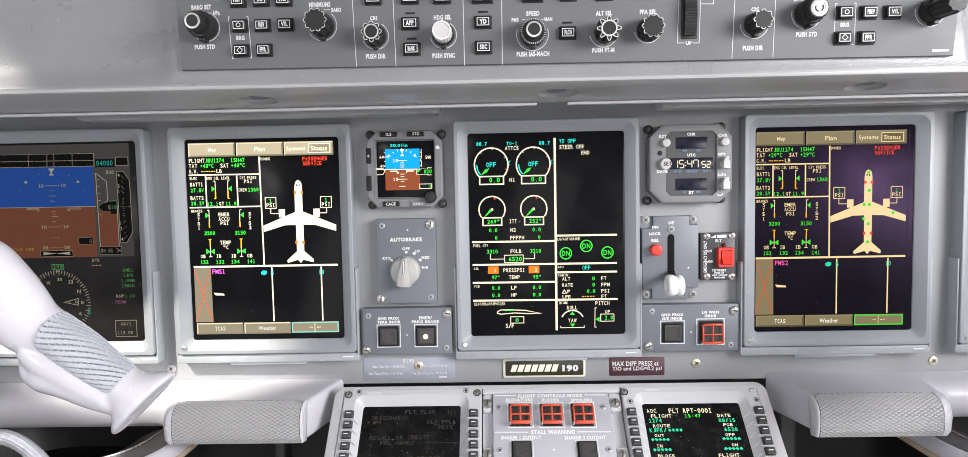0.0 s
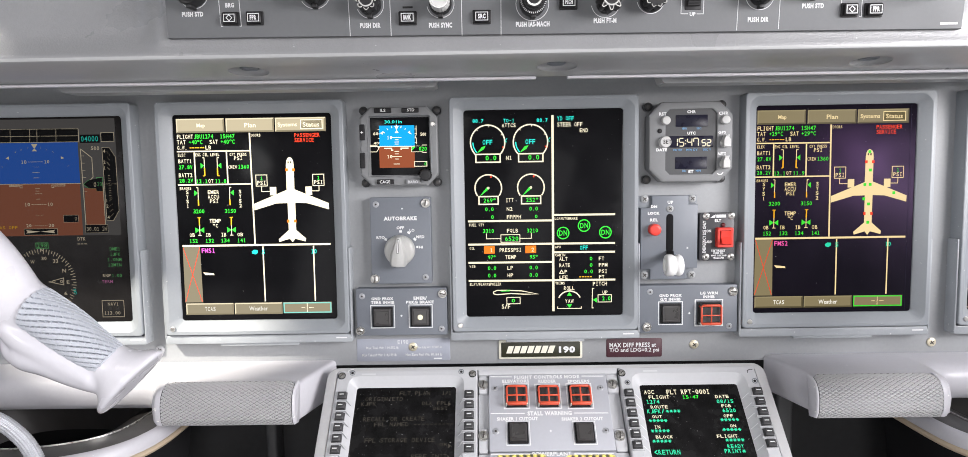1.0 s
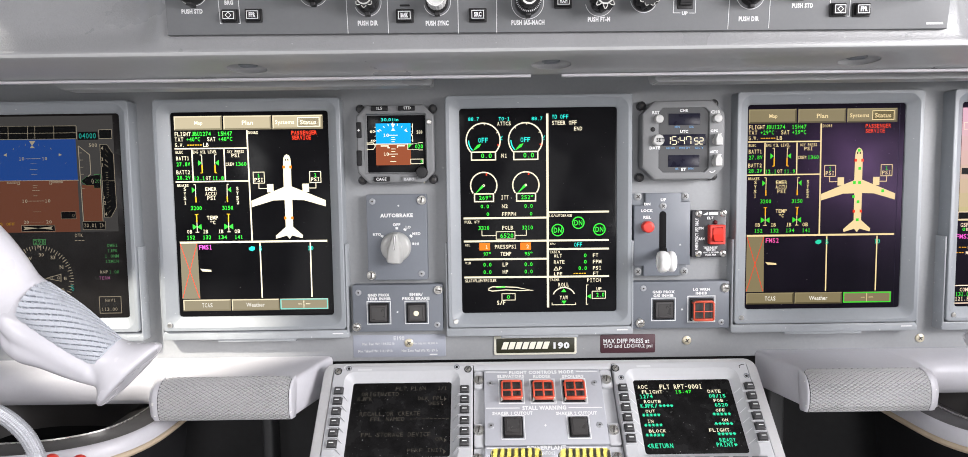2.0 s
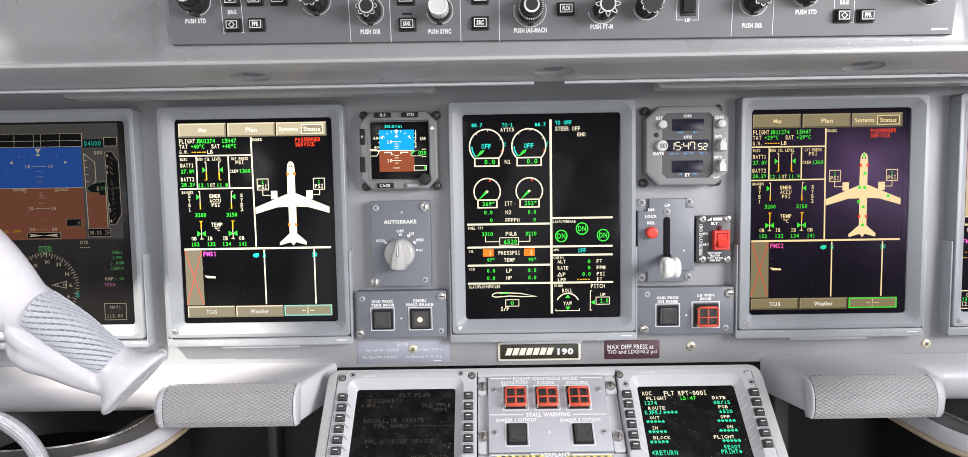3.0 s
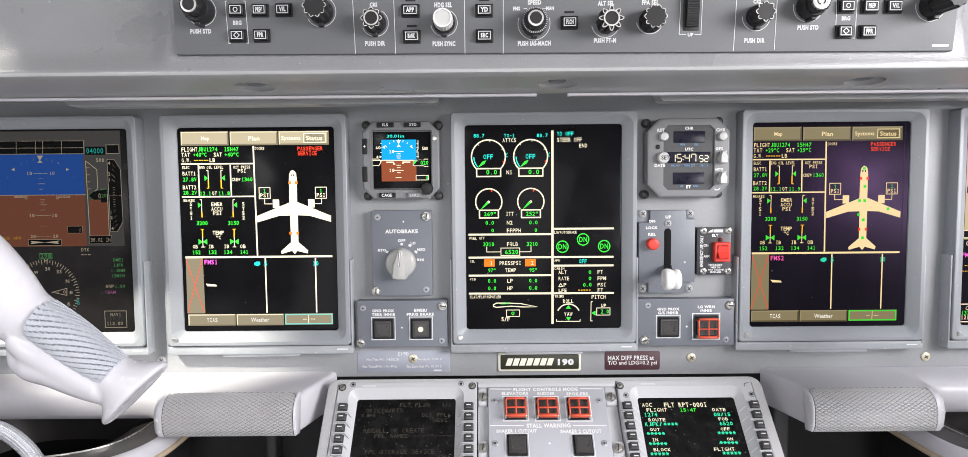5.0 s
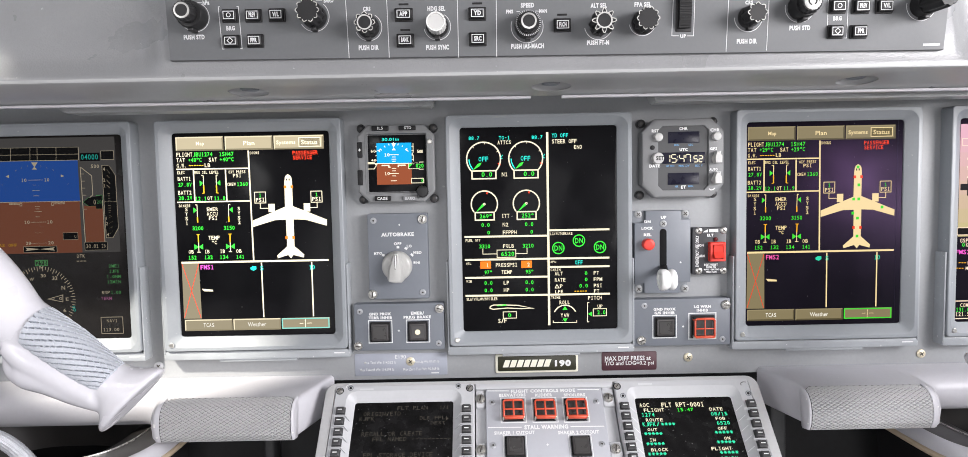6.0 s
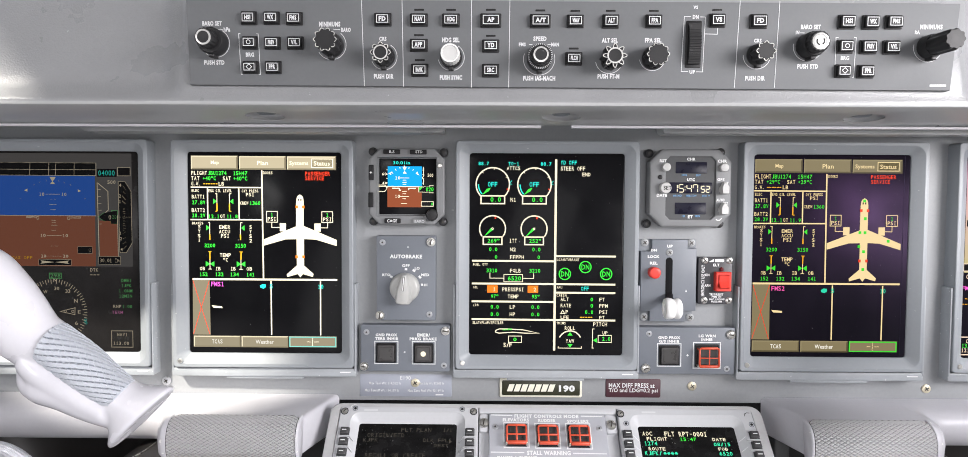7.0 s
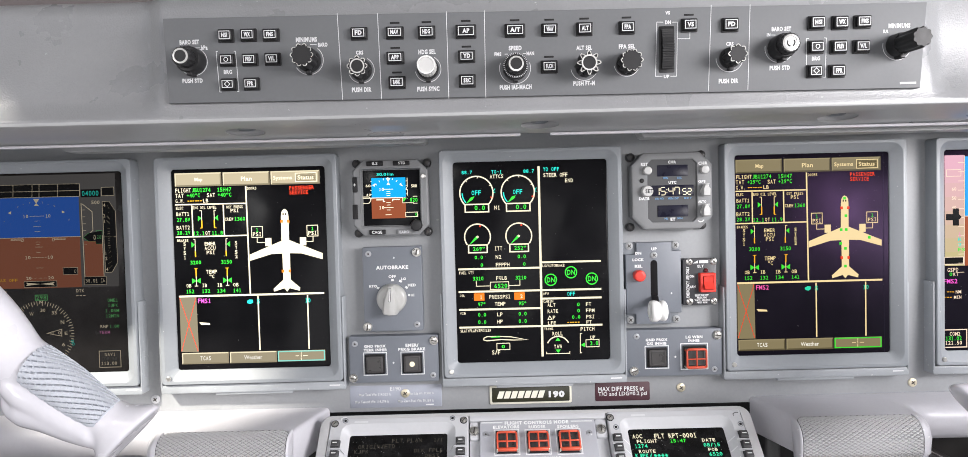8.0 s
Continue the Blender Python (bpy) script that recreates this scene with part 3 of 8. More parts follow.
def status_page(screen, lit, marks, heat, oil, fms):
    p = Page(screen, lit)
    soft_key(p, -0.0857, 0.1204, -0.0311, 0.1045)
    soft_key(p, -0.0294, 0.1202, 0.0253, 0.1044)
    soft_key(p, 0.0266, 0.1201, 0.0840, 0.1043)
    p.t("w", "Map", -0.0624, 0.1148, -0.0532, 0.1093)
    p.t("w", "Plan", -0.0082, 0.1147, 0.0046, 0.1097)
    p.t("w", "Systems", 0.0296, 0.1146, 0.0515, 0.1087)
    p.f("e", 0.0557, 0.1169, 0.0797, 0.1074, 0.0001)
    p.t("w", "Status", 0.0581, 0.1145, 0.0767, 0.1095)
    p.box("w", 0.0555, 0.1171, 0.0799, 0.1072)
    p.name = "dividing_line"
    p.l("w", -0.0029, 0.1036, -0.0019, -0.0228, width=0.0017)
    p.l("w", -0.0864, 0.0837, -0.0032, 0.0835, width=0.0015)
    p.l("w", -0.0871, 0.0458, -0.0033, 0.0460, width=0.0015)
    p.l("w", -0.0667, 0.0825, -0.0667, 0.0467, width=0.0015)
    p.l("w", -0.0300, 0.0824, -0.0298, 0.0466, width=0.0015)
    p.l("w", -0.0857, -0.0241, 0.0848, -0.0241, width=0.0022)
    p.l("w", 0.0069, -0.0258, 0.0071, -0.0897, width=0.0015)
    p.l("w", 0.0651, -0.0259, 0.0650, -0.0898, width=0.0015)
    p.name = "status_text"
    p.t("w", "FLIGHT", -0.0854, 0.1026, -0.0671, 0.0979)
    p.t("g", "JBU1274", -0.0661, 0.1026, -0.0442, 0.0979)
    p.t("g", "15H47", -0.0364, 0.1025, -0.0198, 0.0978)
    p.t("w", "TAT", -0.0857, 0.0965, -0.0758, 0.0918)
    p.t("g", heat, -0.0721, 0.0965, -0.0567, 0.0918)
    p.t("w", "SAT", -0.0486, 0.0964, -0.0391, 0.0917)
    p.t("g", heat, -0.0360, 0.0964, -0.0200, 0.0917)
    p.t("w", "G.W.", -0.0856, 0.0901, -0.0746, 0.0857)
    for k in range(6):
        u, v = -0.0716, 0.0877
        p.f("y", u + k * 0.0029, v + 0.0005, u + k * 0.0029 + 0.0021, v - 0.0005)
    p.t("w", "LB", -0.0535, 0.0900, -0.0472, 0.0856)
    p.t("w", "ELEC", -0.0853, 0.0813, -0.0769, 0.0781)
    p.t("w", "ENG OIL LEVEL", -0.0656, 0.0813, -0.0380, 0.0780)
    p.t("w", "OXY PRESS", -0.0265, 0.0812, -0.0071, 0.0779)
    p.t("w", "PSI", -0.0216, 0.0774, -0.0120, 0.0733)
    p.t("w", "CREW", -0.0286, 0.0672, -0.0190, 0.0636)
    p.t("g", "1360", -0.0174, 0.0677, -0.0049, 0.0633)
    p.t("w", "BATT1", -0.0852, 0.0749, -0.0701, 0.0705)
    p.t("g", "27.8V", -0.0849, 0.0682, -0.0694, 0.0637)
    p.t("w", "BATT2", -0.0855, 0.0591, -0.0700, 0.0546)
    p.t("g", "28.2V", -0.0851, 0.0529, -0.0696, 0.0485)
    p.t("g", "12.1", -0.0660, 0.0520, -0.0531, 0.0475)
    p.t("w", "QT", -0.0521, 0.0519, -0.0463, 0.0475)
    p.t("g", oil, -0.0444, 0.0519, -0.0316, 0.0475)
    p.name = "level_scale"
    for u0, v0, u1, v1, u2, v2, side in ((-0.0558, 0.0763, -0.0558, 0.0649, -0.0558, 0.0558, -1), (-0.0410, 0.0763, -0.0411, 0.0648, -0.0411, 0.0557, 1)):
        p.l("w", u0, v0, u1, v1)
        p.l("w", u0 + 0.0022 * side, v0, u0, v0)
        p.l("y", u1, v1, u2, v2, width=0.0014)
        p.l("y", u2 + 0.0022 * side, v2, u2, v2)
        c = v0 - 0.009
        p.a("g", u0 + side * 0.0005, c, u0 + side * 0.0044, c + 0.0032, u0 + side * 0.0044, c - 0.0032)
    p.name = "brake_text"
    p.t("w", "BRAKES", -0.0852, 0.0432, -0.0723, 0.0402)
    for s, (u0, v0, u1, v1) in zip("SYS1", ((-0.0782, 0.0396, -0.0754, 0.0355), (-0.0784, 0.0343, -0.0756, 0.0302), (-0.0786, 0.0290, -0.0755, 0.0249), (-0.0782, 0.0237, -0.0759, 0.0196))):
        p.t("w", s, u0, v0, u1, v1)
    for s, (u0, v0, u1, v1) in zip("SYS2", ((-0.0179, 0.0395, -0.0151, 0.0354), (-0.0181, 0.0342, -0.0150, 0.0301), (-0.0183, 0.0289, -0.0151, 0.0247), (-0.0181, 0.0236, -0.0150, 0.0194))):
        p.t("w", s, u0, v0, u1, v1)
    p.t("w", "EMER", -0.0534, 0.0393, -0.0405, 0.0351)
    p.t("w", "ACCU", -0.0536, 0.0340, -0.0407, 0.0298)
    p.t("w", "PSI", -0.0514, 0.0290, -0.0417, 0.0248)
    for u0, v0, u1, v1, u2, v2, side in ((-0.0645, 0.0426, -0.0647, 0.0287, -0.0646, 0.0222, -1), (-0.0282, 0.0425, -0.0286, 0.0286, -0.0285, 0.0221, 1)):
        p.l("w", u0, v0, u1, v1)
        p.l("w", u0 + 0.002 * side, v0, u0, v0)
        p.l("y", u1, v1, u2, v2, width=0.0014)
        c = v0 - 0.0062
        p.a("g", u0 + side * 0.0005, c, u0 + side * 0.0044, c + 0.0032, u0 + side * 0.0044, c - 0.0032)
    p.t("g", "3200", -0.0710, 0.0178, -0.0584, 0.0133)
    p.t("g", "3150", -0.0348, 0.0177, -0.0223, 0.0132)
    p.t("w", "TEMP", -0.0530, 0.0065, -0.0401, 0.0020)
    p.t("w", "\u00b0C", -0.0493, 0.0008, -0.0435, -0.0033)
    for u0, v0, u1, v1, u2, v2 in ((-0.0648, 0.0083, -0.0648, -0.0009, -0.0648, -0.0122), (-0.0280, 0.0082, -0.0283, -0.0010, -0.0283, -0.0123)):
        p.l("y", u0, v0, u1, v1, width=0.0013)
        p.l("y", u0 - 0.002, v0, u0 + 0.002, v0)
        p.l("w", u1, v1, u2, v2)
        p.l("w", u2 - 0.002, v2, u2 + 0.002, v2)
        c = v1 - 0.0052
        p.a("g", u1, c, u1 - 0.0050, c + 0.0032, u1 - 0.0050, c - 0.0032)
        p.a("g", u1, c, u1 + 0.0050, c - 0.0032, u1 + 0.0050, c + 0.0032)
    p.t("w", "OB", -0.0766, -0.0095, -0.0708, -0.0137)
    p.t("w", "IB", -0.0582, -0.0096, -0.0524, -0.0137)
    p.t("w", "IB", -0.0404, -0.0096, -0.0346, -0.0138)
    p.t("w", "OB", -0.0217, -0.0096, -0.0153, -0.0138)
    p.t("g", "152", -0.0771, -0.0161, -0.0678, -0.0206)
    p.t("g", "132", -0.0587, -0.0161, -0.0491, -0.0206)
    p.t("g", "134", -0.0409, -0.0161, -0.0310, -0.0206)
    p.t("g", "141", -0.0219, -0.0162, -0.0125, -0.0207)
    p.t("w", "DOORS", -0.0012, 0.1024, 0.0096, 0.0992)
    p.t("r", "PASSENGER", 0.0478, 0.1023, 0.0768, 0.0979)
    p.t("r", "SERVICE", 0.0480, 0.0968, 0.0699, 0.0924)
    p.name = "aircraft_symbol"
    plane_outline(p, marks)
    p.name = "engine_label"
    p.box("w", 0.0023, 0.0559, 0.0149, 0.0433)
    p.box("w", 0.0671, 0.0558, 0.0798, 0.0431)
    p.t("g", "1", 0.0069, 0.0542, 0.0104, 0.0500, 0.0)
    p.t("g", "1", 0.0718, 0.0540, 0.0753, 0.0499, 0.0)
    p.t("w", "PSI", 0.0036, 0.0492, 0.0135, 0.0447)
    p.t("w", "PSI", 0.0685, 0.0490, 0.0784, 0.0446)
    p.l("w", 0.0084, 0.0430, 0.0083, 0.0371, 0.0174, 0.0371)
    p.l("w", 0.0739, 0.0428, 0.0738, 0.0369, 0.0658, 0.0370)
    p.name = "side_view_field"
    p.a("d" if not marks else "b", -0.0855, -0.0253, -0.0656, -0.0253, -0.0650, -0.0899, -0.0859, -0.0898)
    p.l("r", -0.0852, -0.0259, -0.0659, -0.0890, width=0.0007)
    p.l("r", -0.0659, -0.0259, -0.0853, -0.0889, width=0.0007)
    p.t("m", fms, -0.0638, -0.0271, -0.0486, -0.0325)
    p.a("c", -0.0063, -0.0314, -0.0033, -0.0296, 0.0006, -0.0299, 0.0008, -0.0332, -0.0022, -0.0350, -0.0058, -0.0338)
    p.t("c", "5", 0.0053, -0.0296, 0.0091, -0.0347)
    p.t("c", "10", 0.0621, -0.0297, 0.0685, -0.0348)
    p.a("w", -0.0636, -0.0549, -0.0594, -0.0553, -0.0511, -0.0562, -0.0505, -0.0583, -0.0610, -0.0580)
    soft_key(p, -0.0851, -0.0910, -0.0298, -0.1044, "d")
    soft_key(p, -0.0286, -0.0911, 0.0267, -0.1045, "d")
    soft_key(p, 0.0279, -0.0912, 0.0839, -0.1040, "d")
    p.t("l", "TCAS", -0.0634, -0.0953, -0.0510, -0.1002)
    p.t("l", "Weather", -0.0119, -0.0954, 0.0095, -0.1003)
    p.box("x" if not marks else "g", 0.0285, -0.0921, 0.0827, -0.1031, 0.0013)
    p.l("w", 0.0554, -0.0925, 0.0552, -0.1031)
    p.l("w", 0.0487, -0.0976, 0.0529, -0.0976)
    p.l("w", 0.0574, -0.0976, 0.0628, -0.0976)
    p.end()


status_page(port_status_screen, LIT_BRIGHT, False, "+40\u00b0C", "11.8", "FMS1")
status_page(starboard_status_screen, LIT_WARM, True, "+29\u00b0C", "11.9", "FMS2")
for ob in starboard_status_screen.children:
    ob.location.x, ob.location.y = -0.0033, -0.0010  # this page sits a little inboard on its glass

# engine page
p = Page(engine_screen, LIT_MID)
p.l("w", 0.0105, 0.1180, 0.0102, -0.1057, width=0.0026)
for n in ((-0.0867, -0.0005, 0.0094, -0.0007), (-0.0868, -0.0272, 0.0095, -0.0274), (-0.0869, -0.0482, 0.0097, -0.0484), (-0.0869, -0.0692, 0.0098, -0.0697), (0.0114, 0.0054, 0.0811, 0.0053), (0.0110, -0.0274, 0.0809, -0.0276), (0.0108, -0.0374, 0.0810, -0.0376), (0.0106, -0.0697, 0.0814, -0.0698)):
    p.l("w", *n, width=0.0022)
p.t("c", "88.7", -0.0796, 0.1148, -0.0674, 0.1107)
p.t("c", "TO-1", -0.0449, 0.1147, -0.0325, 0.1106)
p.t("c", "88.7", -0.0074, 0.1146, 0.0051, 0.1105)
p.t("w", "ATTCS", -0.0466, 0.1095, -0.0310, 0.1052)
p.name = "gauge"
STEP = 0.0484
for k in (0, 1):
    o = k * STEP
    u, v = -0.0629, 0.0886
    r = 0.0194
    p.arc("w", u + o, v, r, -43, 223, 0.0015, 40)
    u0, v0, u1, v1 = -0.0765, 0.0753, -0.0490, 0.0663
    p.box("w", u0 + o, v0, u1 + o, v1, 0.0015)
    u0, v0, u1, v1 = -0.0655, 0.0739, -0.0533, 0.0684
    p.t("g", "0.0", u0 + o, v0, u1 + o, v1)
    u0, v0, u1, v1 = -0.0686, 0.0915, -0.0576, 0.0860
    p.t("c", "OFF", u0 + o, v0, u1 + o, v1)
    u0, v0, u1, v1, u2, v2, u3, v3 = -0.0751, 0.0765, -0.0698, 0.0834, -0.0652, 0.0848, -0.0675, 0.0808
    p.a("g", u0 + o, v0, u1 + o, v1, u2 + o, v2, u3 + o, v3)
    p.arc("c", u + o, v, r * 0.86, 180, 222, 0.0013, 8)
    for ang in (130, 85, 28):
        c, s = math.cos(radians(ang)), math.sin(radians(ang))
        p.l("w", u + o + c * r * 0.88, v + s * r * 0.88, u + o + c * r, v + s * r)
    p.l("r", u + o + r * 0.84, v - r * 0.26, u + o + r * 1.0, v - r * 0.34, width=0.0016)
    u0, v0, u1, v1, u2, v2 = -0.0437, 0.0894, -0.0408, 0.0931, -0.0408, 0.0888
    p.l("c", u0 + o, v0, u1 + o, v1)
    p.l("c", u0 + o, v0, u2 + o, v2)
    u, v = -0.0629, 0.0371
    r = 0.0151
    p.arc("w", u + o, v, r, -36, 216, 0.0015, 36)
    u0, v0, u1, v1 = -0.0737, 0.0275, -0.0519, 0.0187
    p.box("w", u0 + o, v0, u1 + o, v1, 0.0015)
    u0, v0, u1, v1 = -0.0685, 0.0254, -0.0545, 0.0207
    p.t("g", ("269\u00b0", "252\u00b0")[k], u0 + o, v0, u1 + o, v1)
    u0, v0, u1, v1, u2, v2 = -0.0734, 0.0272, -0.0647, 0.0379, -0.0621, 0.0359
    p.a("g", u0 + o, v0, u1 + o, v1, u2 + o, v2)
    p.arc("w", u + o, v, 0.001, 0, 360, 0.0009, 10)
    p.l("r", u + o + r * 0.2, v + r * 0.76, u + o + r * 0.24, v + r * 0.94, width=0.0016)
    u0, v0, u1, v1 = -0.0668, 0.0152, -0.0572, 0.0108
    p.t("g", "0.0", u0 + o * 1.04, v0, u1 + o * 1.04, v1)
    u0, v0, u1, v1 = -0.0601, 0.0061, -0.0572, 0.0020
    p.t("g", "0", u0 + o * 1.03, v0, u1 + o * 1.03, v1)
    u0, v0, u1, v1 = -0.0646, -0.0524, -0.0552, -0.0568
    p.t("g", "0.0", u0 + o * 0.985, v0, u1 + o * 0.985, v1)
    u0, v0, u1, v1 = -0.0646, -0.0610, -0.0552, -0.0654
    p.t("g", "0.0", u0 + o * 0.985, v0, u1 + o * 0.985, v1)
    u0, v0, u1, v1 = -0.0689, -0.0293, -0.0566, -0.0379
    p.f("o", u0 + o * 0.98, v0, u1 + o * 0.98, v1)
    u0, v0, u1, v1 = -0.0619, -0.0317, -0.0590, -0.0361
    p.t("w", "12"[k], u0 + o * 0.98, v0, u1 + o * 0.98, v1)
p.name = "engine_text"
p.t("w", "N1", -0.0423, 0.0732, -0.0356, 0.0686)
p.t("w", "ITT", -0.0432, 0.0254, -0.0344, 0.0207)
p.t("w", "N2", -0.0423, 0.0152, -0.0356, 0.0108)
p.t("w", "FFPPH", -0.0423, 0.0061, -0.0262, 0.0017)
p.t("w", "FUEL QTY", -0.0855, -0.0032, -0.0683, -0.0064)
p.t("g", "3310", -0.0697, -0.0096, -0.0572, -0.0141)
p.t("w", "FQLB", -0.0423, -0.0097, -0.0297, -0.0141)
p.t("g", "3210", -0.0195, -0.0097, -0.0069, -0.0142)
p.l("w", -0.0657, -0.0146, -0.0657, -0.0208, -0.0493, -0.0208)
p.l("w", -0.0145, -0.0147, -0.0145, -0.0209, -0.0276, -0.0209)
p.box("w", -0.0493, -0.0164, -0.0276, -0.0250)
p.t("g", "6520", -0.0446, -0.0185, -0.0294, -0.0235)
p.t("w", "OIL", -0.0853, -0.0302, -0.0795, -0.0329)
p.t("w", "PRESSPSI", -0.0510, -0.0317, -0.0261, -0.0362)
p.t("g", "97\u00b0", -0.0642, -0.0400, -0.0555, -0.0444)
p.t("w", "TEMP", -0.0446, -0.0400, -0.0320, -0.0444)
p.t("g", "95\u00b0", -0.0165, -0.0401, -0.0074, -0.0445)
p.t("w", "VIB", -0.0857, -0.0511, -0.0789, -0.0538)
p.t("w", "LP", -0.0423, -0.0524, -0.0358, -0.0569)
p.t("w", "HP", -0.0423, -0.0610, -0.0358, -0.0654)
p.t("w", "SLAT/FLAP/SPOILER", -0.0858, -0.0716, -0.0496, -0.0749)
p.l("w", -0.0075, -0.0854, -0.0267, -0.0815, -0.0443, -0.0806, -0.0546, -0.0806, -0.0584, -0.0823, -0.0587, -0.0844, -0.0549, -0.0856, -0.0384, -0.0844, -0.0237, -0.0854, closed=True, width=0.0011)
p.l("g", -0.0502, -0.0812, -0.0396, -0.0809, width=0.0017)
p.box("w", -0.0434, -0.0889, -0.0281, -0.0964)
p.t("g", "0", -0.0378, -0.0907, -0.0340, -0.0949)
p.t("w", "S/F", -0.0493, -0.0969, -0.0396, -0.1020)
p.name = "message_text"
p.t("c", "YD OFF", 0.0157, 0.1165, 0.0345, 0.1119)
p.t("w", "STEER OFF", 0.0158, 0.1097, 0.0441, 0.1050)
p.t("w", "END", 0.0410, 0.1027, 0.0503, 0.0984)
p.t("w", "LG/AUTOBRAKE", 0.0123, 0.0028, 0.0383, -0.0002)
for u, v in ((0.0218, -0.0154), (0.0457, -0.0072), (0.0700, -0.0152)):
    p.arc("g", u, v, 0.0066, 0, 360, 0.0012)
    p.t("g", "DN", u - 0.0046, v + 0.003, u + 0.0046, v - 0.003)
p.t("w", "APU", 0.0125, -0.0301, 0.0189, -0.0327)
p.t("c", "OFF", 0.0409, -0.0301, 0.0500, -0.0349)
p.t("w", "CABIN", 0.0125, -0.0392, 0.0240, -0.0422)
p.t("w", "ALT", 0.0172, -0.0431, 0.0267, -0.0472)
p.t("g", "0", 0.0521, -0.0431, 0.0551, -0.0473)
p.t("w", "FT", 0.0624, -0.0431, 0.0686, -0.0473)
p.t("w", "RATE", 0.0173, -0.0504, 0.0296, -0.0546)
p.t("g", "0", 0.0522, -0.0505, 0.0552, -0.0547)
p.t("w", "FPM", 0.0624, -0.0505, 0.0722, -0.0547)
p.l("w", 0.0174, -0.0620, 0.0197, -0.0581, 0.0221, -0.0620, closed=True)
p.t("w", "P", 0.0232, -0.0579, 0.0262, -0.0620)
p.t("g", "0.0", 0.0458, -0.0579, 0.0555, -0.0621)
p.t("w", "PSI", 0.0625, -0.0579, 0.0722, -0.0621)
p.t("w", "LFE", 0.0174, -0.0644, 0.0268, -0.0682)
for k in range(5):
    u, v = 0.0400, -0.0662
    p.f("y", u + k * 0.0031, v + 0.0005, u + k * 0.0031 + 0.0021, v - 0.0005)
p.t("w", "FT", 0.0626, -0.0644, 0.0688, -0.0683)
p.t("w", "TRIMS", 0.0127, -0.0718, 0.0233, -0.0747)
p.t("w", "ROLL", 0.0224, -0.0768, 0.0345, -0.0813)
u, v = 0.0287, -0.0959
p.arc("w", u, v, 0.0135, 25, 155, 0.0014)
p.a("g", 0.0257, -0.0878, 0.0316, -0.0878, 0.0287, -0.0837)
p.t("w", "YAW", 0.0237, -0.0920, 0.0332, -0.0965)
p.a("g", 0.0258, -0.0980, 0.0317, -0.0980, 0.0288, -0.1021)
p.l("w", 0.0149, -0.1003, 0.0149, -0.1027, 0.0423, -0.1028, 0.0423, -0.1004)
p.t("w", "PITCH", 0.0556, -0.0721, 0.0718, -0.0766)
p.l("w", 0.0572, -0.0799, 0.0551, -0.0798, 0.0547, -0.1025, 0.0568, -0.1025)
p.a("g", 0.0555, -0.0932, 0.0602, -0.0906, 0.0603, -0.0962)
p.t("w", "UP", 0.0666, -0.0825, 0.0725, -0.0864)
p.box("w", 0.0616, -0.0873, 0.0770, -0.0957)
p.t("g", "2.0", 0.0664, -0.0891, 0.0758, -0.0939)
p.end()

# port flight page, dimmed
p = Page(port_flight_screen, LIT_DIM)
p.name = "flight_page"
# Grey glow adds that light veil to the blacks of the upper page.
p.f("q", -0.0885, 0.1225, 0.0825, -0.0100)
p.f("s", -0.085, 0.0963, 0.0391, 0.0498, 0.0001)
p.f("n", -0.085, 0.0495, 0.0386, -0.0099, 0.0001)
p.f("n", 0.0433, 0.0440, 0.0649, 0.0012, 0.0001)
p.f("k", -0.085, 0.1118, 0.0401, 0.0966, 0.0001)
for x0, y0, x1, y1 in ((-0.0745, 0.1116, 0.0408, 0.1113), (-0.0753, 0.0969, 0.0401, 0.0966), (-0.0749, 0.1037, 0.0405, 0.1034), (-0.0369, 0.1115, -0.0376, 0.0968), (-0.0146, 0.1114, -0.0154, 0.0967), (-0.0064, 0.1114, -0.0071, 0.0967), (0.0153, 0.1114, 0.0146, 0.0967), (0.0408, 0.1113, 0.0404, 0.0966)):
    p.l("w", x0, y0, x1, y1, width=0.0006)
p.l("w", -0.085, 0.0498, 0.0399, 0.0495)
p.f("k", 0.0419, 0.1045, 0.0648, 0.0952, 0.0001)
p.t("c", "04000", 0.0432, 0.1029, 0.0627, 0.0966)
p.f("k", 0.0661, 0.1064, 0.0808, 0.0965, 0.0001)
p.box("w", 0.0661, 0.1064, 0.0808, 0.0965, 0.0005)
p.t("w", "500", 0.0539, 0.0911, 0.0634, 0.0870)
p.l("w", 0.0417, 0.0887, 0.0426, -0.0016)
p.l("w", 0.0425, 0.0879, 0.0542, 0.0783, 0.0543, 0.0564, 0.0448, 0.0481)
p.l("w", 0.0651, 0.0503, 0.0651, -0.0005)
for k in range(6):
    u, v = 0.0422, 0.0805
    p.l("w", u + 0.0002 * k, v - 0.0081 * k, u + 0.0035 + 0.0002 * k, v - 0.0081 * k, width=0.0005)
p.a("k", 0.0429, 0.0482, 0.0492, 0.0531, 0.0648, 0.0558, 0.0644, 0.0404, 0.0575, 0.0404, 0.0570, 0.0437, 0.0488, 0.0437, lift=0.0002)
p.l("g", 0.0429, 0.0482, 0.0492, 0.0531, 0.0580, 0.0531, 0.0581, 0.0558, 0.0648, 0.0558, 0.0644, 0.0404, 0.0575, 0.0404, 0.0570, 0.0437, 0.0488, 0.0437, closed=True)
p.t("w", "0", 0.0546, 0.0509, 0.0574, 0.0451)
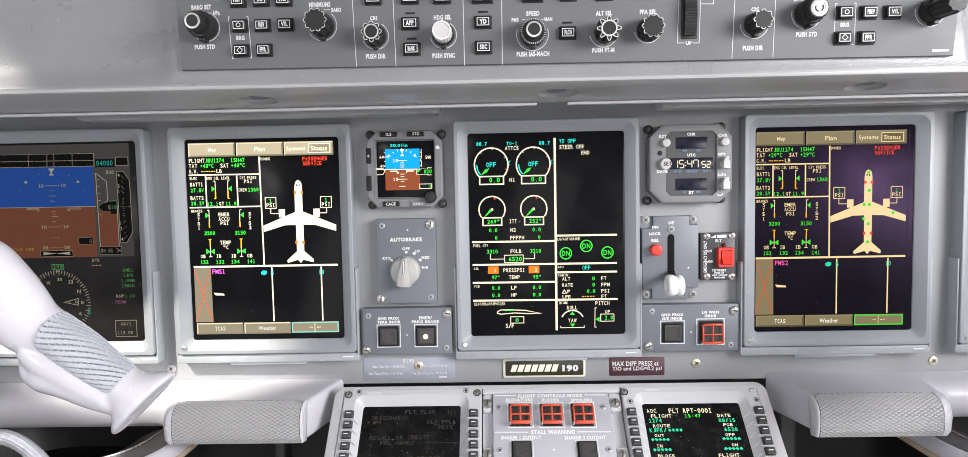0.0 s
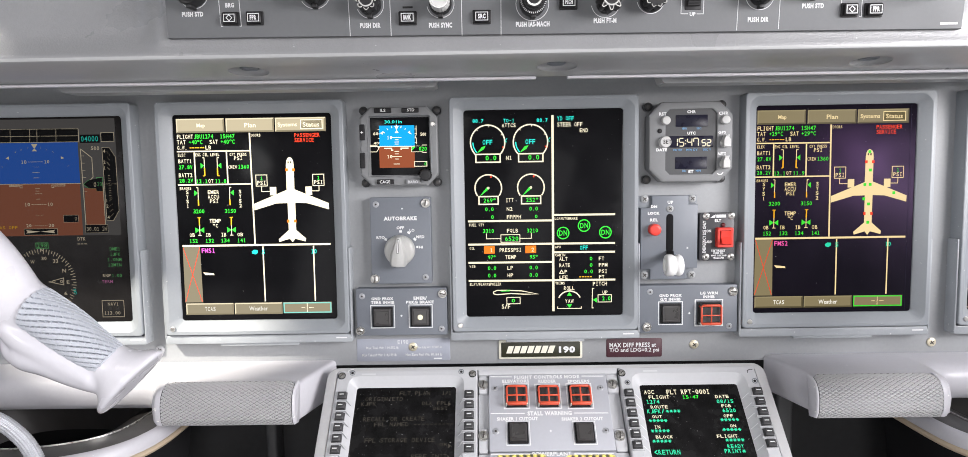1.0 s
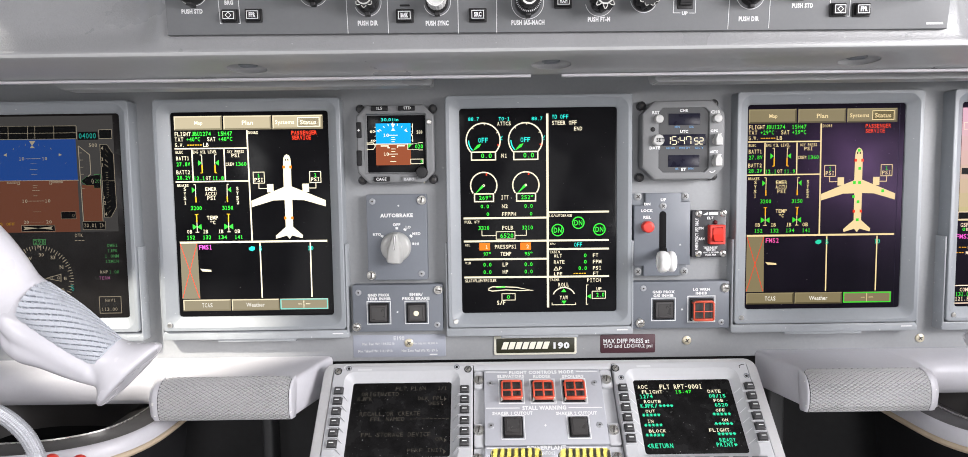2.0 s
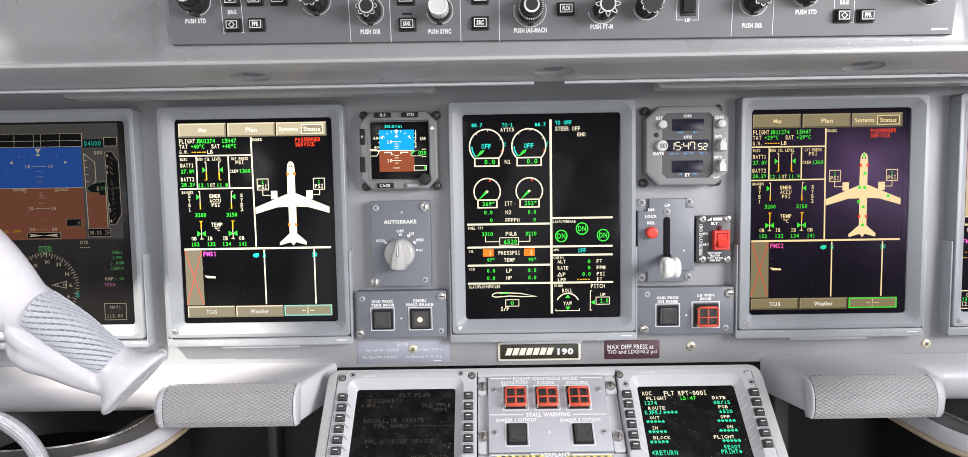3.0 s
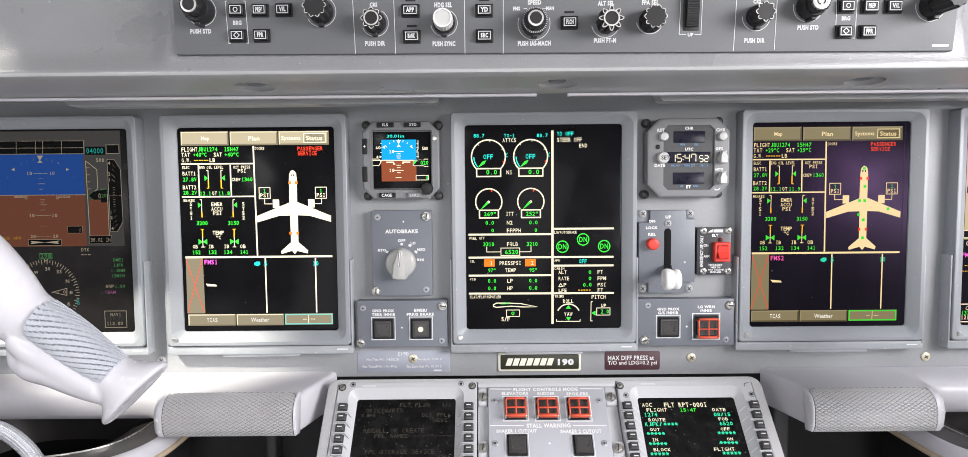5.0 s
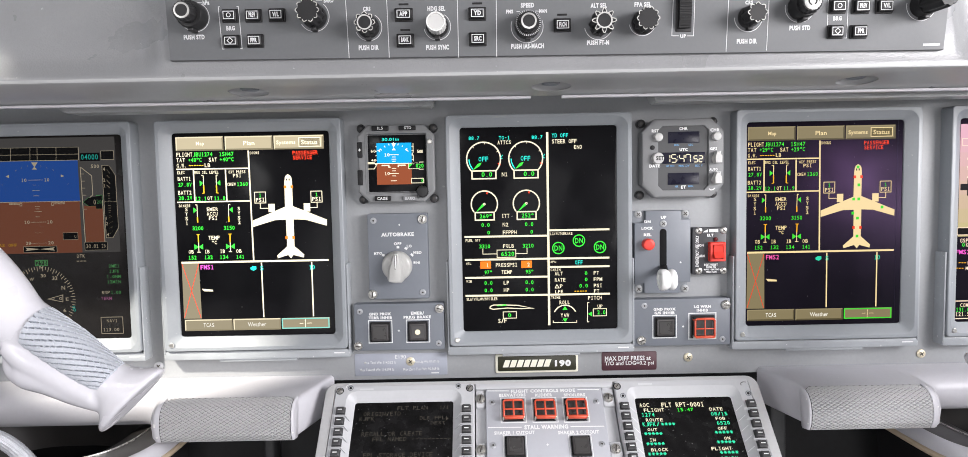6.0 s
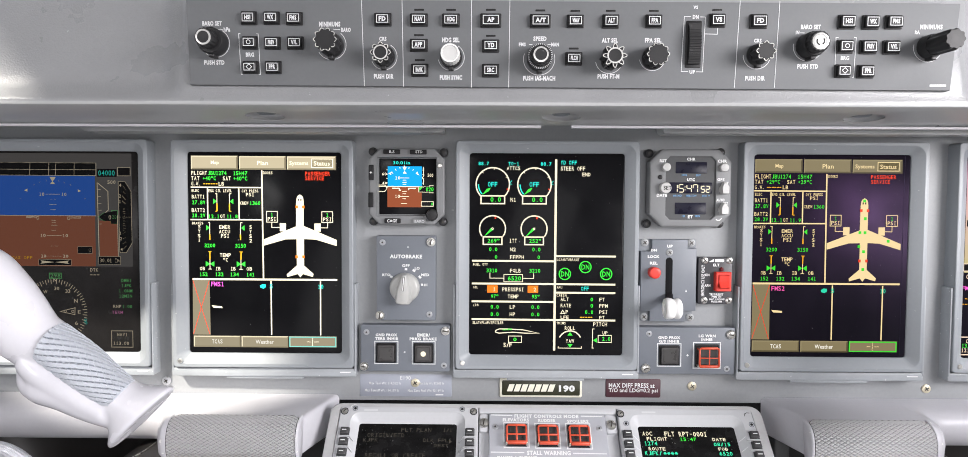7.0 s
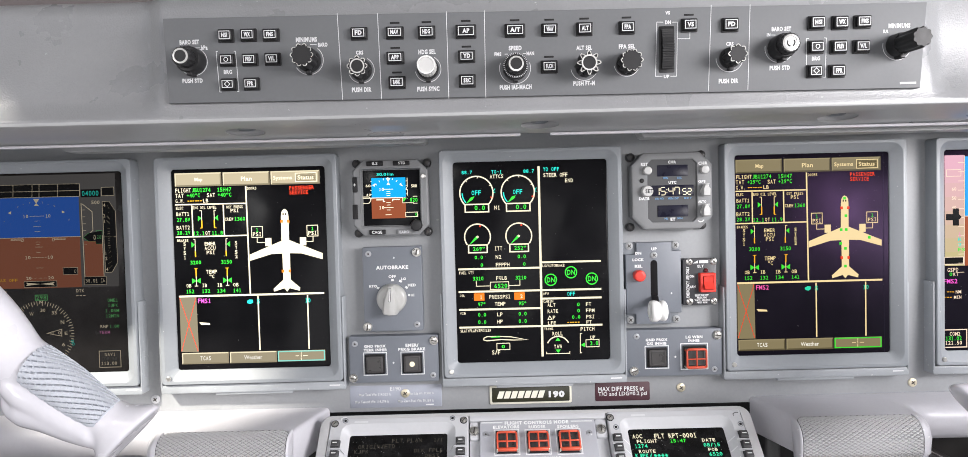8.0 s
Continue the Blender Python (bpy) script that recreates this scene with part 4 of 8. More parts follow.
p.t("g", "20", 0.0585, 0.0506, 0.0638, 0.0462)
p.a("k", 0.0665, 0.0897, 0.0745, 0.0897, 0.0814, 0.0782, 0.0816, 0.0177, 0.0748, 0.0067, 0.0671, 0.0067, lift=0.0001)
p.l("w", 0.0665, 0.0897, 0.0745, 0.0897, 0.0814, 0.0782, 0.0816, 0.0177, 0.0748, 0.0067, 0.0671, 0.0067, closed=True, width=0.0006)
for s, (u0, v0, u1, v1) in zip("421124", ((0.0675, 0.0875, 0.0701, 0.0837), (0.0672, 0.0750, 0.0695, 0.0711), (0.0672, 0.0684, 0.0693, 0.0648), (0.0675, 0.0310, 0.0693, 0.0277), (0.0676, 0.0250, 0.0699, 0.0211), (0.0679, 0.0122, 0.0705, 0.0083))):
    p.t("w", s, u0, v0, u1, v1)
for x0, y0, x1, y1 in ((0.0721, 0.0851, 0.0752, 0.0804), (0.0710, 0.0733, 0.0747, 0.0687), (0.0708, 0.0673, 0.0745, 0.0640), (0.0718, 0.0788, 0.0744, 0.0755), (0.0708, 0.0288, 0.0748, 0.0316), (0.0711, 0.0227, 0.0751, 0.0255), (0.0711, 0.0106, 0.0752, 0.0150), (0.0708, 0.0167, 0.0748, 0.0194)):
    p.l("w", x0, y0, x1, y1, width=0.0006)
for k in range(10):
    u, v = 0.0715, 0.0577
    p.l("w", u, v - 0.0028 * k, u + 0.0025, v - 0.0028 * k, width=0.0005)
p.l("w", 0.0669, 0.0484, 0.0813, 0.0483, width=0.0006)
p.f("k", 0.0419, 0.0018, 0.0676, -0.0072, 0.0002)
p.box("w", 0.0419, 0.0018, 0.0676, -0.0072, 0.0005)
p.t("w", "30.01 IN", 0.0432, -0.0005, 0.0663, -0.0050)
for x0, y0, x1, y1 in ((-0.0190, 0.0746, -0.0022, 0.0746), (-0.0140, 0.0689, -0.0072, 0.0689), (-0.0152, 0.0626, -0.0066, 0.0625), (-0.0141, 0.0565, -0.0075, 0.0565), (-0.0190, 0.0262, -0.0010, 0.0262), (-0.0139, 0.0384, -0.0054, 0.0383), (-0.0131, 0.0323, -0.0082, 0.0323), (-0.0146, 0.0138, -0.0055, 0.0138), (-0.0224, 0.0019, -0.0019, 0.0018), (-0.0131, 0.0442, -0.0076, 0.0441), (-0.0127, 0.0414, -0.0083, 0.0414)):
    p.l("w", x0, y0, x1, y1, width=0.0006)
for s, n in (("10", (-0.0269, 0.0766, -0.0207, 0.0727)), ("10", (-0.0004, 0.0765, 0.0054, 0.0727)), ("10", (-0.0266, 0.0282, -0.0202, 0.0243)), ("10", (-0.0003, 0.0281, 0.0061, 0.0243)), ("20", (-0.0262, 0.0038, -0.0203, 0.0002)), ("20", (-0.0004, 0.0038, 0.0060, 0.0002))):
    p.t("w", s, *n)
p.a("w", -0.0141, 0.0948, -0.0067, 0.0948, -0.0108, 0.0891, lift=0.0002)
p.a("w", -0.0137, 0.0867, -0.0108, 0.0899, -0.0076, 0.0866, lift=0.0002)
p.a("w", -0.0444, 0.0791, -0.0404, 0.0812, -0.0406, 0.0774, lift=0.0002)
p.a("w", 0.0228, 0.0784, 0.0190, 0.0806, 0.0189, 0.0773, lift=0.0002)
for x0, y0, x1, y1 in ((-0.0330, 0.0851, -0.0319, 0.0867), (-0.0263, 0.0878, -0.0254, 0.0894), (-0.0185, 0.0894, -0.0181, 0.0916), (-0.0034, 0.0894, -0.0035, 0.0915), (0.0034, 0.0877, 0.0027, 0.0893), (0.0110, 0.0850, 0.0097, 0.0866), (-0.0482, 0.0690, -0.0498, 0.0703), (0.0259, 0.0688, 0.0276, 0.0701)):
    p.l("w", x0, y0, x1, y1, width=0.0008)
p.l("w", -0.0422, 0.0483, -0.0278, 0.0483, -0.0280, 0.0453, -0.0302, 0.0453, -0.0301, 0.0469, -0.0422, 0.0470, closed=True)
p.l("w", 0.0063, 0.0452, 0.0064, 0.0482, 0.0214, 0.0482, 0.0213, 0.0468, 0.0086, 0.0469, 0.0085, 0.0452, closed=True)
p.f("k", 0.0175, 0.0132, 0.0343, 0.0054, 0.0002)
p.box("w", 0.0175, 0.0132, 0.0343, 0.0054, 0.0005)
p.t("w", "0", 0.0301, 0.0112, 0.0330, 0.0070)
p.f("k", -0.0290, -0.0020, 0.0092, -0.0087, 0.0002)
p.box("w", -0.0290, -0.0020, 0.0092, -0.0087, 0.0006)
p.a("w", -0.0269, -0.0031, -0.0100, -0.0051, -0.0271, -0.0070, -0.0250, -0.0051, lift=0.0003)
p.a("w", 0.0070, -0.0032, -0.0100, -0.0051, 0.0068, -0.0071, 0.0050, -0.0051, lift=0.0003)
p.t("y", "TCAS OFF", -0.0641, 0.0017, -0.0365, -0.0017)
p.t("w", "HDG", -0.0599, -0.0125, -0.0500, -0.0156)
p.t("m", "047", -0.0585, -0.0175, -0.0503, -0.0214)
p.box("g", -0.0168, -0.0181, -0.0027, -0.0243)
p.t("g", "298", -0.0157, -0.0187, -0.0037, -0.0235)
p.l("w", -0.0121, -0.0246, -0.0100, -0.0271, -0.0077, -0.0246)
u, v = -0.0119, -0.0643
R = 0.0272 - u
for k in range(72):
    c, s = math.cos(radians(5 * k)), math.sin(radians(5 * k))
    q = 0.86 if k % 2 else 0.91
    p.l("w", u + R * q * c, v + R * q * s, u + R * c, v + R * s, width=0.0008)
for s, n in (("30", (-0.0115, -0.0341, -0.0056, -0.0380)), ("33", (0.0017, -0.0372, 0.0076, -0.0414)), ("N", (0.0118, -0.0484, 0.0160, -0.0529)), ("E", (0.0159, -0.0621, 0.0193, -0.0658)), ("6", (0.0122, -0.0750, 0.0159, -0.0793)), ("W", (-0.0245, -0.0382, -0.0197, -0.0421))):
    p.t("w", s, *n)
p.l("w", -0.0049, -0.0635, 0.0127, -0.0590, 0.0123, -0.0672, closed=True)
p.arc("w", 0.0010, -0.0632, 0.0014, 0, 360, 0.0006)
p.arc("w", 0.0099, -0.0632, 0.0014, 0, 360, 0.0006)
p.arc("c", 0.0246, -0.0737, 0.0014, 0, 360, 0.0007, 12)
p.arc("c", 0.0253, -0.0769, 0.0014, 0, 360, 0.0007, 12)
p.t("w", "DTK", 0.0318, -0.0121, 0.0411, -0.0160)
for x0, y0, x1, y1 in ((0.0312, -0.0199, 0.0342, -0.0199), (0.0354, -0.0199, 0.0381, -0.0199), (0.0392, -0.0199, 0.0423, -0.0199)):
    p.l("w", x0, y0, x1, y1)
p.t("g", "DME1", 0.0682, -0.0244, 0.0803, -0.0281)
p.t("g", "IJFK", 0.0682, -0.0306, 0.0800, -0.0342)
p.t("g", "1.0NM", 0.0649, -0.0367, 0.0809, -0.0404)
p.t("g", "12MIN", 0.0652, -0.0429, 0.0807, -0.0465)
p.t("w", "RNP", 0.0583, -0.0552, 0.0676, -0.0588)
p.t("g", "1.00", 0.0689, -0.0552, 0.0804, -0.0589)
p.t("m", "TERM", 0.0569, -0.0622, 0.0693, -0.0659)
p.box("w", 0.0555, -0.0861, 0.0807, -0.1054)
p.t("w", "NAV1", 0.0621, -0.0884, 0.0746, -0.0923)
p.t("q", "108.50", 0.0583, -0.0934, 0.0763, -0.0974)
p.t("w", "113.00", 0.0575, -0.0988, 0.0761, -0.1028)
p.end()

# starboard flight page, of which the camera sees the edge
p = Page(starboard_flight_screen, LIT_VEIL)
p.name = "flight_page"
# Eight colours paint the off-angle pink-to-tan tint into the lit tape.
for k in range(8):
    f = k / 7
    LIT_VEIL["p"] = glow("lit_tape_tint_" + "abcdefgh"[k], (0.62 - 0.16 * f, 0.34 + 0.05 * f, 0.42 - 0.22 * f), 1.0)
    u0, v0, u1, v1 = -0.0894, 0.1184, -0.0668, -0.0110
    p.name = "tape_band"
    p.f("p", u0, v0 + (v1 - v0) * k / 8, u1, v0 + (v1 - v0) * (k + 1) / 8)
    p.end()
    p.sheets = {}
p.name = "flight_page"
p.f("s", -0.0654, 0.1166, 0.06, 0.0474)
p.f("n", -0.0657, 0.0464, 0.06, -0.0111)
p.l("w", -0.0661, 0.1178, -0.0668, -0.0110)
p.l("w", -0.0656, 0.0469, 0.06, 0.0469)
for k in range(13):
    u, v = -0.0738, 0.1096
    p.l("w", u, v - 0.0107 * k, u + 0.007, v - 0.0107 * k, width=0.0006)
p.t("w", "60", -0.0811, 0.0810, -0.0759, 0.0770)
p.t("w", "50", -0.0812, 0.0704, -0.0759, 0.0664)
p.t("w", "40", -0.0812, 0.0593, -0.0760, 0.0553)
p.a("k", -0.0880, 0.0499, -0.0801, 0.0497, -0.0801, 0.0564, -0.0728, 0.0562, -0.0729, 0.0495, -0.0695, 0.0460, -0.0729, 0.0432, -0.0729, 0.0360, -0.0801, 0.0362, -0.0801, 0.0424, -0.0881, 0.0426, lift=0.0002)
p.box("w", -0.0873, 0.1015, -0.0703, 0.0939, 0.0006)
p.f("k", -0.0900, -0.0008, -0.0678, -0.0091, 0.0001)
p.box("w", -0.0900, -0.0008, -0.0678, -0.0091)
for s, c, v in (("1", "m", 0.0259), ("R", "c", 0.0199), ("2", "c", 0.0138), ("FS", "g", 0.0078)):
    u = -0.0739
    p.t(c, s, u, v + 0.002, u + 0.004 * len(s), v - 0.002)
p.t("w", "GSPD", -0.0866, -0.0134, -0.0739, -0.0181)
p.t("g", "0", -0.0843, -0.0188, -0.0809, -0.0228)
p.t("w", "KT", -0.0797, -0.0189, -0.0737, -0.0230)
p.t("m", "FMS2", -0.0913, -0.0264, -0.0749, -0.0317)
for x0, y0, x1, y1 in ((-0.0873, -0.0415, -0.0851, -0.0416), (-0.0841, -0.0416, -0.0820, -0.0417), (-0.0810, -0.0417, -0.0788, -0.0418), (-0.0902, -0.0478, -0.0880, -0.0478), (-0.0871, -0.0479, -0.0849, -0.0479), (-0.0839, -0.0479, -0.0817, -0.0480)):
    p.l("y", x0, y0, x1, y1)
p.t("w", "NM", -0.0771, -0.0399, -0.0708, -0.0437)
p.t("w", "MIN", -0.0791, -0.0461, -0.0704, -0.0500)
p.box("w", -0.0918, -0.0864, -0.0643, -0.1071, 0.0012)
p.t("w", "COM2", -0.0843, -0.0890, -0.0718, -0.0935)
p.t("g", "131.02", -0.0890, -0.0942, -0.0703, -0.0989)
p.t("w", "121.50", -0.0895, -0.0996, -0.0699, -0.1042)
p.end()


# ---- instruments on the panel ----
MODULE = material("dark_blue_grey_plate", (0.155, 0.17, 0.195), 0.48, grain=0.06, grain_size=1500, vary=0.05)
INSTRUMENT = material("grey_instrument_case", (0.20, 0.205, 0.21), 0.5, grain=0.05, vary=0.05, spec=0.35)
PALE = material("pale_grey_knob", (0.52, 0.52, 0.51), 0.38, vary=0.05)
LCD = material("dark_lcd_glass", (0.012, 0.012, 0.024), 0.30, vary=0.3, vary_size=120, spec=0.12)
CAP = material("dark_switch_cap", (0.045, 0.042, 0.042), 0.35, vary=0.15, vary_size=90)
CAP_TOP = material("dark_switch_face", (0.055, 0.053, 0.052), 0.3, vary=0.12, vary_size=90)
LIT_SMALL = lamp_set("small", 1.0)
LIT_SMALL["s"], LIT_SMALL["n"] = glow("lit_blue_small", (0.006, 0.36, 0.78), 1.0), glow("lit_brown_small", (0.28, 0.072, 0.03), 1.0)
DIAL = material("dark_grey_dial", (0.075, 0.077, 0.08), 0.55, grain=0.05, vary=0.06, spec=0.3)
SLOT = material("screw_slot", (0.05, 0.045, 0.04), 0.6, vary=0)
WASHER = material("satin_washer", (0.40, 0.41, 0.43), 0.35, 0.3, vary=0.1, vary_size=200)
BLACK_OXIDE = material("black_oxide_steel", (0.05, 0.05, 0.052), 0.34, 0.4, vary=0.2, vary_size=200)
BROWN_PLATE = material("brown_placard", (0.085, 0.035, 0.045), 0.4, vary=0.08, vary_size=60)
BLUE_PLATE = material("pale_blue_grey_placard", (0.36, 0.38, 0.44), 0.4, vary=0.08, vary_size=60)
OLIVE = material("dark_olive_plate", (0.035, 0.035, 0.02), 0.35, vary=0.1, vary_size=60)


def slot_screw(th, u, v, w, r, turn=20, name="screw", mat=None):
    """A large slotted fastener with a washer rim."""
    bm = bmesh.new()
    turned(bm, u, v, [(r, w), (r, w + r * 0.25), (r * 0.88, w + r * 0.42), (r * 0.78, w + r * 0.42), (r * 0.74, w + r * 0.3), (r * 0.66, w + r * 0.5), (r * 0.3, w + r * 0.58)], 20)
    ob = part(name, bm, mat or STEEL, th, smooth=40)
    bm = bmesh.new()
    c, s = math.cos(radians(turn)), math.sin(radians(turn))
    stroke(bm, [(u - c * r * 0.6, v - s * r * 0.6), (u + c * r * 0.6, v + s * r * 0.6)], r * 0.26, w + r * 0.60)
    part("slot", bm, SLOT, ob)


def cross_screw(th, u, v, w, r, mat=None, name="screw", turn=40):
    """A small cross-head screw in a countersink."""
    bm = bmesh.new()
    turned(bm, u, v, [(r, w - 0.001), (r, w + r * 0.12), (r * 0.8, w + r * 0.3), (r * 0.3, w + r * 0.36)], 18)
    ob = part(name, bm, mat or STEEL, th, smooth=40)
    bm = bmesh.new()
    for a in (turn, turn + 90):
        c, s = math.cos(radians(a)), math.sin(radians(a))
        stroke(bm, [(u - c * r * 0.55, v - s * r * 0.55), (u + c * r * 0.55, v + s * r * 0.55)], r * 0.26, w + r * 0.40 + 0.00002 * (a == turn))
    part("cross_slot", bm, SLOT, ob)


def ring_screw(th, u, v, w, r):
    """A small socket screw in a pale washer."""
    bm = bmesh.new()
    loft(bm, [at_w(circle(u, v, q, 18), w + z) for q, z in ((r * 1.1, -0.001), (r * 1.05, 0.0004), (r * 0.86, 0.0007), (r * 0.80, 0.0002), (r * 0.62, 0.0002), (r * 0.55, 0.0007), (r * 0.36, 0.0008), (r * 0.30, 0.0001))], True)
    ob = part("screw", bm, WASHER, th, smooth=30)
    bm = bmesh.new()
    area(bm, circle(u, v, r * 0.34, 6), w + 0.0009)
    part("socket", bm, SLOT, ob)


def legend(th, words, w, name="legend", mat=None, weight=0.02):
    bm = bmesh.new()
    for s, u0, v0, u1, v1 in words:
        word(bm, s, u0, v0, u1, v1, w, weight)
    return part(name, bm, mat or INK, th, smooth=0, kind="stuff")


def push_switch(th, u0, v0, u1, v1, w, lit=False):
    """A square push switch in a white-lined well."""
    d = (u1 - u0)
    bm = bmesh.new()
    stroke(bm, box_pts(u0, v0, u1, v1), d * 0.035, w + 0.0002, True)
    part("switch_outline", bm, INK, th, smooth=0)
    u0, v0, u1, v1 = u0 + d * 0.065, v0 - d * 0.065, u1 - d * 0.065, v1 + d * 0.05
    bm = bmesh.new()
    loft(bm, [at_w(rrect(u0 + i, v1 + i, u1 - i, v0 - i, 0.001, 3), w + h) for i, h in ((0, 0), (0, 0.0015), (0.0006, 0.0018), (0.0016, 0.0018), (0.0018, 0.0006))], False, True)
    sw = part("push_switch", bm, BLACK, th)
    i = d * 0.07
    bm = bmesh.new()
    loft(bm, [at_w(rrect(u0 + i + q, v1 + i + q, u1 - i - q, v0 - i - q, 0.0012, 3), w + h) for q, h in ((0, 0.0004), (0, 0.0036), (0.0005, 0.0044), (0.0022, 0.0047), (0.0026, 0.0045))], True, True)
    part("cap", bm, CAP, sw)
    bm = bmesh.new()
    i = d * 0.17
    area(bm, box_pts(u0 + i, v0 - i, u1 - i, v1 + i), w + 0.0050)
    part("cap_face", bm, CAP_TOP, sw)
    if lit:
        bm = bmesh.new()
        area(bm, circle((u0 + u1) / 2, (v0 + v1) / 2, d * 0.115, 16), w + 0.0053)
        part("lit_mark", bm, LIT_SMALL["w"], sw)
    return sw


def rod(bm, a, b, r, n=10):
    """A round bar between two points."""
    a, b = Vector(a), Vector(b)
    d = (b - a).normalized()
    e = d.cross(Vector((0.3, 0.2, 1))).normalized()
    f = d.cross(e)
    loft(bm, [[p + (e * math.cos(t) + f * math.sin(t)) * q for t in (2 * math.pi * k / n for k in range(n))] for p, q in ((a, r * 0.7), (a + d * r * 0.3, r), (b - d * r * 0.3, r), (b, r * 0.7))], True)
    return bm


def guard(th, u0, v0, u1, v1, w, stout=1.0):
    """A red guard of round bars, hinged at its foot over a push switch."""
    d = u1 - u0
    h, b = w + 0.0088, d * 0.040
    um, vm = (u0 + u1) / 2, (v0 + v1) / 2 - d * 0.02
    i = d * 0.055
    foot = v1 + b * 1.6
    bars = [((u0 + i, foot, h - 0.0006), (u1 - i, foot, h - 0.0006), b * 1.7 * stout), ((u0 + i * 1.8, v0 - b, h), (u1 - i * 1.8, v0 - b, h), b * 1.5),
            ((u0 + b, foot, h), (u0 + b, v0 - i * 1.8, h), b * 1.15), ((u1 - b, foot, h), (u1 - b, v0 - i * 1.8, h), b * 1.15),
            ((u0 + b, v0 - i * 1.8, h), (u0 + i * 1.9, v0 - b, h), b * 1.15), ((u1 - b, v0 - i * 1.8, h), (u1 - i * 1.9, v0 - b, h), b * 1.15),
            ((um, foot, h), (um, v0 - b, h), b * 0.8 * stout), ((u0 + b, vm, h), (u1 - b, vm, h), b * 0.8 * stout),
            ((u0 + b, v0 - i * 2.2, w), (u0 + b, v0 - i * 2.2, h), b * 1.1), ((u1 - b, v0 - i * 2.2, w), (u1 - b, v0 - i * 2.2, h), b * 1.1)]
    g = None
    for p0, p1, r in bars:
        bar = part("guard_bar" if g else "switch_guard", rod(bmesh.new(), p0, p1, r), ORANGE, g or th, "" if g else "orange-red hinged guard of bars", smooth=50)
        g = g or bar
    for u, q in ((u0 + i, -1), (u1 - i, 1)):
        part("hinge_pin", rod(bmesh.new(), (u, foot, h - 0.0008), (u + q * i * 1.2, foot, h - 0.0008), b * 1.3), BRASS, g, smooth=50)
        part("hinge_post", rod(bmesh.new(), (u + q * i * 0.6, foot, w), (u + q * i * 0.6, foot, h - 0.001), b * 1.2), STEEL, g, smooth=50)


def plate(th, u0, v0, u1, v1, w0, w1, mat, name="plate", r=0.0015):
    bm = bmesh.new()
    slab(bm, u0, v0, u1, v1, w0, w1, r, 0.0007)
    return part(name, bm, mat, th)


MID = 0.0006  # face height of the small modules
# standby horizon
th = thing("standby_instrument", PANEL_FACE, -0.0858, 1.1392, "square grey standby horizon instrument with lit display", "instrument")
u0, v0, u1, v1 = -0.1283, 1.1826, -0.0415, 1.0950
bm = bmesh.new()
loft(bm, [at_w(cut_rect(u0 + i, v0 - i, u1 - i, v1 + i, c), w) for i, c, w in ((0, 0.012, -0.007), (0, 0.012, 0.005), (0.0008, 0.0122, 0.0062), (0.0018, 0.0124, 0.0066))], False, False)
q0, r0, q1, r1 = -0.1176, 1.1716, -0.0507, 1.1064
n = 8
inner = [at_w(cut_rect(q0 - i, r0 + i, q1 + i, r1 - i, 0.0012), w) for i, w in ((0.0024, 0.0066), (0.0020, 0.0070), (0.0010, 0.0070), (0.0005, 0.004), (0, 0.0022))]
outer = at_w(cut_rect(u0 + 0.0018, v0 - 0.0018, u1 - 0.0018, v1 + 0.0018, 0.0124), 0.0066)
loft(bm, [outer] + inner, False, True)
bmesh.ops.remove_doubles(bm, verts=bm.verts, dist=1e-6)
part("case", bm, INSTRUMENT, th, smooth=0)
for u, v in ((-0.1260, 1.1797), (-0.0432, 1.1790), (-0.1254, 1.0984), (-0.0438, 1.0982)):
    bm = bmesh.new()
    turned(bm, u, v, [(0.0050, -0.013), (0.0050, -0.006), (0.0042, -0.005)], 18)
    part("mounting_ear", bm, BLACK_OXIDE, th)
    cross_screw(th, u, v, -0.0048, 0.0038, BLACK_OXIDE)
for u0, v0, u1, v1 in ((-0.1114, 1.1812, -0.0923, 1.1757), (-0.0809, 1.1809, -0.0618, 1.1756), (-0.1281, 1.1634, -0.1226, 1.1459), (-0.1286, 1.1320, -0.1230, 1.1149), (-0.1102, 1.1023, -0.0916, 1.0967)):
    bm = bmesh.new()
    slab(bm, u0, v0, u1, v1, 0.003, 0.0095, 0.001, 0.0008)
    part("key", bm, BLACK, th)
bm = bmesh.new()
slab(bm, -0.0778, 1.1020, -0.0613, 1.0967, 0.003, 0.0095, 0.001, 0.0008)
part("key", bm, INSTRUMENT, th, "grey key")
bm = bmesh.new()
turned(bm, -0.0554, 1.1064, [(0.0066, 0.003), (0.0066, 0.013), (0.0058, 0.0145), (0.004, 0.015)], 30, 0.0003, 15)
part("knob", bm, KNOB, th)
bm = bmesh.new()
turned(bm, -0.0466, 1.1629, [(0.003, 0.005), (0.003, 0.0072), (0.002, 0.008)], 14)
part("light_sensor", bm, STEEL, th)
legend(th, [("ILS", -0.1045, 1.1801, -0.0983, 1.1768), ("STD", -0.0744, 1.1800, -0.0664, 1.1768), ("CAGE", -0.1069, 1.1012, -0.0953, 1.0977), ("+", -0.1268, 1.1560, -0.1239, 1.1528)], 0.0097)
legend(th, [("BARO", -0.0753, 1.1006, -0.0641, 1.0974)], 0.0097, mat=CDU_GREY)
bm = bmesh.new()
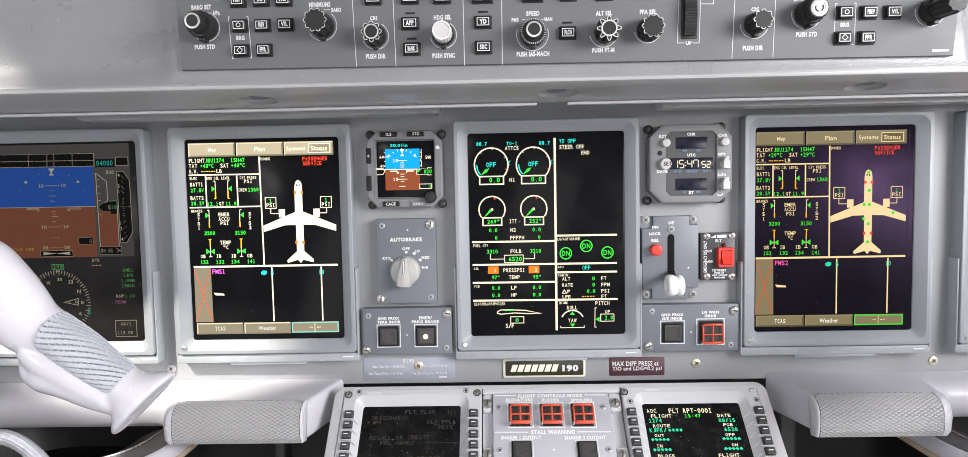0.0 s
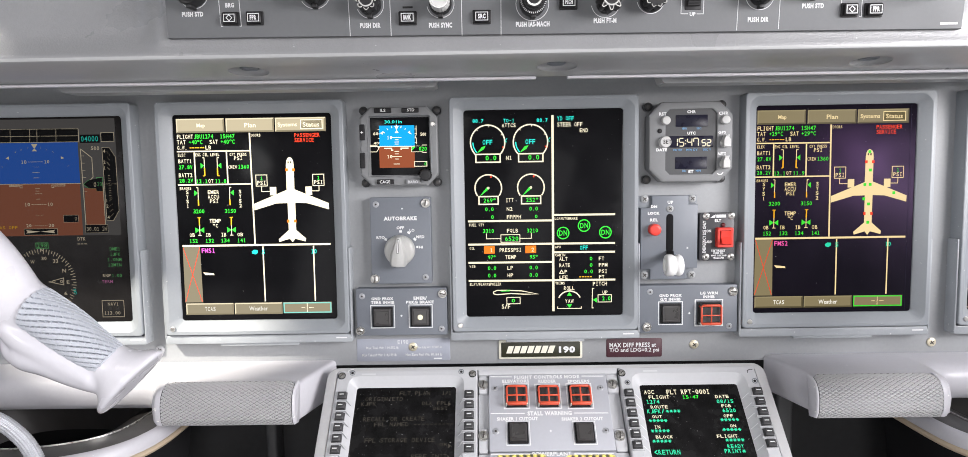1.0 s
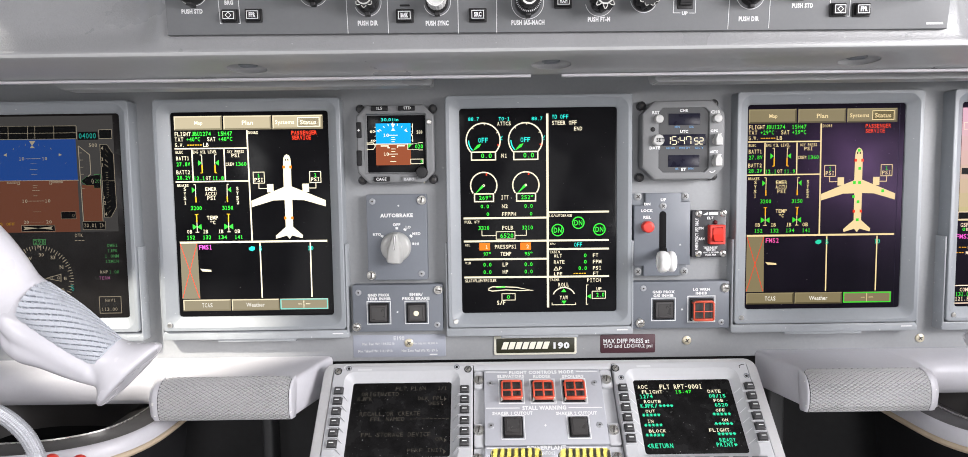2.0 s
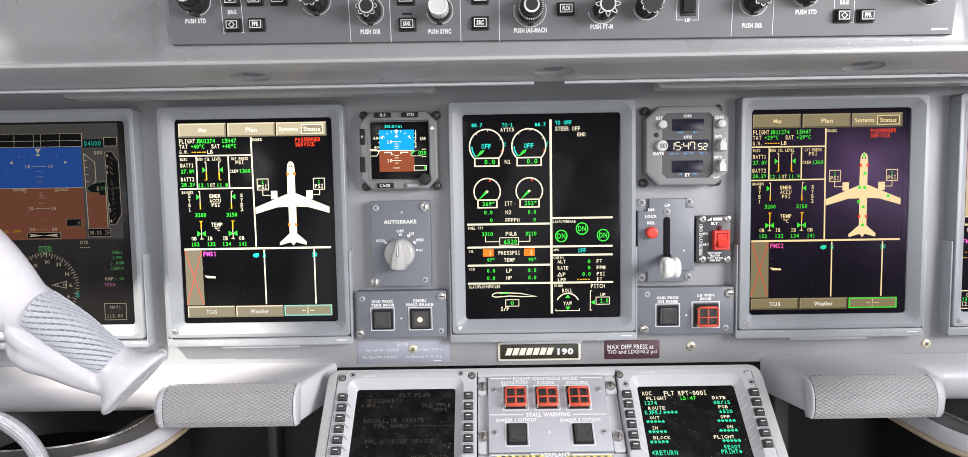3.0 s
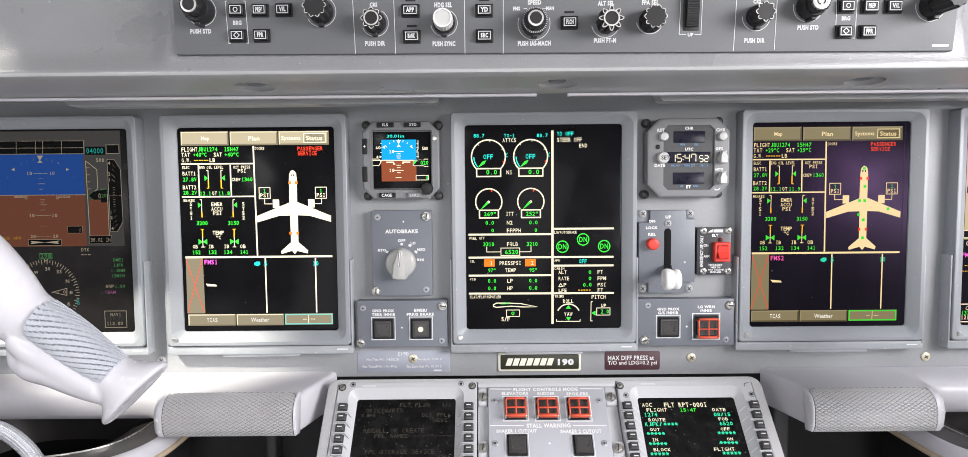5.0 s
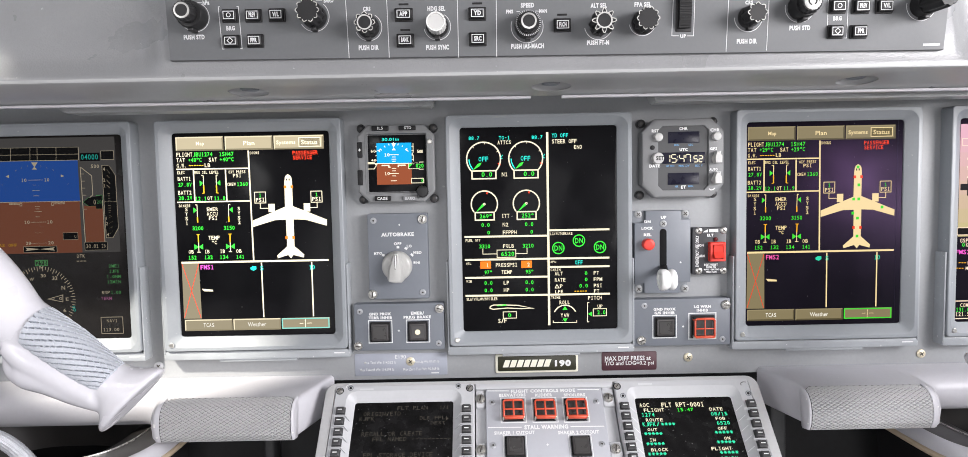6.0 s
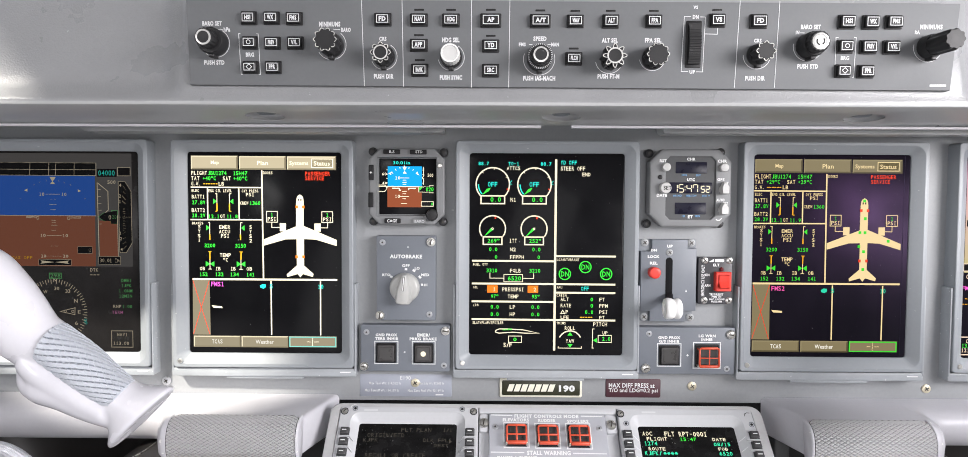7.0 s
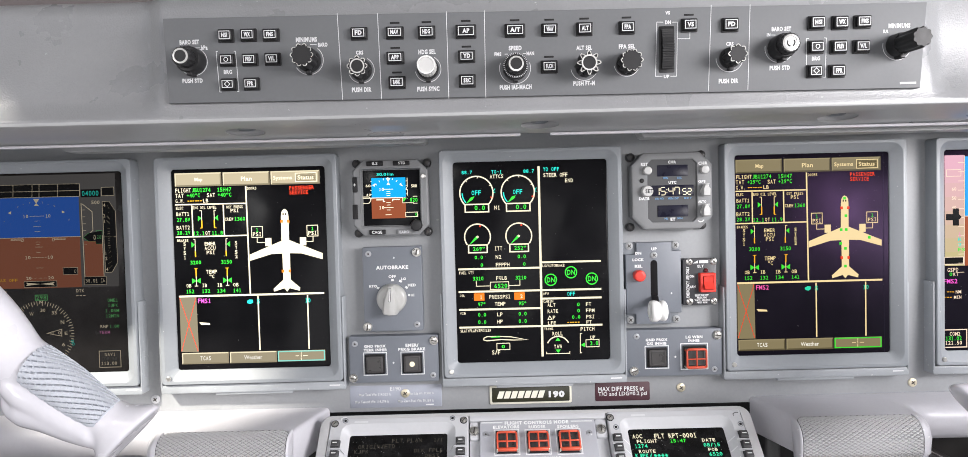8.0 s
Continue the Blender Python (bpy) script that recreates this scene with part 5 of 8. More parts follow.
slab(bm, -0.1171, 1.1712, -0.0512, 1.1069, 0.001, 0.0024, 0.001, 0.0002)
screen = part("screen", bm, GLASS, th, "glossy dark screen")
p = Page(screen, LIT_SMALL, 0.0026, 0.0007)
CU, CV = -0.0848, 1.1389


def shifted(*n):
    """Places from the panel's origin to the instrument's own."""
    return [a - (CU, CV)[k % 2] for k, a in enumerate(n)]


p.f("s", *shifted(-0.1063, 1.1619, -0.0667, 1.1384))
p.f("n", *shifted(-0.1067, 1.1385, -0.0670, 1.1148))
p.t("c", "30.01in", *shifted(-0.1000, 1.1677, -0.0804, 1.1642))
p.l("w", *shifted(-0.1173, 1.1389, -0.0667, 1.1384), width=0.0009)
for n in ((-0.0928, 1.1486, -0.0813, 1.1485), (-0.0889, 1.1460, -0.0848, 1.1460), (-0.0894, 1.1435, -0.0843, 1.1435), (-0.0890, 1.1412, -0.0848, 1.1412), (-0.0895, 1.1331, -0.0844, 1.1331), (-0.0891, 1.1303, -0.0849, 1.1303), (-0.0931, 1.1273, -0.0815, 1.1273), (-0.0892, 1.1246, -0.0850, 1.1245), (-0.0909, 1.1190, -0.0839, 1.1190)):
    p.l("w", *shifted(*n))
p.t("w", "10", *shifted(-0.0977, 1.1504, -0.0917, 1.1467))
p.t("w", "10", *shifted(-0.0980, 1.1292, -0.0920, 1.1255))
p.a("w", *shifted(-0.0892, 1.1614, -0.0841, 1.1614, -0.0867, 1.1568), lift=0.0002)
p.a("w", *shifted(-0.0888, 1.1536, -0.0867, 1.1568, -0.0842, 1.1536), lift=0.0002)
p.a("w", *shifted(-0.1055, 1.1537, -0.1023, 1.1550, -0.1023, 1.1518), lift=0.0002)
p.a("w", *shifted(-0.0694, 1.1517, -0.0726, 1.1550, -0.0726, 1.1527), lift=0.0002)
for k in range(7):
    a = radians(40 + 100 * k / 6)
    c0, c1 = -0.0869, 1.1426
    r0, r1 = 0.0172, 0.0172 + (0.0030 if k in (0, 3, 6) else 0.0022)
    p.l("w", *shifted(c0 + r0 * math.cos(a), c1 + r0 * math.sin(a), c0 + r1 * math.cos(a), c1 + r1 * math.sin(a)), width=0.0008)
p.l("w", *shifted(-0.1011, 1.1366, -0.0928, 1.1366, -0.0928, 1.1345, -0.0909, 1.1345), width=0.0013)
p.l("w", *shifted(-0.0737, 1.1365, -0.0821, 1.1366, -0.0821, 1.1345), width=0.0013)
p.t("w", "60", *shifted(-0.1129, 1.1546, -0.1074, 1.1514))
p.t("w", "40", *shifted(-0.1126, 1.1440, -0.1071, 1.1412))
p.l("w", *shifted(-0.1173, 1.1403, -0.1094, 1.1403, -0.1072, 1.1366, -0.1095, 1.1329, -0.1174, 1.1329), closed=True)
p.t("w", "500", *shifted(-0.0601, 1.1536, -0.0537, 1.1499))
p.l("w", *shifted(-0.0647, 1.1614, -0.0648, 1.1508, -0.0662, 1.1490, -0.0648, 1.1471, -0.0649, 1.1407))
for k in range(5):
    p.l("w", *shifted(-0.0666, 1.1577 - 0.005 * k, -0.0642, 1.1577 - 0.005 * k), width=0.0006)
    p.l("w", *shifted(-0.1078, 1.1578 - 0.005 * k, -0.1059, 1.1578 - 0.005 * k), width=0.0006)
p.f("k", *shifted(-0.0704, 1.1393, -0.0533, 1.1319), 0.0001)
p.l("w", *shifted(-0.0533, 1.1397, -0.0579, 1.1397, -0.0579, 1.1388, -0.0704, 1.1388, -0.0705, 1.1324, -0.0580, 1.1323, -0.0580, 1.1316, -0.0533, 1.1316))
p.t("g", "020", *shifted(-0.0621, 1.1379, -0.0533, 1.1333))
p.a("g", *shifted(-0.0695, 1.1379, -0.0658, 1.1379, -0.0696, 1.1338), lift=0.0002)
p.box("w", *shifted(-0.0674, 1.1213, -0.0535, 1.1161))
p.t("g", "0", *shifted(-0.0562, 1.1203, -0.0539, 1.1171))
p.end()

# autobrake selector
th = thing("autobrake_panel", PANEL_FACE, -0.0863, 1.0328, "dark grey autobrake selector panel with pale knob", "control panel")
plate(th, -0.1207, 1.0819, -0.0519, 0.9830, -0.013, MID, MODULE)
legend(th, [("AUTOBRAKE", -0.1052, 1.0601, -0.0676, 1.0555), ("OFF", -0.0909, 1.0489, -0.0822, 1.0454), ("LO", -0.0762, 1.0458, -0.0704, 1.0425), ("MED", -0.0687, 1.0382, -0.0593, 1.0349), ("HI", -0.0655, 1.0263, -0.0615, 1.0232), ("RTO", -0.1140, 1.0378, -0.1045, 1.0347), ("+", -0.0852, 1.0700, -0.0829, 1.0676)], MID + 0.0002, weight=0.045)
bm = bmesh.new()
for x0, y0, x1, y1 in ((-0.0879, 1.0430, -0.0848, 1.0430), (-0.0786, 1.0423, -0.0756, 1.0406), (-0.0716, 1.0351, -0.0690, 1.0327), (-0.0689, 1.0251, -0.0665, 1.0249), (-0.1048, 1.0345, -0.1020, 1.0335)):
    stroke(bm, [(x0, y0), (x1, y1)], 0.0026, MID + 0.0002)
part("position_marks", bm, INK, th, smooth=0)
ku, kv = -0.0876, 1.0216
bm = bmesh.new()
turned(bm, ku, kv, [(0.0174, MID), (0.0175, 0.0030), (0.0170, 0.0062), (0.0160, 0.0084), (0.0138, 0.0096)], 36)
KNOB_GREY = material("pale_warm_grey_knob", (0.43, 0.43, 0.415), 0.32, vary=0.06, coat=0.15)
knob = part("knob", bm, KNOB_GREY, th, "round pale grey knob", smooth=40)
bm = bmesh.new()
turn = radians(86)
c, s = math.cos(turn), math.sin(turn)


def bar(length, half, w):
    pts = [(-length * 1.06, -half * 0.8), (-length * 0.9, -half), (-length * 0.1, -half * 0.92), (length * 0.55, -half * 0.52), (length, -half * 0.30), (length * 1.03, 0), (length, half * 0.30), (length * 0.55, half * 0.52), (-length * 0.1, half * 0.92), (-length * 0.9, half), (-length * 1.06, half * 0.8), (-length * 1.10, 0)]
    return [(ku + c * a - s * b, kv + s * a + c * b, w) for a, b in pts]


loft(bm, [bar(0.0166, 0.0098, 0.008), bar(0.0165, 0.0088, 0.0125), bar(0.0160, 0.0076, 0.0172), bar(0.0154, 0.0066, 0.0186), bar(0.0144, 0.0054, 0.0190)], True)
part("pointer", bm, KNOB_GREY, knob, smooth=40)
bm = bmesh.new()
stroke(bm, [(ku - c * 0.0018, kv - s * 0.0018), (ku + c * 0.0145, kv + s * 0.0145)], 0.0022, 0.0192)
part("index_groove", bm, BLACK, knob, "black-edged index line")
bm = bmesh.new()
stroke(bm, [(ku - c * 0.0012, kv - s * 0.0012), (ku + c * 0.0139, kv + s * 0.0139)], 0.0011, 0.0194)
part("index_line", bm, WHITE, knob)
slot_screw(th, -0.0573, 1.0749, MID, 0.0054, 80)
slot_screw(th, -0.1166, 0.9889, MID, 0.0054, 85)
ring_screw(th, -0.1137, 1.0741, MID, 0.0034)
ring_screw(th, -0.0590, 0.9902, MID, 0.0034)

# terrain and parking brake switches
th = thing("switch_panel", PANEL_FACE, -0.0872, 0.9503, "dark grey panel with ground proximity and brake switches", "control panel", "switch panels")
plate(th, -0.1396, 0.9774, -0.0351, 0.9228, -0.013, MID, MODULE)
legend(th, [("GND PROX", -0.1219, 0.9675, -0.0966, 0.9641), ("TERR INHIB", -0.1226, 0.9631, -0.0955, 0.9597), ("EMER/", -0.0735, 0.9679, -0.0582, 0.9640), ("PRKG BRAKE", -0.0821, 0.9631, -0.0504, 0.9596), ("+", -0.0892, 0.9469, -0.0866, 0.9445)], MID + 0.0002, weight=0.05)
push_switch(th, -0.1229, 0.9583, -0.0958, 0.9319, MID)
push_switch(th, -0.0790, 0.9582, -0.0523, 0.9318, MID, True)
slot_screw(th, -0.0401, 0.9710, MID, 0.0052, -10)
slot_screw(th, -0.1353, 0.9288, MID, 0.0052, -10)
ring_screw(th, -0.1326, 0.9689, MID, 0.0033)
ring_screw(th, -0.0420, 0.9301, MID, 0.0033)

# weight placard
th = thing("weight_placard", PANEL_FACE, -0.0883, 0.9025, "pale blue-grey placard of aircraft weight limits", "placard")
plate(th, -0.1433, 0.9157, -0.0335, 0.8888, -0.0130, -0.0124, BLUE_PLATE)
legend(th, [("E190", -0.0950, 0.9139, -0.0824, 0.9092), ("Max Taxi Wt: 114,552 lb", -0.1322, 0.9066, -0.0941, 0.9030), ("Max Ldg Wt: 97,003 lb", -0.0726, 0.9065, -0.0429, 0.9030), ("Max Takeoff Wt: 114,199 lb", -0.1372, 0.8981, -0.0967, 0.8944), ("Max Zero Fuel Wt: 90,169 lb", -0.0859, 0.8981, -0.0430, 0.8943)], -0.0122, weight=0.01)
bm = bmesh.new()
area(bm, box_pts(-0.0527, 0.8923, -0.0435, 0.8908), -0.0122)
part("small_print", bm, INK, th)


def panel_screw(u, v, mat=BRASS):
    th = thing("panel_screw", PANEL_FACE, u, v, "pale brass-coloured cross-head screw in the panel", "screw", "panel screws")
    bm = bmesh.new()
    turned(bm, u, v, [(0.0052, -0.0130), (0.0052, -0.0118), (0.0044, -0.0112), (0.001, -0.0109)], 20)
    head = part("head", bm, mat, th, smooth=40)
    bm = bmesh.new()
    for a in (35, 125):
        c, s = math.cos(radians(a)), math.sin(radians(a))
        stroke(bm, [(u - c * 0.0027, v - s * 0.0027), (u + c * 0.0027, v + s * 0.0027)], 0.0012, -0.0107 + a * 1e-7)
    part("cross_slot", bm, SLOT, head)


panel_screw(-0.0770, 0.9057)
panel_screw(0.2522, 0.9043)
panel_screw(0.5285, 0.9033)
# Paler head: the sun on this screw is painted into its colour.
panel_screw(-0.3753, 0.9060, CDU_GREY)

# clock
th = thing("clock", PANEL_FACE, 0.2409, 1.1391, "octagonal grey cockpit clock with three dark digital windows", "clock")
u0, v0, u1, v1 = 0.1927, 1.1825, 0.2851, 1.0945
CLOCK_W = 0.0105  # its face, with the dial sunk behind it
d0, d1, d2, d3 = 0.2103, 1.1752, 0.2682, 1.1020
bm = bmesh.new()
loft(bm, [at_w(cut_rect(u0 + i, v0 - i, u1 - i, v1 + i, c), w) for i, c, w in ((0, 0.0145, -0.007), (0, 0.0145, 0.0090), (0.0010, 0.0147, 0.0101), (0.0022, 0.015, CLOCK_W))] + [at_w(rrect(d0 + i, d3 + i, d2 - i, d1 - i, 0.005, 1), w) for i, w in ((0, CLOCK_W), (0.0005, CLOCK_W - 0.0004), (0.0007, 0.0070))], True, False)
part("case", bm, INSTRUMENT, th, smooth=25)
bm = bmesh.new()
area(bm, rrect(d0, d3, d2, d1, 0.004, 3), 0.0084)
dial = part("dial", bm, DIAL, th, "dark grey inset dial")
for n in ((0.2224, 1.1682, 0.2578, 1.1553), (0.2157, 1.1451, 0.2641, 1.1325), (0.2221, 1.1220, 0.2574, 1.1087)):
    bm = bmesh.new()
    slab(bm, *n, 0.0082, 0.0089, 0.0006, 0.0002)
    part("digit_window", bm, LCD, dial)
legend(th, [("CHR", 0.2348, 1.1732, 0.2443, 1.1698), ("UTC", 0.2352, 1.1498, 0.2443, 1.1464), ("ET", 0.2368, 1.1076, 0.2424, 1.1041), ], 0.0092, weight=0.05)
legend(th, [("RST", 0.2034, 1.1713, 0.2116, 1.1676), ("CHR", 0.2692, 1.1711, 0.2797, 1.1674), ("DATE", 0.2006, 1.1320, 0.2125, 1.1285), ("GPS", 0.2688, 1.1500, 0.2772, 1.1468), ("INT", 0.2769, 1.1458, 0.2817, 1.1426), ("SET", 0.2772, 1.1352, 0.2814, 1.1320), ("AUTO", 0.2684, 1.1267, 0.2777, 1.1237), ("TST", 0.2761, 1.1226, 0.2817, 1.1195)], CLOCK_W + 0.0002, weight=0.05)
SEGMENTS = {"1": "bc", "5": "acdfg", "4": "bcfg", "7": "abcf", "2": "abdeg"}


def segment_digits(bm, s, u0, v0, u1, v1, w):
    """Seven-segment figures that fill a box from its top left to its bottom right."""
    step = (u1 - u0) / len(s)
    for k, figure in enumerate(s):
        a, b, m = u0 + k * step + step * 0.14, u0 + (k + 1) * step - step * 0.14, (v0 + v1) / 2
        ends = dict(a=((a, v0), (b, v0)), b=((b, v0), (b, m)), c=((b, m), (b, v1)), d=((a, v1), (b, v1)), e=((a, m), (a, v1)), f=((a, v0), (a, m)), g=((a, m), (b, m)))
        for q in SEGMENTS[figure]:
            (p0, q0), (p1, q1) = ends[q]
            d = (Vector((p1, q1)) - Vector((p0, q0))).normalized() * 0.0004
            stroke(bm, [(p0 + d.x, q0 + d.y), (p1 - d.x, q1 - d.y)], 0.00095, w)


bm = bmesh.new()
segment_digits(bm, "15", 0.2183, 1.1425, 0.2323, 1.1340, 0.0091)
segment_digits(bm, "47", 0.2342, 1.1425, 0.2485, 1.1339, 0.0091)
segment_digits(bm, "52", 0.2507, 1.1408, 0.2620, 1.1339, 0.0091)
for u, v in ((0.2331, 1.1400), (0.2332, 1.1365)):
    area(bm, circle(u, v, 0.0006, 8), 0.0091)
part("digits", bm, LIT_SMALL["w"], dial, smooth=0)
BLUE_INK = material("blue_ink", (0.12, 0.28, 0.50), 0.5, vary=0)
legend(th, [("HR MO", 0.2199, 1.1310, 0.2294, 1.1287), ("MIN DY", 0.2342, 1.1310, 0.2468, 1.1286), ("SEC Y", 0.2525, 1.1309, 0.2616, 1.1286), ("MIN", 0.2291, 1.1545, 0.2347, 1.1521), ("SEC", 0.2453, 1.1544, 0.2505, 1.1521), ("HR", 0.2300, 1.1078, 0.2338, 1.1055), ("MIN", 0.2449, 1.1078, 0.2505, 1.1055)], 0.0092, mat=BLUE_INK)
for n in ((0.2103, 1.1621), (0.2756, 1.1619)):
    bm = bmesh.new()
    turned(bm, *n, [(0.0048, 0.0072), (0.0048, 0.0150), (0.0042, 0.0160), (0.002, 0.0164)], 20)
    part("push_button", bm, PALE, th, smooth=40)
u, v = 0.2095, 1.1386
bm = bmesh.new()
turned(bm, u, v, [(0.0066, 0.0072), (0.0064, 0.0155), (0.0056, 0.0168), (0.003, 0.0171)], 24)
knob = part("set_knob", bm, PALE, th, smooth=40)
legend(th, [("SET", 0.2065, 1.1409, 0.2156, 1.1363)], 0.0174, mat=BLACK)
for u, v in ((0.2760, 1.1369), (0.2756, 1.1138)):
    bm = bmesh.new()
    turned(bm, u, v, [(0.0052, 0.0072), (0.0050, 0.012), (0.0044, 0.013)], 20)
    k = part("selector", bm, PALE, th, smooth=40)
    bm = bmesh.new()
    loft(bm, [[(u + a * q, v + b * q, w) for a, b in ((-0.004, -0.005), (0.004, -0.005), (0.0042, 0.003), (0.0008, 0.0085), (-0.002, 0.0085), (-0.0042, 0.003))] for q, w in ((1, 0.012), (0.95, 0.0185), (0.85, 0.0195))], True)
    part("grip", bm, PALE, k)
bm = bmesh.new()
turned(bm, 0.2042, 1.1508, [(0.0026, 0.0095), (0.0026, 0.0112), (0.0018, 0.0116)], 14)
part("light_sensor", bm, BLACK, th)
bm = bmesh.new()
stroke(bm, [(0.2682, 1.1034), (0.2701, 1.1020), (0.2729, 1.1024), (0.2747, 1.1043)], 0.001, CLOCK_W + 0.0002)
part("index_mark", bm, INK, th)
for u, v in ((0.1957, 1.1791), (0.2784, 1.1804), (0.1940, 1.0973), (0.2783, 1.0978)):
    bm = bmesh.new()
    turned(bm, u, v, [(0.0050, -0.013), (0.0050, -0.006), (0.0042, -0.005)], 18)
    part("mounting_ear", bm, BLACK_OXIDE, th)
    cross_screw(th, u, v, -0.0048, 0.0038, BLACK_OXIDE)

# landing gear lever
DULL_SCREW = material("dull_grey_screw_paint", (0.34, 0.35, 0.355), 0.4, vary=0.15, vary_size=200)
th = thing("landing_gear_panel", PANEL_FACE, 0.2177, 1.0317, "grey landing gear panel with white lever down", "control panel")
outline = [(0.1988, 1.0793), (0.2399, 1.0793), (0.2399, 1.0690), (0.2504, 1.0690), (0.2504, 0.9964), (0.2373, 0.9964), (0.2373, 0.9839), (0.1972, 0.9839), (0.1972, 0.9955), (0.1861, 0.9955), (0.1861, 1.0654), (0.1988, 1.0654)]
centre = Vector((0.2182, 1.0316))
bm = bmesh.new()
loft(bm, [[(a - math.copysign(i, a - centre.x), b - math.copysign(i, b - centre.y), w) for a, b in outline] for i, w in ((0, -0.013), (0, 0.0006), (0.0002, 0.0010), (0.0006, 0.0012))], True)
part("plate", bm, MODULE, th)
for n in ((0.1835, 1.0789, 0.1988, 1.0654), (0.2399, 1.0792, 0.2507, 1.0690), (0.1847, 0.9955, 0.1972, 0.9835), (0.2373, 0.9964, 0.2480, 0.9834)):
    plate(th, *n, -0.013, -0.0030, PLATE, "mounting_lug")
for n in ((0.1911, 1.0755), (0.2452, 1.0754), (0.1914, 0.9886), (0.2451, 0.9882)):
    cross_screw(th, *n, -0.0030, 0.0046, DULL_SCREW)
cross_screw(th, 0.2190, 1.0644, 0.0013, 0.0040, DULL_SCREW)
legend(th, [("UP", 0.2161, 1.0734, 0.2225, 1.0698), ("DN", 0.1973, 1.0685, 0.2044, 1.0654), ("LOCK", 0.1939, 1.0611, 0.2074, 1.0578), ("REL", 0.1964, 1.0536, 0.2054, 1.0502), ("+", 0.2376, 1.0207, 0.2400, 1.0183)], 0.0015, weight=0.05)
# Flat slab on the plate; the slot's shade is its colour.
bm = bmesh.new()
slab(bm, 0.2149, 1.0587, 0.2228, 1.0141, 0.0008, 0.0015, 0.004, 0.0001)
part("slot", bm, DARK, th, "black lever slot")
bm = bmesh.new()
turned(bm, 0.2006, 1.0412, [(0.0066, 0.001), (0.0066, 0.0092), (0.0063, 0.0101), (0.0055, 0.0106), (0.003, 0.0107)], 28)
part("release_button", bm, RED, th, "round red release button", smooth=40)
# the lever's arm and its wheel-shaped handle
u, v = 0.2192, 1.0136
ue, ve = 0.2247, 0.9998
bm = bmesh.new()
loft(bm, [[(u - 0.004, v + 0.003, 0.0012), (u + 0.004, v + 0.003, 0.0012), (u + 0.004, v - 0.004, 0.0012), (u - 0.004, v - 0.004, 0.0012)]] + [[(u - 0.0070 + a, v - 0.0055 + b, 0.035) for a, b in ((-0.0035, 0.003), (0.0035, 0.003), (0.0035, -0.003), (-0.0035, -0.003))]], True)
part("lever_arm", bm, BLACK, th)
bm = bmesh.new()
rings = []
wu, wv, ww = u - 0.0078, v - 0.0078, 0.0425
for x, r in ((-0.0078, 0.0058), (-0.0087, 0.0064), (-0.0090, 0.0092), (-0.0084, 0.0108), (-0.0070, 0.0117), (-0.0035, 0.0118), (-0.0012, 0.0114), (0.0002, 0.0105), (0.0012, 0.0101), (0.0022, 0.0105), (0.0034, 0.0113), (0.0062, 0.0115), (0.0080, 0.0106), (0.0090, 0.0090), (0.0088, 0.0064), (0.0078, 0.0058)):
    rings.append([(wu + x, wv + r * math.cos(a), ww + r * math.sin(a)) for a in (2 * math.pi * k / 28 for k in range(28))])
loft(bm, rings, True)
part("wheel_handle", bm, WHITE, th, "white wheel-shaped lever handle", smooth=40)

# emergency beacon switch
th = thing("beacon_switch_panel", PANEL_FACE, 0.2725, 1.0318, "dark emergency beacon panel with red rocker switch", "control panel")
BEACON = material("near_black_plate", (0.035, 0.035, 0.04), 0.45, vary=0.1)
plate(th, 0.2531, 1.0587, 0.2926, 1.0046, -0.013, -0.0005, BEACON)
for n in ((0.2605, 1.0553), (0.2890, 1.0553), (0.2605, 1.0088), (0.2889, 1.0085)):
    cross_screw(th, *n, -0.0004, 0.0040)
legend(th, [("ELT", 0.2702, 1.0515, 0.2774, 1.0484), ("ON", 0.2608, 1.0399, 0.2661, 1.0368), ("ARM", 0.2608, 1.0276, 0.2675, 1.0245), ("TEST/RESET", 0.2663, 1.0169, 0.2826, 1.0144), ("PRESS ON", 0.2692, 1.0140, 0.2801, 1.0118), ("WAIT 1 SECOND", 0.2661, 1.0111, 0.2842, 1.0092), ("PRESS ARM", 0.2688, 1.0085, 0.2809, 1.0063)], -0.0003, weight=0.035)
bm = bmesh.new()
word(bm, "EMERGENCY USE ONLY", 0.2566, 1.0499, 0.2604, 1.0135, -0.0003, 0.02, False)
part("side_legend", bm, INK, th, smooth=0)
bm = bmesh.new()
area(bm, [(0.2650, 1.0534), (0.2687, 1.0558), (0.2710, 1.0570), (0.2706, 1.0534)], -0.0003)
area(bm, box_pts(0.2720, 1.0567, 0.2827, 1.0534), -0.0003)
part("maker_mark", bm, INK, th)
bm = bmesh.new()
turned(bm, 0.2796, 1.0451, [(0.0024, -0.001), (0.0024, 0.001), (0.0014, 0.002)], 14)
part("lamp", bm, material("dark_red_lens", (0.10, 0.01, 0.012), 0.25, vary=0), th)
u0, v0, u1, v1 = 0.2711, 1.0423, 0.2891, 1.0201
bm = bmesh.new()
loft(bm, [at_w(rrect(u0 + i, v1 + i, u1 - i, v0 - i, 0.001, 3), w) for i, w in ((0, -0.001), (0, 0.006), (0.0008, 0.007), (0.0028, 0.007), (0.003, 0.004))], True)
rock = part("rocker_switch", bm, RED, th, "red rocker switch in a red frame")
bm = bmesh.new()
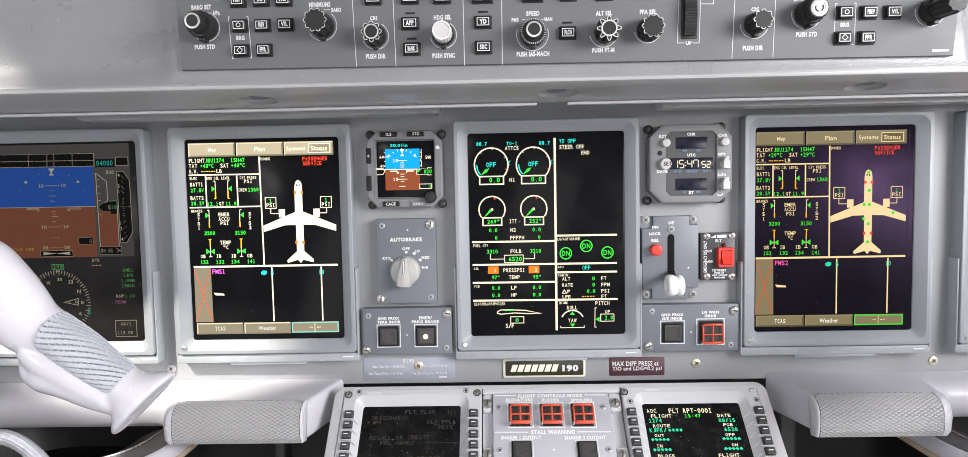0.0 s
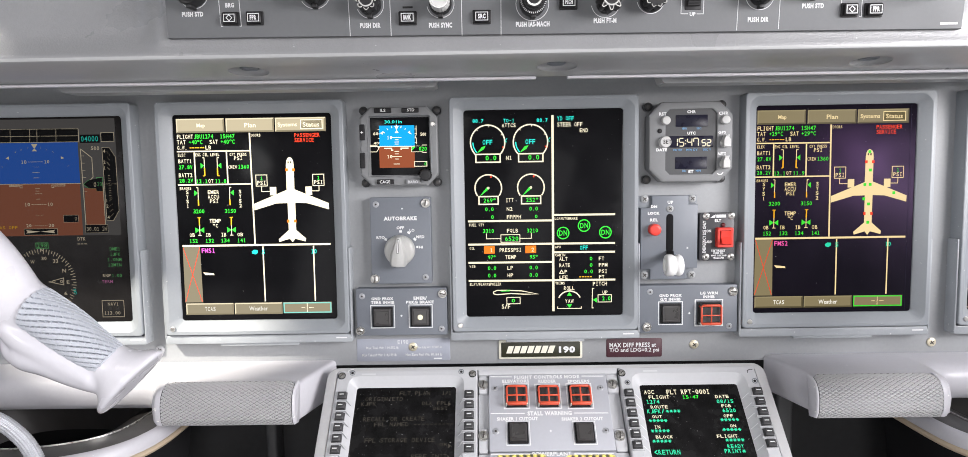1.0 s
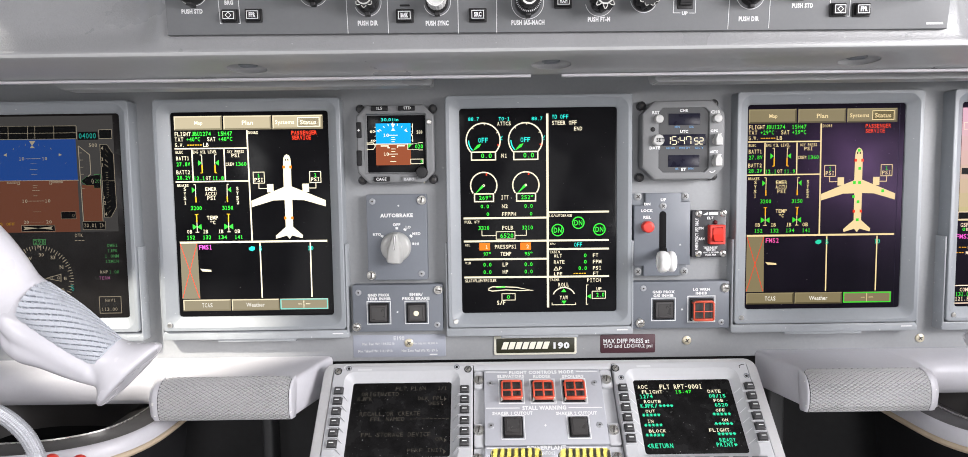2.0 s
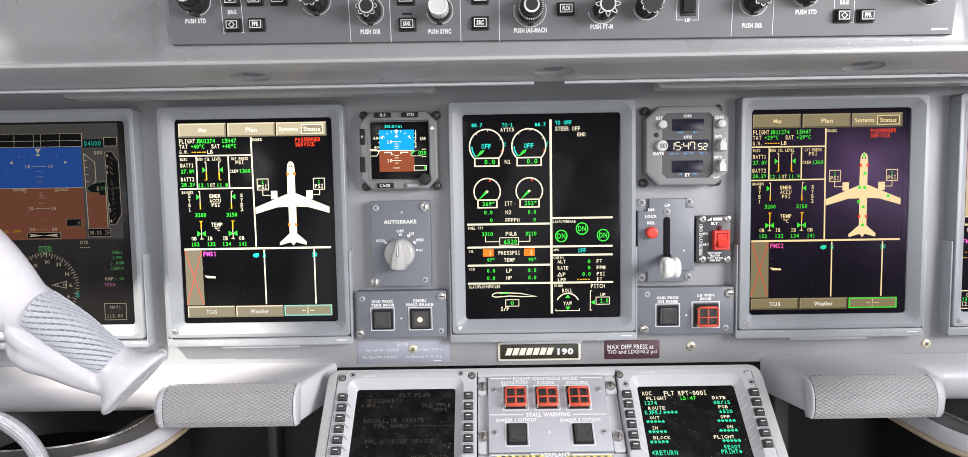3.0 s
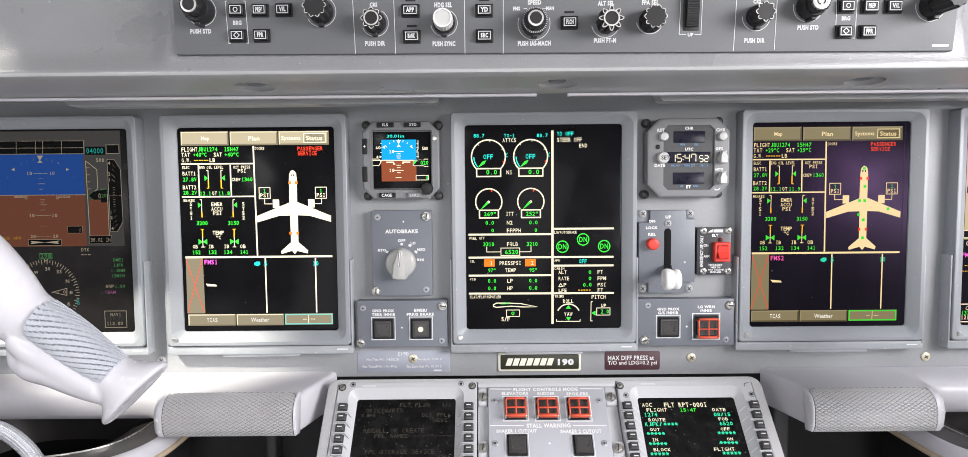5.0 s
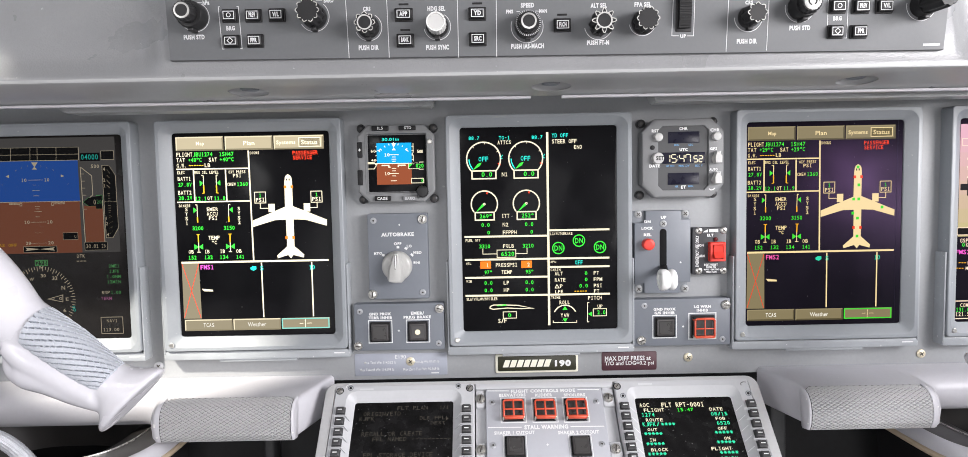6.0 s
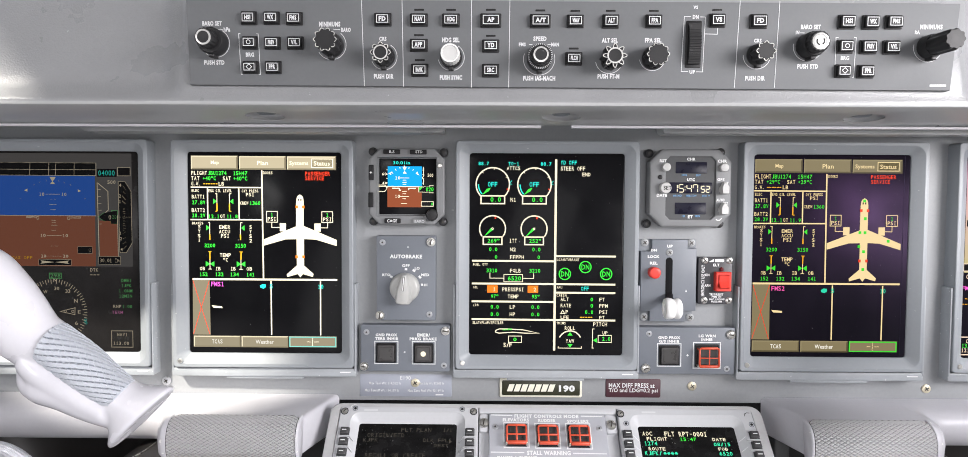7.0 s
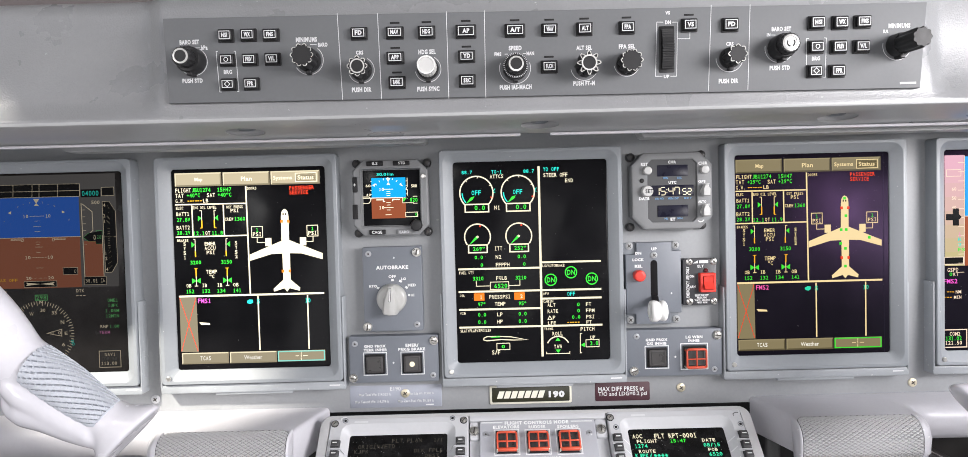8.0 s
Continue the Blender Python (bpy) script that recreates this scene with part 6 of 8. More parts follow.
a0, a1, b0, b1 = u0 + 0.0036, u1 - 0.0036, v1 + 0.0045, v0 - 0.0036
mid = (b0 + b1) / 2
prof = [(b0, 0.004), (b0, 0.0125), (mid, 0.0075), (b1, 0.0085), (b1, 0.004)]
loft(bm, [[(a0, v, w) for v, w in prof], [(a1, v, w) for v, w in prof]], True)
part("rocker", bm, RED, rock, smooth=0)

# glideslope and gear warning switches
th = thing("switch_panel", PANEL_FACE, 0.2406, 0.9498, "dark grey panel with black and red guarded switches", "control panel", "switch panels")
plate(th, 0.1852, 0.9768, 0.2970, 0.9219, -0.013, MID, MODULE)
legend(th, [("GND PROX", 0.2077, 0.9667, 0.2334, 0.9633), ("G/S INHIB", 0.2087, 0.9624, 0.2321, 0.9589), ("LG WRN", 0.2545, 0.9690, 0.2743, 0.9656), ("INHIB", 0.2577, 0.9647, 0.2708, 0.9613), ("+", 0.2407, 0.9457, 0.2434, 0.9430)], MID + 0.0002, weight=0.05)
push_switch(th, 0.2069, 0.9578, 0.2343, 0.9314, MID)
push_switch(th, 0.2487, 0.9596, 0.2801, 0.9294, MID)
guard(th, 0.2524, 0.9555, 0.2767, 0.9318, MID)
slot_screw(th, 0.2915, 0.9690, MID, 0.0054, -5)
slot_screw(th, 0.1935, 0.9290, MID, 0.0054, 15)
ring_screw(th, 0.1972, 0.9694, MID, 0.0033)
ring_screw(th, 0.2878, 0.9287, MID, 0.0033)

# type plate and pressure placard
th = thing("type_plate", PANEL_FACE, 0.0726, 0.9012, "dark olive type plate with a cream border", "placard")
plate(th, 0.0236, 0.9125, 0.1215, 0.8897, -0.01300, -0.01100, material("cream_enamel", (0.80, 0.78, 0.66), 0.4, vary=0.08, vary_size=80), "border", 0.002)
plate(th, 0.0264, 0.9099, 0.1190, 0.8921, -0.01200, -0.01040, OLIVE, "field", 0.0015)
bm = bmesh.new()
u0, v0, u1, v1 = 0.0322, 0.9056, 0.0885, 0.8969
d = (u1 - u0) / 7
for k in range(7):
    lean = 0.003
    area(bm, [(u0 + k * d, v1), (u0 + k * d + lean, v0), (u0 + k * d + d * 0.8 + lean, v0), (u0 + k * d + d * 0.8, v1)], -0.01020)
part("maker_mark", bm, material("cream_ink", (0.82, 0.80, 0.68), 0.5, vary=0), th, kind="stuff")
legend(th, [("190", 0.0939, 0.9048, 0.1129, 0.8966)], -0.01020, weight=0.06)
th = thing("pressure_placard", PANEL_FACE, 0.1822, 0.9011, "dark brown placard with white pressure limit text", "placard")
plate(th, 0.1497, 0.9124, 0.2150, 0.8900, -0.01300, -0.01220, BROWN_PLATE, "plate", 0.002)
legend(th, [("MAX DIFF PRESS at", 0.1533, 0.9074, 0.2078, 0.9018), ("T/O and LDG=0.2 psi", 0.1533, 0.9012, 0.2114, 0.8950)], -0.01200)


# ---- flight guidance panel on the glareshield ----
GW = 0.003  # its face
guide = thing("guidance_panel", GUIDE_FACE, 0.080, 0.0108, "long grey flight guidance panel with knobs and keys", "control panel")
GUIDE = material("dark_grey_guidance_paint", (0.135, 0.14, 0.146), 0.58, grain=0.08, grain_size=1300, vary=0.07, spec=0.3)
bm = bmesh.new()
corners = ((0.4132, 0.0432), (-0.2535, 0.0458), (-0.2520, -0.0276), (0.4086, -0.0306))
middle = Vector((0.080, 0.008))
loft(bm, [[(u - math.copysign(i, u - middle.x), v - math.copysign(i, v - middle.y), w) for u, v in corners] for i, w in ((0, -0.006), (0, GW - 0.0008), (0.0003, GW - 0.0002), (0.0009, GW))], True)
part("plate", bm, GUIDE, guide)
GUIDE_INK = material("off_white_ink", (0.60, 0.61, 0.62), 0.6, vary=0)
KEY = material("black_key", (0.014, 0.014, 0.015), 0.45, vary=0.1, vary_size=120, spec=0.25)
CHROME = material("bright_ring", (0.62, 0.62, 0.60), 0.25, 0.5, vary=0)
WORN_EDGE = material("worn_white_knob_edge", (0.44, 0.44, 0.42), 0.4, vary=0.8, vary_size=260)


def key(s, u0, v0, u1, v1, lamp=False):
    """A black key with a white frame and legend."""
    bm = bmesh.new()
    loft(bm, [at_w(rrect(u0 + i, v1 + i, u1 - i, v0 - i, 0.0008, 2), GW + w) for i, w in ((-0.0012, 0), (-0.0012, 0.0008), (-0.0004, 0.0012), (0, 0.0012), (0, 0.0040), (0.0006, 0.0046))], True)
    k = part("key", bm, KEY, guide)
    bm = bmesh.new()
    w = GW + 0.0048
    d = 0.0014
    stroke(bm, box_pts(u0 + d, v0 - d, u1 - d, v1 + d), 0.0006, w, True)
    um, vm = (u0 + u1) / 2, (v0 + v1) / 2
    if s == "ring":
        stroke(bm, circle(um, vm, 0.0017, 14), 0.0006, w, True)
    elif s == "diamond":
        stroke(bm, [(um - 0.0024, vm), (um, vm + 0.0024), (um + 0.0024, vm), (um, vm - 0.0024)], 0.0006, w, True)
    else:
        h = 0.0020
        half = min(0.00135 * len(s) + 0.0004, (u1 - u0) / 2 - 0.0032)
        word(bm, s, um - half, vm + h, um + half, vm - h, w, 0.055)
    part("key_legend", bm, GUIDE_INK, k, smooth=0)
    if lamp:
        bm = bmesh.new()
        slab(bm, um - 0.0042, v0 + 0.0052, um + 0.0042, v0 + 0.0036, GW - 0.001, GW + 0.0003, 0.0004, 0.0001)
        part("unlit_lamp", bm, BLACK, guide)


def ring_mark(u, v, r, a0=-150, a1=60):
    bm = bmesh.new()
    stroke(bm, [(u + r * math.cos(radians(a)), v + r * math.sin(radians(a))) for a in np.linspace(a0, a1, 24)], 0.00055, GW + 0.0002)
    part("dial_arc", bm, GUIDE_INK, guide, smooth=0)


def plain_knob(u, v, r, h, teeth, wave, ring=None, top=None, name="knob", skirt=1.18, notched=False, lug=False):
    """A fluted black knob on a skirt; ring: a bright rim on its top; lug: a pointer on the skirt's foot."""
    bm = bmesh.new()
    turned(bm, u, v, [(r * skirt, GW), (r * skirt, GW + h * 0.22), (r * skirt * 0.92, GW + h * 0.30)], 32)
    if lug:
        slab(bm, u - 0.0022, v - r * skirt + 0.001, u + 0.0022, v - r * skirt - 0.0024, GW, GW + h * 0.26, 0.0006)
    k = part("knob", bm, KNOB, guide, "black fluted knob", smooth=40)
    bm = bmesh.new()
    turned(bm, u, v, [(r, GW + h * 0.28), (r, GW + h * 0.93), (r * 0.90, GW + h), (r * 0.55, GW + h)], max(teeth * 6, 36), wave, teeth)
    part("fluted_grip", bm, top or KNOB, k, smooth=50)
    if ring:
        bm = bmesh.new()
        loft(bm, [at_w(circle(u, v, q, 32), GW + h + z) for q, z in ((ring * 1.0, -0.001), (ring, 0.0008), (ring * 0.82, 0.0008), (ring * 0.80, -0.0006))], True)
        part("bright_rim", bm, CHROME, k, smooth=40)
        bm = bmesh.new()
        area(bm, circle(u, v, ring * 0.81, 24), GW + h + 0.0003)
        part("cap", bm, top or KNOB, k)
    if notched:
        bm = bmesh.new()
        for t in range(teeth):
            a = 2 * math.pi * t / teeth
            arc = [a + math.pi / teeth * q for q in (-0.75, -0.45, -0.15, 0.15, 0.45, 0.75)]
            stroke(bm, [(u + (r * 0.95 + wave * math.cos(teeth * b)) * math.cos(b), v + (r * 0.95 + wave * math.cos(teeth * b)) * math.sin(b)) for b in arc], 0.0007, GW + h + 0.0002)
        part("white_edge_line", bm, WORN_EDGE, k, smooth=0)


def double_knob(u, v, tip, wide=0.0098, tall=0.013, narrow=0.0074, reach=0.026, knurl=False, cap=None):
    """Two knobs on one shaft: a wide black one with a lug and a narrow one in front."""
    bm = bmesh.new()
    turned(bm, u, v, [(wide, GW), (wide, GW + tall * 0.9), (wide * 0.92, GW + tall), (narrow, GW + tall)], 36, 0.0002, 18)
    slab(bm, u - 0.0022, v - wide + 0.001, u + 0.0022, v - wide - 0.0024, GW, GW + tall * 0.8, 0.0006)
    k = part("knob", bm, KNOB, guide, "black double knob", smooth=40)
    bm = bmesh.new()
    turned(bm, u, v, [(narrow * 0.9, GW + tall * 0.9), (narrow, GW + tall * 1.1), (narrow, GW + reach * 0.95), (narrow * 0.9, GW + reach)], 48, 0.0003, 16)
    part("inner_knob", bm, KNOB, k, smooth=40)
    if tip:
        bm = bmesh.new()
        loft(bm, [at_w(circle(u, v, q, 32), GW + reach + z) for q, z in ((narrow * 0.80, -0.0016), (narrow * 0.80, 0.0006), (narrow * 0.62, 0.0008), (narrow * 0.60, -0.0004))], True)
        part("bright_rim", bm, tip, k, smooth=40)
        bm = bmesh.new()
        area(bm, circle(u, v, narrow * 0.61, 24), GW + reach + 0.0004)
        part("cap", bm, cap or KNOB, k)
    if cap:
        bm = bmesh.new()
        for a0, a1 in ((-60, 40), (150, 260)):
            stroke(bm, [(u + narrow * 0.36 * math.cos(radians(a)), v + narrow * 0.36 * math.sin(radians(a))) for a in np.linspace(a0, a1, 10)], 0.0011, GW + reach + 0.0006)
        part("cap_marks", bm, BLACK, k, smooth=0)
    if knurl:
        bm = bmesh.new()
        for t in range(40):
            a = 2 * math.pi * t / 40
            stroke(bm, [(u + q * math.cos(a), v + q * math.sin(a)) for q in (wide * 0.86, wide * 0.99)], 0.0006, GW + tall + 0.0003)
        part("knurled_edge", bm, CDU_GREY, k, smooth=0, kind="stuff")


for s, n in (("HSI", (-0.2044, 0.0340, -0.1927, 0.0246)), ("WX", (-0.1848, 0.0339, -0.1729, 0.0248)), ("FMS", (-0.1654, 0.0334, -0.1530, 0.0245)), ("ring", (-0.2040, 0.0128, -0.1924, 0.0039)), ("PREV", (-0.1844, 0.0125, -0.1725, 0.0038)), ("V/L", (-0.1646, 0.0127, -0.1526, 0.0038)), ("diamond", (-0.2039, -0.0084, -0.1922, -0.0170)), ("FPR", (-0.1840, -0.0082, -0.1721, -0.0171))):
    key(s, *n)
GWORDS = [("BRG", -0.2023, 0.0003, -0.1950, -0.0035), ("BARO SET", -0.2396, 0.0270, -0.2225, 0.0229), ("hPa", -0.2211, 0.0219, -0.2154, 0.0179), ("PUSH STD", -0.2389, -0.0064, -0.2211, -0.0104), ("MINIMUMS", -0.1380, 0.0267, -0.1195, 0.0224), ("BARO", -0.1188, 0.0217, -0.1105, 0.0179)]
GLINES = [[(-0.2066, 0.0163), (-0.2081, 0.0163), (-0.2067, -0.0187), (-0.2050, -0.0188)], [(-0.1926, 0.0162), (-0.1911, 0.0161), (-0.1898, -0.0187), (-0.1914, -0.0186)], [(-0.2259, 0.0199), (-0.2218, 0.0198)], [(-0.1255, 0.0202), (-0.1200, 0.0200)]]
ring_mark(-0.2284, 0.0082, 0.0122, -160, 60)
double_knob(-0.2284, 0.0082, CHROME, 0.0112, 0.013, 0.0080, 0.024)
ring_mark(-0.1274, 0.0070, 0.0127, -150, 50)
plain_knob(-0.1269, 0.0065, 0.0092, 0.024, 10, 0.0008, None, None, "knob", 1.12, True, True)
for s, n, lamp in (("FD", (-0.0887, 0.0328, -0.0762, 0.0238), 0), ("NAV", (-0.0578, 0.0325, -0.0445, 0.0237), 1), ("HDG", (-0.0300, 0.0325, -0.0170, 0.0232), 1), ("AP", (0.0029, 0.0326, 0.0187, 0.0227), 1), ("APP", (-0.0580, 0.0110, -0.0448, 0.0022), 1), ("BANK", (-0.0570, -0.0102, -0.0443, -0.0192), 1), ("YD", (0.0045, 0.0106, 0.0172, 0.0018), 1), ("SRC", (0.0045, -0.0102, 0.0172, -0.0194), 0), ("A/T", (0.0456, 0.0322, 0.0614, 0.0226), 1), ("VNAV", (0.0774, 0.0318, 0.0899, 0.0228), 1), ("FLCH", (0.0765, 0.0000, 0.0890, -0.0090), 1), ("ALT", (0.1079, 0.0320, 0.1203, 0.0225), 1), ("FPA", (0.1450, 0.0320, 0.1572, 0.0228), 1)):
    key(s, *n, bool(lamp))
GWORDS += [("CRS", -0.0859, 0.0140, -0.0795, 0.0104), ("PUSH DIR", -0.0907, -0.0177, -0.0736, -0.0220), ("HDG SEL", -0.0313, 0.0135, -0.0162, 0.0093), ("PUSH SYNC", -0.0333, -0.0185, -0.0139, -0.0228), ("SPEED", 0.0477, 0.0147, 0.0591, 0.0107), ("FMS", 0.0352, 0.0094, 0.0412, 0.0061), ("MAN", 0.0632, 0.0094, 0.0699, 0.0061), ("PUSH IAS-MACH", 0.0391, -0.0189, 0.0671, -0.0232), ("ALT SEL", 0.1068, 0.0134, 0.1207, 0.0094), ("PUSH FT-M", 0.1037, -0.0172, 0.1226, -0.0213), ("FPA SEL", 0.1440, 0.0136, 0.1583, 0.0096)]
GLINES += [[(-0.1010, 0.0465), (-0.0991, -0.0284)], [(-0.0659, 0.0456), (-0.0649, -0.0288)], [(-0.0059, 0.0458), (-0.0058, -0.0296)], [(0.0272, 0.0456), (0.0267, -0.0297)], [(0.0441, 0.0077), (0.0470, 0.0076)], [(0.0600, 0.0078), (0.0629, 0.0077)]]
ring_mark(-0.0817, -0.0029, 0.0113, -160, 60)
plain_knob(-0.0817, -0.0029, 0.0080, 0.019, 8, 0.0009, 0.0062, None, "knob", 1.18, True, True)
ring_mark(-0.0233, -0.0034, 0.0113, -170, 60)
plain_knob(-0.0233, -0.0034, 0.0080, 0.019, 20, 0.0002, 0.0078, PALE, lug=True)
ring_mark(0.0529, -0.0047, 0.0136, -200, 20)
double_knob(0.0529, -0.0047, CHROME, 0.0108, 0.013, 0.0080, 0.021, True)
ring_mark(0.1135, -0.0050, 0.0118, -170, 30)
plain_knob(0.1142, -0.0058, 0.0082, 0.023, 8, 0.0022, 0.0066, None, "knob", 1.0, True)
ring_mark(0.1509, -0.0029, 0.0113, -170, 40)
plain_knob(0.1514, -0.0036, 0.0090, 0.018, 10, 0.0008, None, None, "knob", 1.1, True)
for s, n, lamp in (("VS", (0.1995, 0.0329, 0.2115, 0.0234), 1), ("FD", (0.2346, 0.0325, 0.2473, 0.0225), 0), ("HSI", (0.3101, 0.0322, 0.3225, 0.0223), 0), ("WX", (0.3307, 0.0319, 0.3428, 0.0220), 0), ("FMS", (0.3501, 0.0319, 0.3627, 0.0224), 0), ("ring", (0.3098, 0.0112, 0.3217, 0.0018), 0), ("PREV", (0.3294, 0.0110, 0.3418, 0.0013), 0), ("V/L", (0.3492, 0.0107, 0.3616, 0.0012), 0), ("diamond", (0.3090, -0.0097, 0.3204, -0.0189), 0), ("FPR", (0.3283, -0.0100, 0.3405, -0.0192), 0)):
    key(s, *n, bool(lamp))
GWORDS += [("VS", 0.1849, 0.0410, 0.1890, 0.0379), ("DN", 0.1846, 0.0331, 0.1897, 0.0297), ("UP", 0.1831, -0.0137, 0.1880, -0.0168), ("CRS", 0.2379, 0.0132, 0.2444, 0.0098), ("PUSH DIR", 0.2313, -0.0184, 0.2485, -0.0226), ("BARO SET", 0.2776, 0.0252, 0.2947, 0.0212), ("IN", 0.2734, 0.0200, 0.2765, 0.0170), ("PUSH STD", 0.2759, -0.0082, 0.2937, -0.0123), ("BRG", 0.3129, -0.0012, 0.3202, -0.0048), ("MINIMUMS", 0.3796, 0.0255, 0.3987, 0.0213), ("RA", 0.3752, 0.0204, 0.3796, 0.0173)]
GLINES += [[(0.2249, 0.0452), (0.2223, -0.0289)], [(0.2588, 0.0449), (0.2569, -0.0285)], [(0.1831, 0.0316), (0.1774, 0.0318), (0.1759, -0.0148), (0.1819, -0.0149)], [(0.1908, 0.0314), (0.1955, 0.0313), (0.1944, -0.0152), (0.1890, -0.0151)], [(0.1952, 0.0171), (0.2061, 0.0168), (0.2063, 0.0233)], [(0.3103, 0.0143), (0.3081, 0.0144), (0.3083, -0.0194), (0.3102, -0.0195)], [(0.3236, 0.0145), (0.3254, 0.0144), (0.3248, -0.0194), (0.3231, -0.0193)], [(0.2768, 0.0182), (0.2810, 0.0181)]]
u0, v0, u1, v1 = 0.1800, 0.0272, 0.1916, -0.0109
bm = bmesh.new()
slab(bm, u0 - 0.001, v0 + 0.001, u1 + 0.001, v1 - 0.001, GW - 0.002, GW + 0.0004, 0.001, 0.0002)
part("wheel_well", bm, BLACK, guide)
bm = bmesh.new()
vm, R = (v0 + v1) / 2, (v0 - v1) / 2 * 1.02
prof = []
for k in range(61):
    a = radians(-62 + 124 * k / 60)
    q = R * 1.04 - (0.0016 if k % 4 < 2 else 0)
    prof.append((vm + q * math.sin(a), GW + q * math.cos(a) * 0.42 - 0.0015))
prof = [(vm - R * 0.92, GW - 0.001)] + prof + [(vm + R * 0.92, GW - 0.001)]
loft(bm, [[(u, v, w) for v, w in prof] for u in (u0 + 0.0008, u1 - 0.0008)], True)
part("thumbwheel", bm, KNOB, guide, "ribbed black thumbwheel", smooth=20)
ring_mark(0.2408, -0.0008, 0.0118, -180, 20)
plain_knob(0.2408, -0.0008, 0.0076, 0.019, 8, 0.0009, None, None, "knob", 1.18, True, True)
ring_mark(0.2843, 0.0068, 0.0125, -190, 20)
double_knob(0.2843, 0.0068, CHROME, 0.0104, 0.013, 0.0086, 0.021, False, PALE)
ring_mark(0.3873, 0.0064, 0.0125, -190, 20)
plain_knob(0.3873, 0.0064, 0.0084, 0.033, 9, 0.0006, None, lug=True)
bm = bmesh.new()
for s, u0, v0, u1, v1 in GWORDS:
    word(bm, s, u0, v0, u1, v1, GW + 0.0002, 0.050)
part("legend", bm, GUIDE_INK, guide, smooth=0, kind="stuff")
for line in GLINES:
    bm = bmesh.new()
    stroke(bm, line, 0.00055, GW + 0.0002)
    part("dividing_line", bm, GUIDE_INK, guide, smooth=0)
bm = bmesh.new()
area(bm, box_pts(0.3904, -0.0253, 0.4046, -0.0271), GW + 0.0002)
part("maker_mark", bm, GUIDE_INK, guide)

# rails, flaps and reading lights along the glareshield's lower edge
for x0, x1 in ((GL0, 0.0600), (0.0895, GL1)):
    bm = bmesh.new()
    prof = [(0.5985, 1.1958), (0.5975, 1.1946), (0.5985, 1.1934), (0.6040, 1.1934), (0.6046, 1.1960)]
    loft(bm, [[(x, y, z) for y, z in prof] for x in (x0, x1)], True)
    solid("edge_rail", bm, LEDGE, "thin pale grey rail under the glareshield", "trim", "structure", "edge rails")


def flap(x0, x1, cut0, cut1):
    """A strip hung under the glareshield behind the rail; its lower corners may be cut."""
    bm = bmesh.new()
    out = [(x0, 1.2130), (x0, 1.2000), (x0 + cut0, 1.1925), (x1 - cut1, 1.1925), (x1, 1.1925 + cut1), (x1, 1.2130)]
    loft(bm, [[(x, y, z) for x, z in out] for y in (0.634, 0.658)], True)
    bmesh.ops.bevel(bm, geom=[e for e in bm.edges if max(v.co.z for v in e.verts) < 1.1926], offset=0.0012, segments=2, affect="EDGES")
    solid("shade_strip", bm, SMOOTH, "pale grey strip under the glareshield", "trim", "structure", "shade strips", smooth=40)


flap(-0.418, -0.036, 0.010, 0.002)
flap(0.186, 0.66, 0.003, 0.010)

for x in LIGHT_WELLS:
    th = thing("reading_light", pose(x, 0.5790, 1.2046, 180, 0, 0), 0, 0, "small round reading light recessed in the glareshield", "light", "reading lights")
    bm = bmesh.new()
    turned(bm, 0, 0, [(0.0085, -0.004), (0.0085, 0.0012), (0.0070, 0.0020), (0.0060, 0.0008), (0.003, 0.0004)], 24)
    part("lens_ring", bm, PLATE, th, smooth=40)


# ---- lower ledges with palm rests ----
def ledge(side, x_in, x_pad, x_out, label):
    """A shelf along the panel's foot: a deep block by the pedestal, a shallow run outboard."""
    def prof(front, s):
        top, low = 0.8900 - s, 0.8490 + s
        r = 0.012
        return [(0.7275, top + 0.001), (front + 0.030, top), (front + r, top - 0.0025), (front + 0.0035, top - 0.009), (front, top - 0.018), (front + 0.002, low + 0.006), (front + 0.008, low), (0.7275, low)]
    bm = bmesh.new()
    rows = [(x_in, 0.642, 0.0050, 0.024), (x_in + side * 0.0010, 0.6360, 0.0020, 0.024), (x_in + side * 0.0028, 0.6330, 0.0006, 0.024), (x_in + side * 0.0060, 0.632, 0, 0.023), (x_in + side * 0.060, 0.632, 0, 0.0), (x_pad - side * 0.006, 0.632, 0, 0), (x_pad - side * 0.001, 0.640, 0, 0), (x_pad + side * 0.002, 0.662, 0, 0), (x_pad + side * 0.012, 0.680, 0, 0), (x_pad + side * 0.03, 0.684, 0, 0), (x_out, 0.684, 0, 0)]
    loft(bm, [[(x + side * slant * (0.7275 - y) / 0.0955, y, z) for y, z in prof(f, s)] for x, f, s, slant in rows], True)
    return solid("panel_ledge", bm, LEDGE, label, "ledge", "structure", smooth=45)


ledge(-1, -0.168, -0.342, -0.945, "smooth pale grey ledge below the instrument panel")
ledge(1, 0.334, 0.490, 1.095, "smooth pale grey ledge below the instrument panel")


RIM = material("worn_pale_rim", (0.575, 0.57, 0.605), 0.36, grain=0.1, vary=0.1, vary_size=60, specks=(240, 0.66, (0.82, 0.82, 0.80)))


